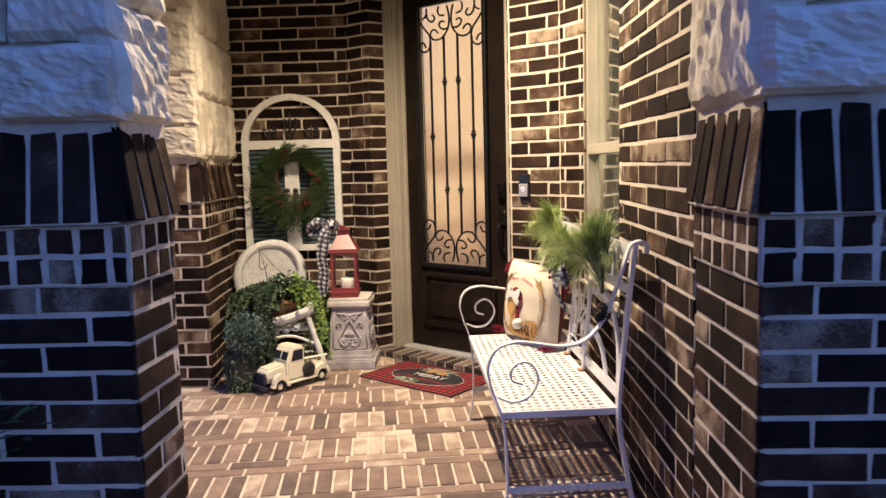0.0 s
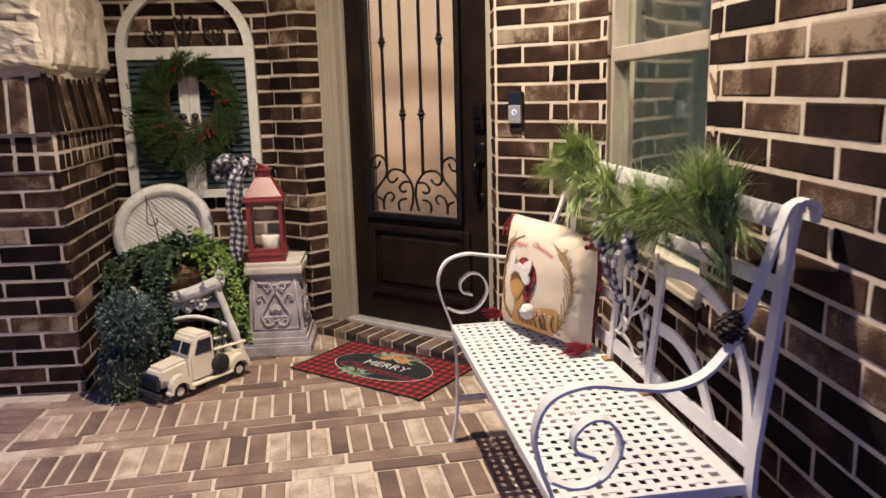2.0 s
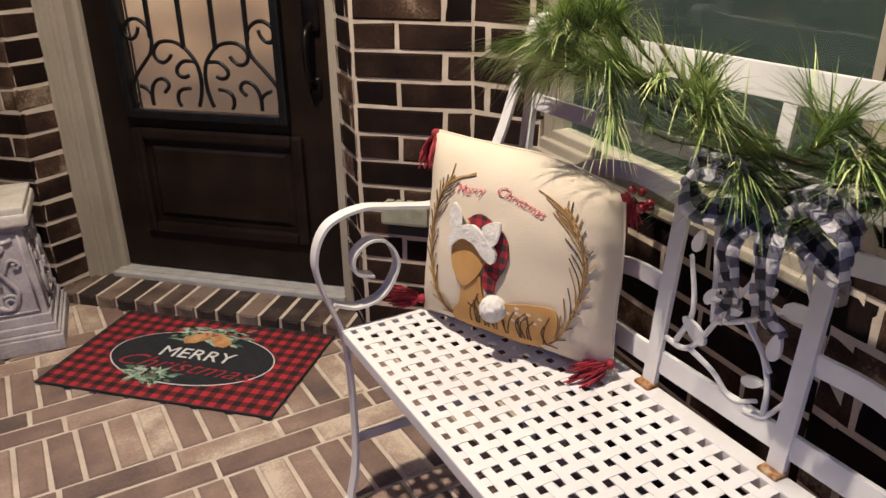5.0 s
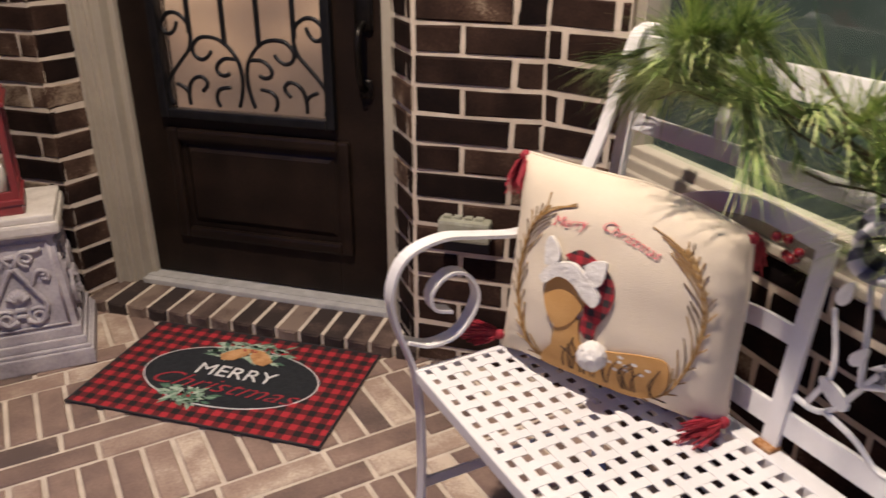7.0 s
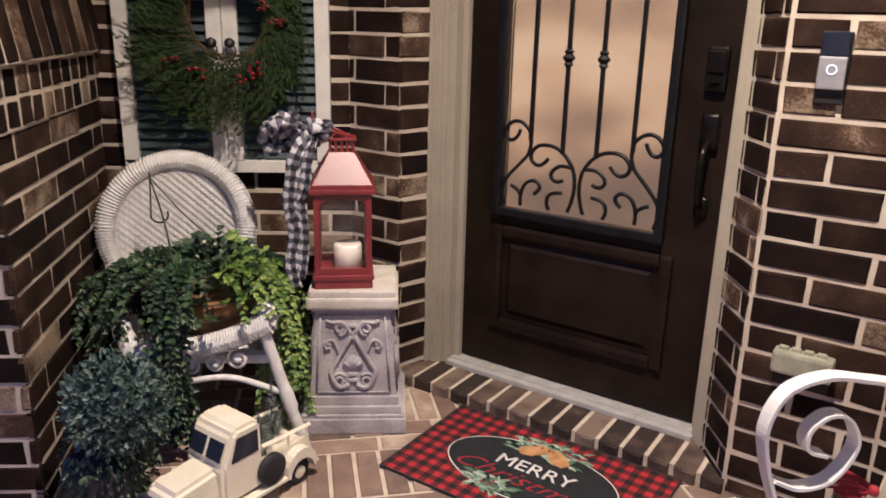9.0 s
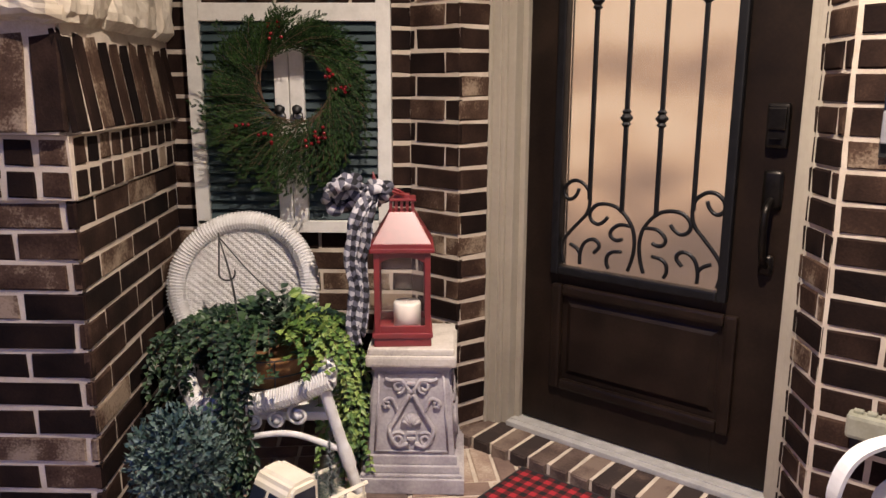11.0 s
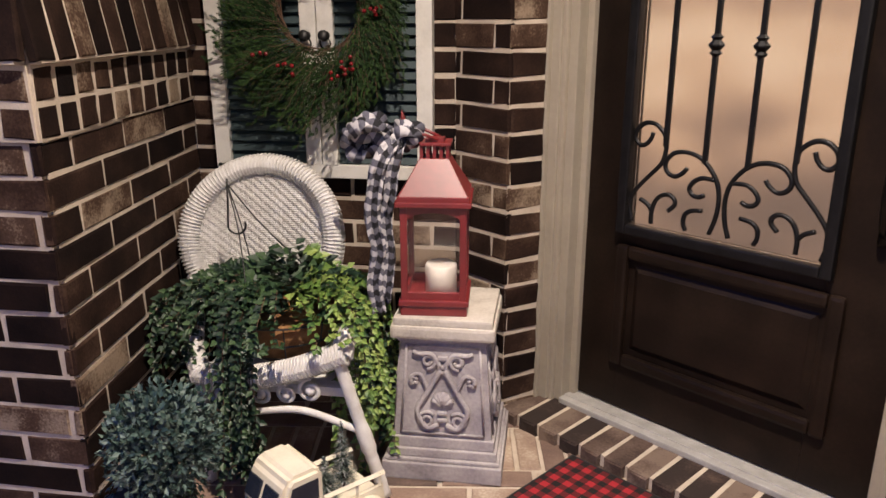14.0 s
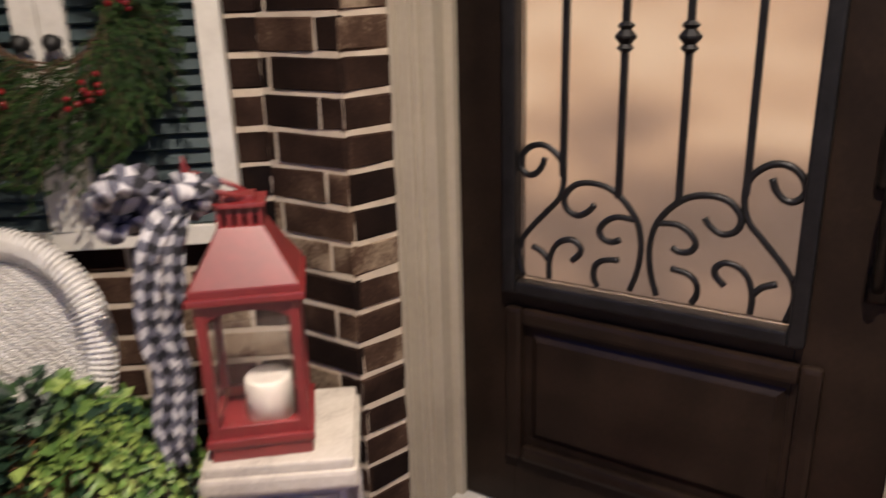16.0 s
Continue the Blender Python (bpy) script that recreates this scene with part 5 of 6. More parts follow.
for y in (0.006, -BL - 0.006):
    leg = bezier([Vector(p) for p in ((-0.005, y, 0.0), (0.016, y, 0.12), (0.018, y, 0.30), (0.006, y, 0.44), (-0.03, y, 0.55), (-0.042, y, 0.625), (-0.012, y, 0.69), (0.06, y, 0.714), (0.14, y, 0.704), (0.23, y, 0.693), (0.31, y, 0.715), (0.375, y, 0.79), (0.42, y, 0.90), (0.455, y, 1.01), (0.475, y, 1.05), (0.51, y, 1.052))], 6)
    bar("arm_and_leg", leg, 0.030, 0.007, label="long strap bent into leg and arm")
    curl = bezier([Vector(p) for p in ((-0.012, y, 0.52), (0.04, y, 0.50), (0.10, y, 0.515), (0.136, y, 0.577), (0.115, y, 0.63), (0.075, y, 0.642), (0.04, y, 0.615), (0.042, y, 0.578), (0.08, y, 0.563))], 6)
    bar("arm_scroll", curl, 0.030, 0.006)
    post = bezier([Vector(p) for p in ((0.50, y, 0.0), (0.455, y, 0.22), (0.425, y, 0.45), (0.452, y, 0.75), (0.482, y, 1.02), (0.50, y, 1.055), (0.525, y, 1.045), (0.522, y, 1.015))], 6)
    bar("back_post", post, 0.034, 0.012)
    bar("side_stretcher", [(0.017, y, 0.17), (0.24, y, 0.17), (0.468, y, 0.17)], 0.024, 0.006, up=(0, 0, 1))
    bm = bmesh.new()
    lathe(bm, [(0.0, 0.0), (0.017, 0.0), (0.015, 0.006), (0.0, 0.007)], 14, (-0.004, y, 0.0))
    part("foot", bm, M_METALW, bench)


def back_x(z):
    return 0.424 + (z - 0.455) * 0.105


def rail(name, z, w, y0=-0.012, y1=-BL + 0.012):
    x = back_x(z)
    bm = bmesh.new()
    box(bm, (x, (y0 + y1) / 2, z), (0.010, abs(y1 - y0), w), rot=Matrix.Rotation(radians(6), 3, "Y"), bevel=0.002)
    return part(name, bm, M_METALW, bench)


rail("top_rail", 1.018, 0.05)
rail("second_rail", 0.885, 0.034)
rail("lower_rail", 0.508, 0.042)
for y in (-0.22, -0.62, -1.02):
    bar("spindle", [(back_x(0.9), y, 0.895), (back_x(1.0), y, 1.0)], 0.024, 0.008)
UP = (-0.468, -0.745)
for y in UP:
    bar("back_upright", [(back_x(0.46) - 0.006, y, 0.455), (back_x(0.6) - 0.006, y, 0.6), (back_x(0.81) - 0.006, y, 0.812)], 0.030, 0.010)
    s = 1 if y == UP[0] else -1
    e = -0.015 if s > 0 else -BL + 0.015
    for z0, stops in ((0.805, ((0.35, 0.815), (0.68, 0.765), (0.9, 0.66), (1.0, 0.515))), (0.648, ((0.25, 0.645), (0.5, 0.60), (0.68, 0.515)))):
        pts = [Vector((back_x(z0), y, z0))] + [Vector((back_x(z), y + (e - y) * f, z)) for f, z in stops]
        bar("back_arc", bezier(pts, 8), 0.008, 0.034, up=(1, 0, 0))
M_RUST = material("rusted_steel", [(0.16, 0.06, 0.02), (0.30, 0.14, 0.05), (0.5, 0.36, 0.22)], scale=60, rough=0.9, bump=0.6)
for y in UP:
    bm = bmesh.new()
    box(bm, (back_x(0.46) - 0.012, y, SEAT + 0.006), (0.03, 0.036, 0.008), bevel=0.003)
    part("rusty_weld", bm, M_RUST, bench, "rust-stained weld")
# cast branch with leaves between the two uprights
y0, y1 = UP


def bk(f, z):
    return Vector((back_x(z) - 0.004, y0 + (y1 - y0) * f, z))


TW = (((0.02, 0.56), (0.25, 0.565), (0.45, 0.66), (0.62, 0.75), (0.66, 0.82)), ((0.25, 0.565), (0.45, 0.55), (0.62, 0.525), (0.78, 0.545)), ((0.38, 0.63), (0.6, 0.66), (0.8, 0.70), (0.97, 0.70)), ((0.38, 0.63), (0.32, 0.72), (0.25, 0.80), (0.22, 0.86)),
      ((0.6, 0.66), (0.72, 0.63), (0.82, 0.60)), ((0.99, 0.72), (0.9, 0.76), (0.84, 0.84)), ((0.72, 0.52), (0.85, 0.53), (0.97, 0.58)), ((0.14, 0.565), (0.22, 0.63), (0.14, 0.71), (0.12, 0.72)), ((0.84, 0.53), (0.82, 0.58), (0.74, 0.625)))
for line in TW:
    bm = bmesh.new()
    pts = bezier([bk(f, z) for f, z in line], 6)
    sweep(bm, pts, [0.0055 - 0.002 * k / len(pts) for k in range(len(pts))], 7)
    part("branch", bm, M_METALW, bench, "thin cast branch", smooth=True)
for f, z, tilt, l in ((0.14, 0.73, 70, 0.045), (0.30, 0.655, 60, 0.04), (0.42, 0.74, 110, 0.045), (0.62, 0.70, 40, 0.045), (0.80, 0.705, 10, 0.06), (0.36, 0.585, 150, 0.06), (0.66, 0.565, 20, 0.042), (0.80, 0.62, 80, 0.05), (0.90, 0.77, 120, 0.045), (0.68, 0.83, 60, 0.04)):
    bm = bmesh.new()
    c = bk(f, z)
    k = 12
    ring = [bm.verts.new(c + Vector((-0.004, -(math.cos(radians(tilt)) * u - math.sin(radians(tilt)) * v), math.sin(radians(tilt)) * u + math.cos(radians(tilt)) * v)))
            for u, v in [(l * (0.5 - 0.5 * math.cos(2 * math.pi * q / k)), 0.24 * l * math.sin(2 * math.pi * q / k) * (1.2 - 0.5 * (0.5 - 0.5 * math.cos(2 * math.pi * q / k)))) for q in range(k)]]
    f0 = bm.faces.new(ring)
    ex = bmesh.ops.extrude_face_region(bm, geom=[f0])
    bmesh.ops.translate(bm, vec=(0.007, 0, 0), verts=[v for v in ex["geom"] if isinstance(v, bmesh.types.BMVert)])
    bmesh.ops.recalc_face_normals(bm, faces=bm.faces)
    part("cast_leaf", bm, M_METALW, bench, "small cast leaf")

# ---------------------------------------------------------------- cushion
e1 = Vector((0.49, -0.872, 0)).normalized()
nn = Vector((-0.872, -0.49, 0)).normalized()
e2 = (Vector((0, 0, 1)) * 0.99 - nn * 0.14).normalized()
e3 = e1.cross(e2).normalized()
if e3.dot(nn) < 0:
    e3 = -e3
PW, PH = 0.445, 0.39
pc = Vector((0.553, 3.91, 0.462)) + e1 * 0.2075 + e2 * 0.194
pil_m = Matrix(((e1.x, e3.x, e2.x, pc.x), (e1.y, e3.y, e2.y, pc.y), (e1.z, e3.z, e2.z, pc.z), (0, 0, 0, 1)))
pillow = thing("cushion", pil_m, "cream square cushion with embroidered twigs, plain appliqué and red tassels", "cushion")
# local x to the right as seen, z up, +y out of the front


def swell(x, z):
    """Depth of the front, with puckers towards the drawn seams."""
    u, v = min(1, abs(x) / (PW / 2)), min(1, abs(z) / (PH / 2))
    seam = max(0.0, (u - 0.72) / 0.28) if x > 0 else max(0.0, (u - 0.85) / 0.15)
    folds = 0.0045 * seam * (1 - u ** 6) * math.sin(z * 120 + 2.0 * noise.noise(Vector((x * 9, 4.0, z * 9))))
    return 0.082 * max(0.0, (1 - u ** 3.0) * (1 - v ** 3.0)) ** 0.5 + 0.003 * noise.noise(Vector((x * 16, 1.3, z * 16))) + folds


def pinch(x, z):
    """Edges drawn in between the corners; one top corner sags under the garland."""
    u, v = x / (PW / 2), z / (PH / 2)
    sag = (max(0.0, u) * max(0.0, v)) ** 1.6
    return x * (1 - 0.045 * (1 - v * v) * abs(u)) - 0.024 * sag, z * (1 - 0.045 * (1 - u * u) * abs(v)) - 0.052 * sag


M_LINEN = material("cream_linen", [(0.58, 0.50, 0.38), (0.66, 0.58, 0.46)], scale=6, rough=0.95, bump=0.5, fine=420)
for name, sgn, mt in (("front_cover", 1, M_LINEN), ("back_cover", -1, M_TARTAN)):
    bm = bmesh.new()
    n = 28
    g = [[None] * (n + 1) for _ in range(n + 1)]
    for i in range(n + 1):
        for j in range(n + 1):
            x, z = -PW / 2 + PW * i / n, -PH / 2 + PH * j / n
            px, pz = pinch(x, z)
            g[i][j] = bm.verts.new((px, sgn * (swell(x, z) + 0.002), pz))
    for i in range(n):
        for j in range(n):
            f = (g[i][j], g[i + 1][j], g[i + 1][j + 1], g[i][j + 1])
            bm.faces.new(f if sgn < 0 else tuple(reversed(f)))
    if sgn > 0:
        bmesh.ops.recalc_face_normals(bm, faces=bm.faces)
    part(name, bm, mt, pillow, "cream linen front" if sgn > 0 else "red tartan back", smooth=True)
bm = bmesh.new()
edge = []
n = 20
for i in range(4 * n):
    t, q = (i % n) / n, i // n
    x, z = ((-1 + 2 * t, -1), (1, -1 + 2 * t), (1 - 2 * t, 1), (-1, 1 - 2 * t))[q]
    px, pz = pinch(x * PW / 2, z * PH / 2)
    edge.append((px, 0, pz))
sweep(bm, edge, 0.003, 6, closed=True)
part("piping", bm, M_LINEN, pillow, "rolled linen edge", smooth=True)
M_TAN = material("tan_felt", [(0.44, 0.23, 0.07), (0.56, 0.33, 0.12)], scale=14, rough=0.95, bump=0.5, fine=300)
M_FLEECE = material("white_fleece", [(0.58, 0.55, 0.50), (0.74, 0.72, 0.68)], scale=60, rough=1.0, bump=1.0, fine=200)
M_THREADB = material("brown_thread", [(0.07, 0.035, 0.018), (0.13, 0.07, 0.03)], scale=40, rough=0.8, bump=0.3)
M_THREADG = material("ochre_thread", [(0.26, 0.14, 0.04), (0.38, 0.23, 0.08)], scale=40, rough=0.8, bump=0.3)
M_TASSEL = material("crimson_thread", [(0.17, 0.006, 0.014), (0.34, 0.014, 0.03)], scale=60, rough=0.7, bump=0.2)
M_THREADR = material("red_thread", [(0.58, 0.04, 0.09), (0.68, 0.07, 0.12)], scale=40, rough=0.8, bump=0.3)


def sewn(name, outline, mt, lift, label="", rise=0.004):
    """A piece of cloth stitched on the front, following its swell."""
    bm = bmesh.new()
    f = bm.faces.new([bm.verts.new((x, 0, z)) for x, z in outline])
    bmesh.ops.triangulate(bm, faces=[f])
    bmesh.ops.subdivide_edges(bm, edges=bm.edges, cuts=5, use_grid_fill=True)
    bmesh.ops.triangulate(bm, faces=bm.faces)
    for v in bm.verts:
        v.co.y = swell(v.co.x, v.co.z) + lift
        v.co.x, v.co.z = pinch(v.co.x, v.co.z)
    ex = bmesh.ops.extrude_face_region(bm, geom=list(bm.faces))
    bmesh.ops.translate(bm, vec=(0, rise, 0), verts=[v for v in ex["geom"] if isinstance(v, bmesh.types.BMVert)])
    bmesh.ops.recalc_face_normals(bm, faces=bm.faces)
    return part(name, bm, mt, pillow, label, smooth=False)


def smooth_outline(p, n=5):
    q = [Vector((x, z, 0)) for x, z in p]
    q = bezier(q + [q[0]], n)[:-1]
    return [(v.x, v.y) for v in q]


sewn("tan_applique", smooth_outline([(-0.073, -0.07), (-0.075, -0.112), (-0.099, -0.148), (-0.098, -0.172), (-0.04, -0.183), (0.06, -0.180), (0.112, -0.158), (0.138, -0.122), (0.134, -0.078), (0.09, -0.078), (0.03, -0.092), (-0.014, -0.102), (-0.026, -0.08), (-0.032, -0.05)]), M_TAN, 0.0045, "plain tan felt shape")
sewn("tartan_applique", smooth_outline([(-0.07, 0.055), (-0.045, 0.070), (-0.016, 0.062), (0.018, 0.04), (0.029, 0.009), (0.023, -0.024), (0.006, -0.055), (0.0, -0.086), (-0.02, -0.075), (-0.024, -0.05), (-0.012, -0.027), (-0.008, 0.006), (-0.03, 0.03)]), M_TARTAN, 0.004, "red tartan cloth")
sewn("tan_applique", smooth_outline([(-0.100, -0.006), (-0.101, -0.026), (-0.093, -0.052), (-0.072, -0.078), (-0.054, -0.072), (-0.036, -0.052), (-0.017, -0.013), (-0.03, 0.014), (-0.06, 0.022), (-0.086, 0.012)]), M_TAN, 0.007, "plain tan felt shape")
sewn("fleece_band", smooth_outline([(-0.113, 0.007), (-0.094, 0.033), (-0.063, 0.046), (-0.042, 0.047), (-0.011, 0.026), (0.009, 0.003), (0.001, -0.016), (-0.021, -0.006), (-0.045, 0.014), (-0.074, 0.017), (-0.101, -0.003)]), M_FLEECE, 0.011, "white fleece band", rise=0.009)
for pts in ([(-0.106, 0.030), (-0.109, 0.066), (-0.100, 0.083), (-0.081, 0.069), (-0.075, 0.050), (-0.086, 0.034)], [(-0.027, 0.050), (-0.012, 0.061), (0.011, 0.064), (0.009, 0.030), (-0.003, 0.018), (-0.018, 0.028)]):
    sewn("fleece_patch", smooth_outline(pts), M_FLEECE, 0.013, "white fleece patch", rise=0.006)
bm = bmesh.new()
bmesh.ops.create_icosphere(bm, subdivisions=4, radius=0.026, matrix=Matrix.Translation((0.008, swell(0.008, -0.105) + 0.016, -0.105)))
for v in bm.verts:
    v.co += Vector((noise.noise(v.co * 190), noise.noise(v.co * 190 + Vector((5, 0, 0))), noise.noise(v.co * 190 + Vector((0, 5, 0))))) * 0.0034
part("pompom", bm, M_FLEECE, pillow, "white fleece pompom", smooth=True)
for k in range(9):
    a = k * 2.4
    x, z = 0.066 + 0.010 * k ** 0.5 * math.cos(a) * 1.5, -0.108 + 0.006 * k ** 0.5 * math.sin(a)
    sewn("white_stitch_dot", [(x + 0.0055 * math.cos(q), z + 0.0035 * math.sin(q)) for q in [j * math.pi / 3 for j in range(6)]], M_FLEECE, 0.0075, rise=0.001)
r = random.Random(12)


def stitch(bm, pts, rad, lift=0.0045):
    q = []
    for v in bezier([Vector((x, z, 0)) for x, z in pts], 6):
        px, pz = pinch(v.x, v.y)
        q.append((px, swell(v.x, v.y) + lift, pz))
    sweep(bm, q, rad, 5)


for s in (-1, 1):
    brown, ochre = bmesh.new(), bmesh.new()
    spine = [(s * 0.05, -0.182), (s * 0.125, -0.150), (s * 0.164, -0.080), (s * 0.176, -0.009), (s * 0.167, 0.052), (s * 0.150, 0.095), (s * 0.128, 0.125)]
    line = bezier([Vector((x, z, 0)) for x, z in spine], 8)
    for d in (0.0, 0.004):
        stitch(ochre, [(x + d, z + d) for x, z in spine], 0.0015)
    for k in range(3, len(line) - 1, 3):
        p = line[k]
        t = (line[k + 1] - line[k - 1]).normalized()
        for w in (-1, 1):
            side = Vector((-t.y, t.x, 0)) * w
            l = r.uniform(0.045, 0.085) * (1.0 if (side.x * s < 0) else 0.42)
            q = [(p.x, p.y), (p.x + t.x * l * 0.5 + side.x * l * 0.2, p.y + t.y * l * 0.5 + side.y * l * 0.2), (p.x + t.x * l + side.x * l * 0.55, p.y + t.y * l + side.y * l * 0.55)]
            q = [(max(-0.208, min(0.208, x)), max(-0.186, min(0.186, z))) for x, z in q]
            stitch(brown if r.random() < 0.5 else ochre, q, 0.0012)
    part("twig_stitching", brown, M_THREADB, pillow, "brown twig embroidery", kind="stuff")
    part("twig_stitching", ochre, M_THREADG, pillow, "ochre twig embroidery", kind="stuff")
grass = bmesh.new()
for k in range(22):
    x = r.uniform(-0.09, 0.13)
    h = r.uniform(0.03, 0.075)
    stitch(grass, [(x, -0.16 + 0.2 * x * x), (x + r.uniform(-0.008, 0.008), -0.16 + h * 0.6), (x + r.uniform(-0.02, 0.02), -0.16 + h)], 0.0013, 0.0095)
part("grass_stitching", grass, M_THREADB, pillow, "brown grass embroidery", kind="stuff")
for text, x0, z0, tilt in (("Merry", -0.078, 0.110, 9), ("Christmas", 0.036, 0.112, -13)):
    bm = words(text, 0.027, shear=0.45, bold=-0.0005)
    bmesh.ops.rotate(bm, matrix=Matrix.Rotation(radians(tilt), 3, "Z"), verts=bm.verts)
    for v in bm.verts:
        x, z, h = v.co.x + x0, v.co.y + z0, v.co.z
        px, pz = pinch(x, z)
        v.co = Vector((px, swell(x, z) + 0.005 + h, pz))
    part("lettering", bm, M_THREADR, pillow, "red slanted lettering")
for cx, cz, dx, dz in ((-PW / 2, PH / 2, -0.004, -1), (-PW / 2, -PH / 2, -0.8, -0.12), (PW / 2, -PH / 2, -0.2, -0.10), (PW / 2, PH / 2, -0.1, -1)):
    bm = bmesh.new()
    d = Vector((dx, -0.7 if cx > 0 and cz > 0 else 0.35, dz)).normalized()
    px, pz = pinch(cx, cz)
    p0 = Vector((px, 0.0, pz))
    if cz < 0:
        p0.z += 0.022
    bmesh.ops.create_icosphere(bm, subdivisions=2, radius=0.011, matrix=Matrix.Translation(p0 + d * 0.008))
    for k in range(64):
        q = Vector((r.uniform(-1, 1), r.uniform(-1, 1), r.uniform(-1, 1))) * 0.018
        if cz < 0:
            q.z = max(q.z, -0.012)
        sweep(bm, [p0 + d * 0.01, p0 + d * 0.03 + q * 0.8, p0 + d * r.uniform(0.055, 0.075) + q * 1.2], 0.0016, 4)
    part("tassel", bm, M_TASSEL, pillow, "crimson thread tassel")

# ---------------------------------------------------------------- pine garland on the bench back
garland = thing("pine_garland", bench_m, "long-needled green pine garland draped along the bench back", "garland")
r = random.Random(77)
spine = bezier([Vector(p) for p in ((0.42, -0.13, 1.01), (0.41, -0.23, 1.04), (0.415, -0.36, 1.01), (0.415, -0.54, 0.955), (0.415, -0.72, 0.935), (0.415, -0.88, 0.96), (0.42, -1.02, 1.01), (0.42, -1.10, 1.02), (0.39, -1.17, 0.96), (0.38, -1.21, 0.87))], 10)
bm = bmesh.new()
sweep(bm, spine, 0.007, 6)
part("wire_stem", bm, M_TWIG, garland, "brown wrapped stem")
vs, fs = [], []
twigs = bmesh.new()
for k in range(138):                              # brush-like sprigs, then short bristly ones underneath
    short = k >= 112
    i = 3 + int((len(spine) - 7) * ((k * 0.618) % 1.0) ** 1.12)
    p = spine[i] + Vector((r.uniform(-0.03, 0.015), r.uniform(-0.03, 0.03), r.uniform(-0.035, 0.03)))
    along = (spine[i + 1] - spine[max(0, i - 1)]).normalized() * (1 if i < len(spine) - 18 and r.random() < (0.6 if i < 16 else 0.34) else -1)
    lift = r.choice((-0.2, 0.05, 0.15, 0.25, 0.6, 1.1)) if not short else r.uniform(-0.5, 0.0)
    d = (along * r.uniform(0.7, 1.2) + Vector((r.uniform(-0.95, 0.0), r.uniform(-0.2, 0.2), lift + r.uniform(-0.1, 0.15)))).normalized()
    L_ = r.uniform(0.05, 0.08) if i < 16 else r.uniform(0.07, 0.13)
    tip = p + d * L_
    tip.x = min(tip.x, 0.44)
    sweep(twigs, [p, p.lerp(tip, 0.6) + Vector((0, 0, -0.006)), tip], 0.0024, 4)
    bend = Vector((r.uniform(-0.3, 0.1), r.uniform(-0.5, 0.5), r.uniform(-0.3, 0.35)))
    for q in range(60 if short else 92):
        t = r.uniform(0.05, 1.0)
        c = p.lerp(tip, t)
        e = Vector((r.uniform(-1, 1), r.uniform(-1, 1), r.uniform(-1, 1)))
        nd = d + bend * 0.25 * t + e * (0.75 if short else r.choice((0.22, 0.34, 0.55)))
        l = r.uniform(0.025, 0.05) if short else r.uniform(0.08, 0.15)
        if c.x + nd.normalized().x * l > 0.515:
            nd.x = -abs(nd.x)
        needle(vs, fs, c, nd, l, 0.0012)
cloud("pine_needles", fs, vs, M_PINE, garland, "long pale green needles")
part("twig_tangle", twigs, M_TWIG, garland)
# pine cone at the hanging end
cone = thing("pine_cone", bench_m @ pose(0.37, -1.24, 0.772), "dark brown pine cone hanging from the garland", "pine cone")
bm = bmesh.new()
for k in range(60):
    t = k / 60
    a = k * 2.39996
    rr = 0.026 * math.sin(math.pi * (0.12 + 0.8 * t))
    box(bm, (rr * math.cos(a), rr * math.sin(a), 0.004 + 0.062 * t), (0.016, 0.012, 0.004), rot=Matrix.Rotation(a, 3, "Z") @ Matrix.Rotation(radians(30), 3, "Y"))
part("scale_whorl", bm, material("dark_cone", [(0.018, 0.010, 0.007), (0.05, 0.028, 0.017)], scale=40, rough=0.85, bump=0.4), cone)
bm = bmesh.new()
sweep(bm, bezier([Vector((0.0, 0.0, 0.06)), Vector((0.05, 0.0, 0.075)), Vector((0.11, 0.01, 0.05))], 6), 0.0018, 5)
part("wire", bm, M_BLKW, cone)

# plaid bow hanging from the garland
pbow = thing("plaid_bow", bench_m @ pose(0.36, -0.715, 0.885), "black and white plaid ribbon bow tied to the garland", "ribbon")
for k, pts in enumerate(([(0, 0, 0), (-0.03, 0.06, 0.04), (-0.04, 0.12, 0.03), (-0.02, 0.11, -0.03), (0, 0, 0)], [(0, 0, 0), (-0.03, -0.07, 0.04), (-0.045, -0.13, 0.02), (-0.02, -0.11, -0.04), (0, 0, 0)],
                         [(-0.01, 0.01, 0), (-0.05, 0.03, -0.05), (-0.03, 0.03, -0.12), (0.0, 0.05, -0.16), (0.01, 0.08, -0.19)], [(-0.01, -0.01, 0), (-0.05, -0.03, -0.05), (-0.035, -0.03, -0.12), (-0.02, -0.045, -0.16)])):
    bm = bmesh.new()
    ribbon(bm, bezier([Vector(p) for p in pts], 7), 0.040, (0.5, 0.2, 1) if k < 2 else (0.1, 1, 0.2), ripple=0.006, seed=k + 20)
    cloth("loop" if k < 2 else "tail", bm, M_GINGHAM, pbow)
bm = bmesh.new()
for k in range(6):
    bmesh.ops.create_icosphere(bm, subdivisions=2, radius=0.008, matrix=Matrix.Translation((-0.02 + r.uniform(-0.015, 0.015), 0.16 + r.uniform(-0.02, 0.02), 0.0 + r.uniform(-0.015, 0.015))))
part("berries", bm, M_BERRY, garland, "red berries", smooth=True).matrix_basis = pose(0.36, -0.64, 0.83)

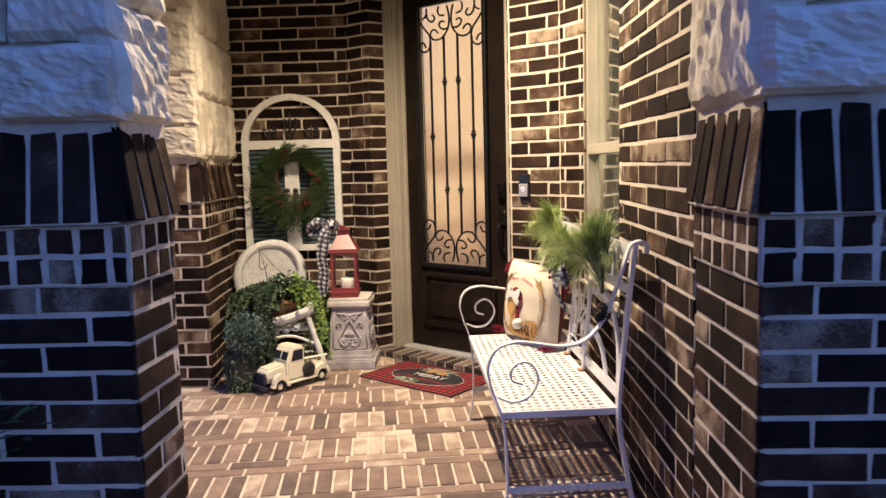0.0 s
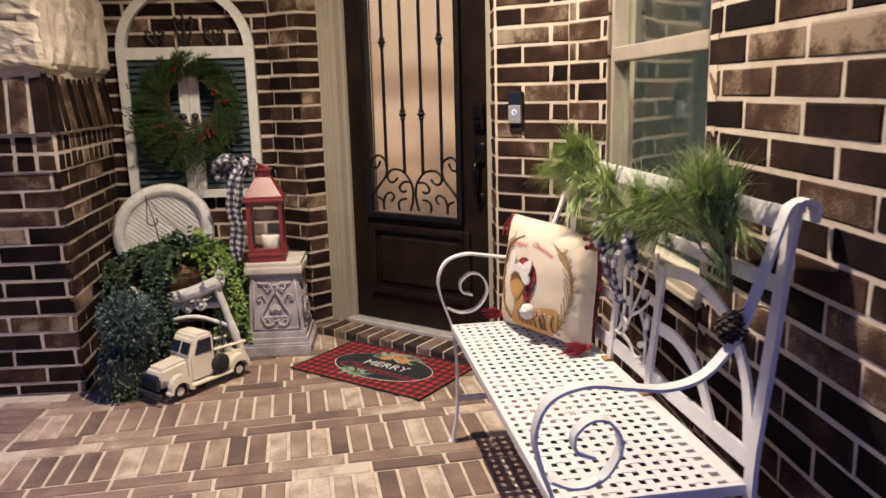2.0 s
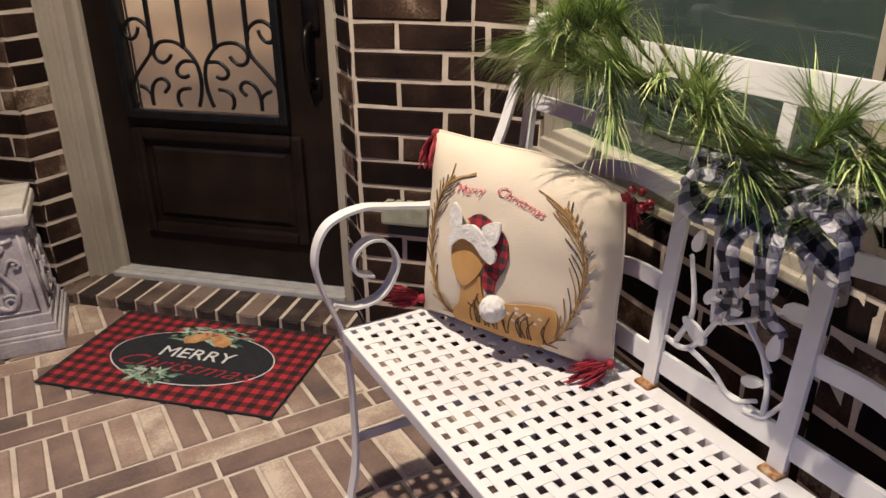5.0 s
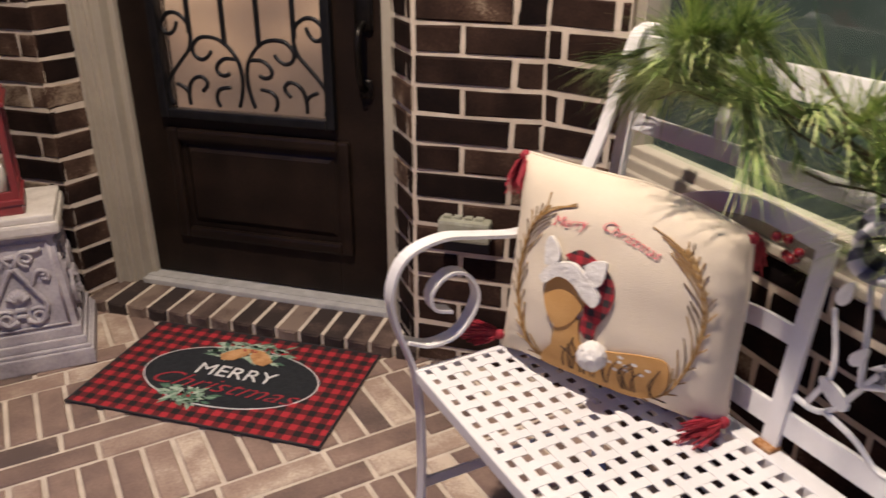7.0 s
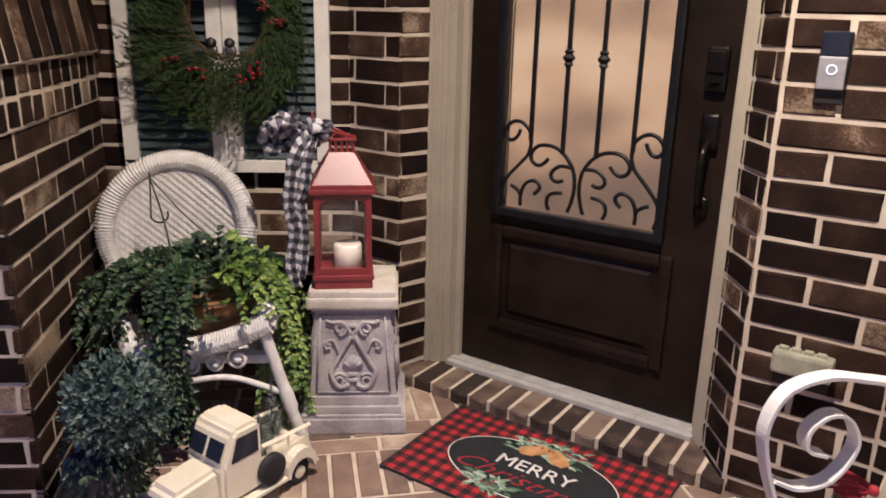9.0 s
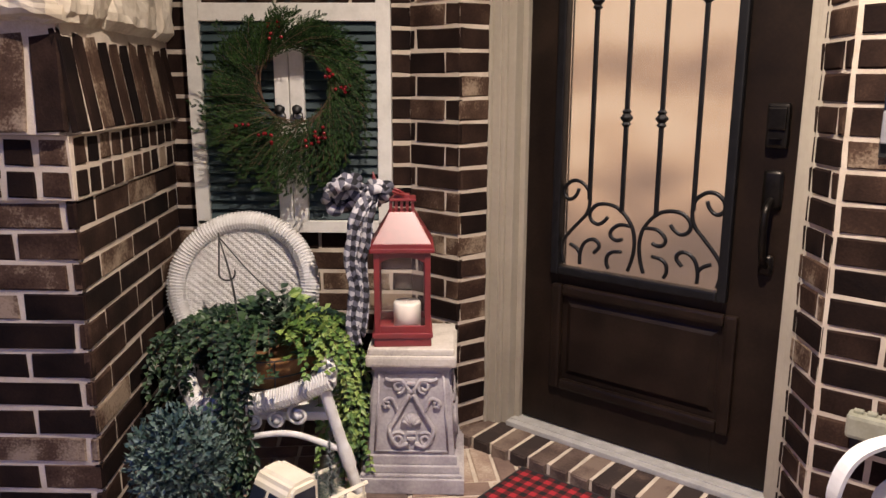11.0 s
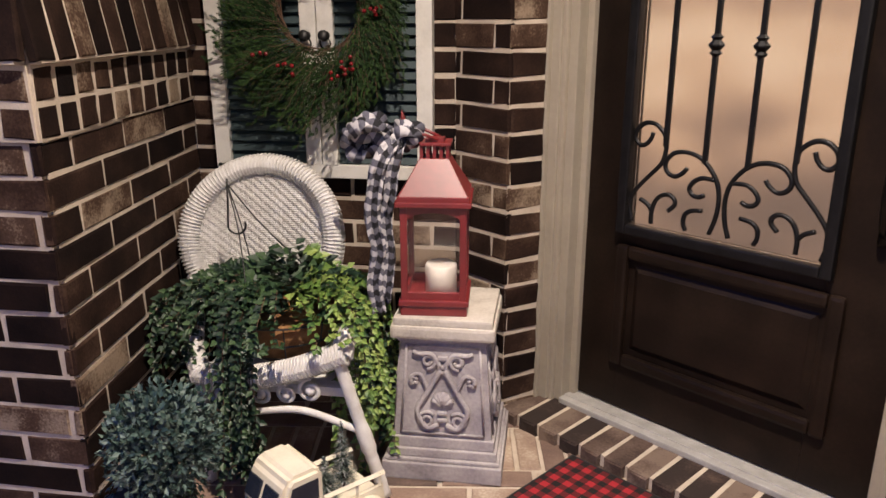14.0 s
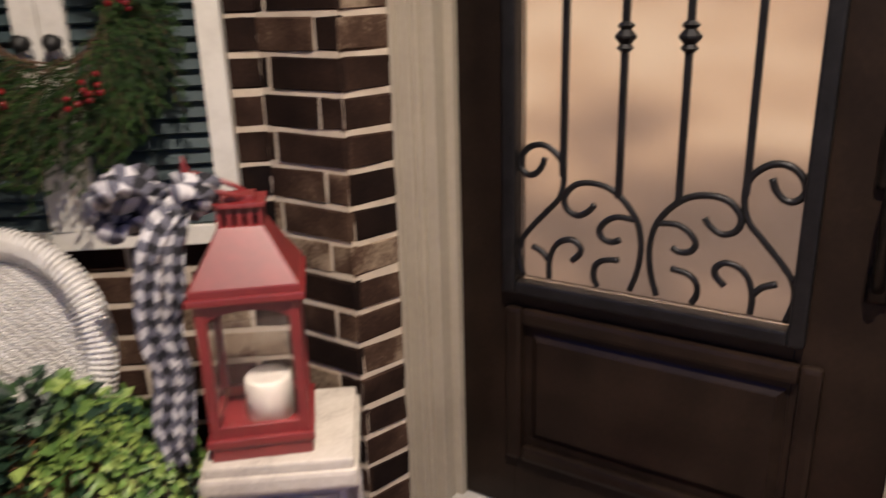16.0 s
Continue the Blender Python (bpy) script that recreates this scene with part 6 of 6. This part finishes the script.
# ---------------------------------------------------------------- door bell and outlet on the brick
bell = thing("door_bell", door_m @ pose(1.148, -FACE - 0.001, 1.108), "black and silver video door bell with a lit ring", "door bell")
bm = bmesh.new()
box(bm, (0, -0.006, 0.083), (0.066, 0.012, 0.166), bevel=0.003)
part("back_plate", bm, M_BLKW, bell)
bm = bmesh.new()
box(bm, (0, -0.017, 0.072), (0.060, 0.020, 0.075), bevel=0.004)
part("silver_body", bm, material("satin_silver", [(0.34, 0.34, 0.37), (0.44, 0.44, 0.47)], scale=20, rough=0.4, bump=0.02, metallic=0.4), bell)
bm = bmesh.new()
box(bm, (0, -0.016, 0.137), (0.060, 0.018, 0.055), bevel=0.004)
part("camera_head", bm, M_DARKGLASS, bell)
M_RING = bpy.data.materials.new("ring_light")
M_RING.use_nodes = True
M_RING.node_tree.nodes["Principled BSDF"].inputs["Emission Color"].default_value = (0.35, 0.5, 1.0, 1)
M_RING.node_tree.nodes["Principled BSDF"].inputs["Emission Strength"].default_value = 0.9
bm = bmesh.new()
sweep(bm, [(0.0105 * math.cos(2 * math.pi * k / 24), -0.028, 0.080 + 0.0105 * math.sin(2 * math.pi * k / 24)) for k in range(24)], 0.0016, 6, closed=True)
part("light_ring", bm, M_RING, bell)
outlet = thing("outlet_cover", door_m @ pose(1.196, -FACE - 0.001, 0.40), "weathered clear outlet cover on the brick wall", "outlet")
M_PLAST = material("yellowed_plastic", [(0.22, 0.22, 0.16), (0.34, 0.34, 0.27)], scale=25, rough=0.4, bump=0.2)
# black backing plate, run on below the cover in place of its shadow
bm = bmesh.new()
box(bm, (0, -0.008, 0.03), (0.13, 0.016, 0.10), bevel=0.003)
part("base_plate", bm, M_BLACK, outlet)
bm = bmesh.new()
box(bm, (0, -0.034, 0.055), (0.145, 0.05, 0.062), bevel=0.010)
part("bubble_cover", bm, M_PLAST, outlet)
bm = bmesh.new()
for x in (-0.05, -0.02, 0.01, 0.04):
    box(bm, (x, -0.03, 0.089), (0.022, 0.02, 0.008), bevel=0.002)
part("hinge", bm, M_PLAST, outlet)

# ---------------------------------------------------------------- shrub beside the entrance, outside
shrub = thing("shrub", pose(-0.93, 1.74, -0.16), "dark strap-leaved shrub beside the brick pier", "shrub")
vs, fs = [], []
for k in range(60):
    a = r.uniform(0, 2 * math.pi)
    p = Vector((0, 0, r.uniform(0.3, 0.95))) + Vector((math.cos(a), math.sin(a), 0)) * 0.05
    for q in range(6):
        leaf(vs, fs, p + Vector((math.cos(a), math.sin(a), 0.5)) * 0.034 * q + Vector((0, 0, -0.008 * q * q + 0.1 * r.random())), (math.cos(a + (-1) ** q), math.sin(a + (-1) ** q), 0.2), (0, 0, 1), 0.10, 0.02)
cloud("fronds", fs, vs, M_LEAF, shrub)
bm = bmesh.new()
sweep(bm, [(0, 0, 0), (0.01, 0, 0.95)], [0.02, 0.008], 8)
part("stem", bm, M_TWIG, shrub)

# recessed ceiling lamp
lamp = thing("ceiling_lamp", pose(-0.10, 3.74, CEILING - 0.05), "round recessed porch ceiling lamp", "lamp")
bm = bmesh.new()
sweep(bm, [(0.085 * math.cos(2 * math.pi * k / 32), 0.085 * math.sin(2 * math.pi * k / 32), 0.03) for k in range(32)], 0.018, 8, closed=True)
part("trim_ring", bm, M_TRIM, lamp, smooth=True)

# ---------------------------------------------------------------- bricks, pavers and stones, laid last
rng = random.Random(7)


def brick_mesh(name, l, d, h, mat, bev=0.0045, jitter=0.0022):
    """A brick with worn arrises, its face looking along -y."""
    bm = bmesh.new()
    r = bmesh.ops.create_cube(bm, size=1.0)
    bmesh.ops.scale(bm, vec=(l, d, h), verts=r["verts"])
    front = [e for e in bm.edges if all(v.co.y < 0 for v in e.verts)]
    bmesh.ops.bevel(bm, geom=front, offset=bev, segments=1, affect="EDGES")
    for v in bm.verts:
        v.co += Vector((rng.uniform(-jitter, jitter), rng.uniform(-jitter, jitter), rng.uniform(-jitter, jitter)))
    me = bpy.data.meshes.new(name)
    bm.to_mesh(me)
    bm.free()
    me.materials.append(mat)
    return me


MESHES = {}
LEAN_BACK = radians(-8.5)                        # slope of the soldier courses on the piers


def piece(name, mat, parent, m, l, h, d=0.02):
    key = (name, round(l / 0.012), round(h / 0.012), rng.randrange(3))
    if key not in MESHES:
        MESHES[key] = brick_mesh(name, round(l / 0.012) * 0.012, d, h, mat)
    ob = bpy.data.objects.new(name, MESHES[key])
    scene.collection.objects.link(ob)
    ob.parent = parent
    ob.matrix_basis = m
    return ob


def lay(parent, p, q, z0, z1, soldiers=None, shift=0.0, phase=BAND):
    """Running bond on the face from p to q. soldiers: foot of a course of upright bricks, with two courses of cut bricks below."""
    a, b = Vector(p), Vector(q)
    t = (b - a).normalized()
    length = (b - a).length
    nrm = Vector((t.y, -t.x))
    rot = Matrix(((t.x, -nrm.x, 0, 0), (t.y, -nrm.y, 0, 0), (0, 0, 1, 0), (0, 0, 0, 1)))
    joint = COURSE - BRICK_H

    def put(x0, x1, za, zb, proud=0.0, lean=0.0, splay=0.0):
        if x1 - x0 < 0.012:
            return
        c = a + t * ((x0 + x1) / 2) + nrm * (proud - 0.008 + rng.uniform(-0.001, 0.001))
        m = Matrix.Translation((c.x, c.y, (za + zb) / 2)) @ rot @ Matrix.Rotation(rng.uniform(-0.004, 0.004) + splay, 4, "Y") @ Matrix.Rotation(lean, 4, "X")
        piece("brick", M_BRICK, parent, m, x1 - x0, zb - za)

    if soldiers is not None:                       # mortar behind the corbelled courses
        for n_, zb0, zb1, pr in (("mortar_bed", soldiers - 2 * COURSE, soldiers, 0.0075), ("mortar_bed", soldiers, soldiers + 0.258, 0.0165)):
            bm = bmesh.new()
            tilt = Matrix.Rotation(LEAN_BACK, 3, "X") if zb0 == soldiers else None
            wide = -0.016 if tilt else pr - 0.004
            box(bm, (length / 2, (0.0088 if tilt else -pr / 2 + 0.01), (zb0 + zb1) / 2), (length + wide, pr + 0.02, zb1 - zb0), rot=tilt)
            part(n_, bm, M_MORTAR, parent).matrix_basis = Matrix.Translation((a.x, a.y, 0)) @ rot
    k0 = math.floor((z0 - phase) / COURSE)
    z = phase + k0 * COURSE
    k = k0
    while z < z1 - 0.02:
        za, zb = max(z0 + 0.002, z + joint / 2), min(z1, z + COURSE - joint / 2)
        if soldiers is not None and z > soldiers - 2 * COURSE - 0.01 and z < soldiers + 0.245:
            if z > soldiers - 0.01:
                count = max(2, round((length + 0.022) / 0.086))      # set sloping, foot outward, the end ones splayed
                step_x = (length + 0.022) / count
                for n_ in range(count):
                    x = -0.006 + n_ * step_x
                    put(x, x + step_x - 0.011, soldiers + 0.006, soldiers + 0.25, 0.014, LEAN_BACK, radians(4) * ((n_ == 0) - (n_ == count - 1)))
                z = soldiers + 0.262
                k += 3
                continue
            x = 0.0
            while x < length - 0.02:
                put(x + 0.001, min(length, x + 0.074), za, zb, 0.009)
                x += 0.086
        elif zb - za > 0.015:
            x = -BRICK_L * (0.5 if k % 2 else 0.0) - shift
            while x < length:
                put(max(0, x), min(length, x + BRICK_L - joint), za, zb)
                x += BRICK_L
        z += COURSE
        k += 1


STONES = []
for sx, sz in ((0.42, 0.42), (0.30, 0.22), (0.46, 0.20), (0.24, 0.30)):
    bm = bmesh.new()
    bmesh.ops.create_cube(bm, size=1.0)
    bmesh.ops.subdivide_edges(bm, edges=bm.edges, cuts=15, use_grid_fill=True)
    bmesh.ops.scale(bm, vec=(sx, 0.10, sz), verts=bm.verts)
    for v in bm.verts:
        if v.co.y < 0.0:
            e = min(sx / 2 - abs(v.co.x), sz / 2 - abs(v.co.z))
            q = v.co * 9 + Vector((sx * 40, 3, sz * 30))
            v.co.y += -0.026 * min(1, e / 0.016) - 0.016 * noise.noise(q) - 0.012 * noise.noise(q * 2.7) - 0.008 * noise.noise(q * 6) + 0.014
            v.co.x += 0.006 * noise.noise(q * 1.7)
            v.co.z += 0.006 * noise.noise(q * 1.9)
    me = bpy.data.meshes.new("stone")
    bm.to_mesh(me)
    bm.free()
    me.materials.append(M_STONE)
    STONES.append((me, sx, sz))


def stones(parent, p, q, z0, z1, seed):
    """Rough blocks in uneven courses on the face from p to q."""
    r = random.Random(seed)
    a, b = Vector(p), Vector(q)
    t = (b - a).normalized()
    nrm = Vector((t.y, -t.x))
    rot = Matrix(((t.x, -nrm.x, 0, 0), (t.y, -nrm.y, 0, 0), (0, 0, 1, 0), (0, 0, 0, 1)))
    z = z0
    while z < z1:
        h = r.choice((0.20, 0.30, 0.38))
        h = min(h, z1 - z)
        x, length = 0.0, (b - a).length
        while x < length - 0.01:
            l = min(r.uniform(0.24, 0.48), length - x)
            if length - x - l < 0.14:
                l = length - x
            me, sx, sz = r.choice(STONES)
            c = a + t * (x + l / 2) + nrm * (-0.028)
            ob = bpy.data.objects.new("stone", me)
            scene.collection.objects.link(ob)
            ob.parent = parent
            ob.matrix_basis = Matrix.Translation((c.x, c.y, z + h / 2)) @ rot @ Matrix.Diagonal(((l - 0.010) / sx, 1, (h - 0.010) / sz, 1))
            x += l
        z += h


lay(w_back, SIDE, A, 0, CEILING, phase=BAND)
lay(w_dl, A, B, 0, CEILING, shift=0.1)
lay(w_rl, B, diag(-0.093, 0.075), 0, CEILING, shift=0.12)
lay(w_rr, diag(0.93, 0.075), C, 0, CEILING, shift=0.12)
lay(w_dr, diag(1.048, FACE), D, 0, CEILING, shift=0.0)
lay(w_cn, D, W0, 0, CEILING, shift=0.08)
lay(w_wl, W0, W1, 0, 0.66)
lay(w_r, W1, (NEAR_R - 0.005, NEAR_Y1), 0, CEILING, shift=0.05, phase=BAND + 0.02)
lay(w_wh, W0, W1, 2.35, CEILING)
lay(w_wr, (W1[0] + 0.10, W1[1]), W1, 0.5, 2.4)
lay(w_pier_f, (PIER[0] - 0.42, PIER[1]), PIER, 0, BAND + 0.26, soldiers=BAND)
lay(w_pier_s, PIER, SIDE, 0, BAND + 0.26, soldiers=BAND)
stones(w_pier_f, (PIER[0] - 0.42, PIER[1]), (PIER[0] + 0.02, PIER[1]), BAND + 0.262, CEILING, 3)
stones(w_pier_s, (PIER[0], PIER[1] - 0.02), SIDE, BAND + 0.262, CEILING, 5)
lay(w_nl_f, (NEAR_L - 0.9, NEAR_Y0), (NEAR_L, NEAR_Y0), -0.15, NEAR_BAND + 0.26, soldiers=NEAR_BAND, phase=NEAR_BAND)
lay(w_nl_s, (NEAR_L, NEAR_Y0), (NEAR_L, NEAR_Y1), 0, NEAR_BAND + 0.26, soldiers=NEAR_BAND, phase=NEAR_BAND)
lay(w_nr_f, (NEAR_R, NEAR_YR), (NEAR_R + 0.9, NEAR_YR), -0.15, NEAR_BAND + 0.26, soldiers=NEAR_BAND, phase=NEAR_BAND)
lay(w_nr_s, (NEAR_R, NEAR_Y1), (NEAR_R, NEAR_YR), 0, NEAR_BAND + 0.26, soldiers=NEAR_BAND, phase=NEAR_BAND)
stones(w_nl_f, (NEAR_L - 0.9, NEAR_Y0), (NEAR_L + 0.02, NEAR_Y0), NEAR_BAND + 0.262, 2.5, 8)
stones(w_nl_s, (NEAR_L, NEAR_Y0 - 0.02), (NEAR_L, NEAR_Y1), NEAR_BAND + 0.262, 2.5, 11)
stones(w_nr_f, (NEAR_R - 0.02, NEAR_YR), (NEAR_R + 0.9, NEAR_YR), NEAR_BAND + 0.262, 2.5, 14)
stones(w_nr_s, (NEAR_R, NEAR_Y1), (NEAR_R, NEAR_YR - 0.02), NEAR_BAND + 0.262, 2.5, 17)

# step below the door: bricks on edge, heads outward
M_STEP = material("step_brick", [(0.035, 0.025, 0.022), (0.075, 0.050, 0.041), (0.12, 0.083, 0.066), (0.19, 0.14, 0.11)], scale=9, rough=0.85, bump=0.6, fine=150, per_object=0.5, spec=0.25)
for k in range(15):
    x = -0.128 + k * 0.079
    m = Matrix.Translation((x + 0.036, -0.142, 0.0075)) @ Matrix.Rotation(rng.uniform(-0.02, 0.02), 4, "Z")
    me = MESHES.setdefault("rowlock", brick_mesh("brick", 0.064, 0.205, 0.062, M_STEP, bev=0.005))
    ob = bpy.data.objects.new("brick", me)
    scene.collection.objects.link(ob)
    ob.parent, ob.matrix_basis = step, m

# floor: a row of soldiers, then two rows of stretchers
FLOOR_TURN = radians(7.1)
FL = Matrix.Translation((0, 4.235, 0)) @ Matrix.Rotation(FLOOR_TURN, 4, "Z")
PAVER_ROT = Matrix.Rotation(radians(-90), 4, "X")


def paver(x0, x1, y0, y1):
    c = FL @ Vector(((x0 + x1) / 2, (y0 + y1) / 2, 0))
    if not (-1.75 < c.x < 2.2 and 0.95 < c.y < 5.6):
        return
    if c.x > 1.10 or (c.y > 2.0 and c.y < 2.2 and not NEAR_L < c.x < NEAR_R) or c.x < -1.34:
        return
    if (Vector((c.x, c.y)) - O).dot(V) < 0.10 or c.y > BACK + 0.05:
        return
    l, w = x1 - x0, y1 - y0
    key = ("paver", round(l, 3), round(w, 3), rng.randrange(3))
    if key not in MESHES:
        bm = bmesh.new()
        r = bmesh.ops.create_cube(bm, size=1.0)
        bmesh.ops.scale(bm, vec=(l, w, 0.03), verts=r["verts"])
        bmesh.ops.bevel(bm, geom=[e for e in bm.edges if all(v.co.z > 0 for v in e.verts)], offset=0.004, segments=1, affect="EDGES")
        for v in bm.verts:
            v.co += Vector((rng.uniform(-0.0015, 0.0015), rng.uniform(-0.0015, 0.0015), rng.uniform(-0.0006, 0.0006)))
        me = bpy.data.meshes.new("paver")
        bm.to_mesh(me)
        bm.free()
        me.materials.append(M_PAVER)
        MESHES[key] = me
    ob = bpy.data.objects.new("paver", MESHES[key])
    scene.collection.objects.link(ob)
    ob.parent = floor
    ob.matrix_basis = Matrix.Translation((c.x, c.y, -0.015 + rng.uniform(-0.001, 0.001))) @ Matrix.Rotation(FLOOR_TURN + rng.uniform(-0.008, 0.008), 4, "Z")


PERIOD = 0.397
for row in range(-9, 4):
    y = row * PERIOD + 0.043
    x = -1.482 + rng.uniform(-0.02, 0.0)
    while x < 1.3:                                # soldiers
        paver(x, x + 0.0625, y + 0.006, y + 0.230)
        x += 0.0752
    for j in range(2):                            # stretchers
        x = (-1.534 if j else -1.615) - 0.04 * (row % 3)
        while x < 1.3:
            paver(x, x + 0.255, y - 0.0805 * (j + 1) + 0.006, y - 0.0805 * j - 0.006)
            x += 0.268
# rowlock edging along the open side
for k in range(46):
    y = 1.0 + k * 0.079
    if y > 4.5:
        break
    key = "edging"
    if key not in MESHES:
        bm = bmesh.new()
        r = bmesh.ops.create_cube(bm, size=1.0)
        bmesh.ops.scale(bm, vec=(0.205, 0.068, 0.03), verts=r["verts"])
        bmesh.ops.bevel(bm, geom=[e for e in bm.edges if all(v.co.z > 0 for v in e.verts)], offset=0.004, segments=1, affect="EDGES")
        me = bpy.data.meshes.new("paver")
        bm.to_mesh(me)
        bm.free()
        me.materials.append(M_PAVER)
        MESHES[key] = me
    ob = bpy.data.objects.new("paver", MESHES[key])
    scene.collection.objects.link(ob)
    ob.parent = floor
    ob.matrix_basis = Matrix.Translation((-1.46, y, -0.014))
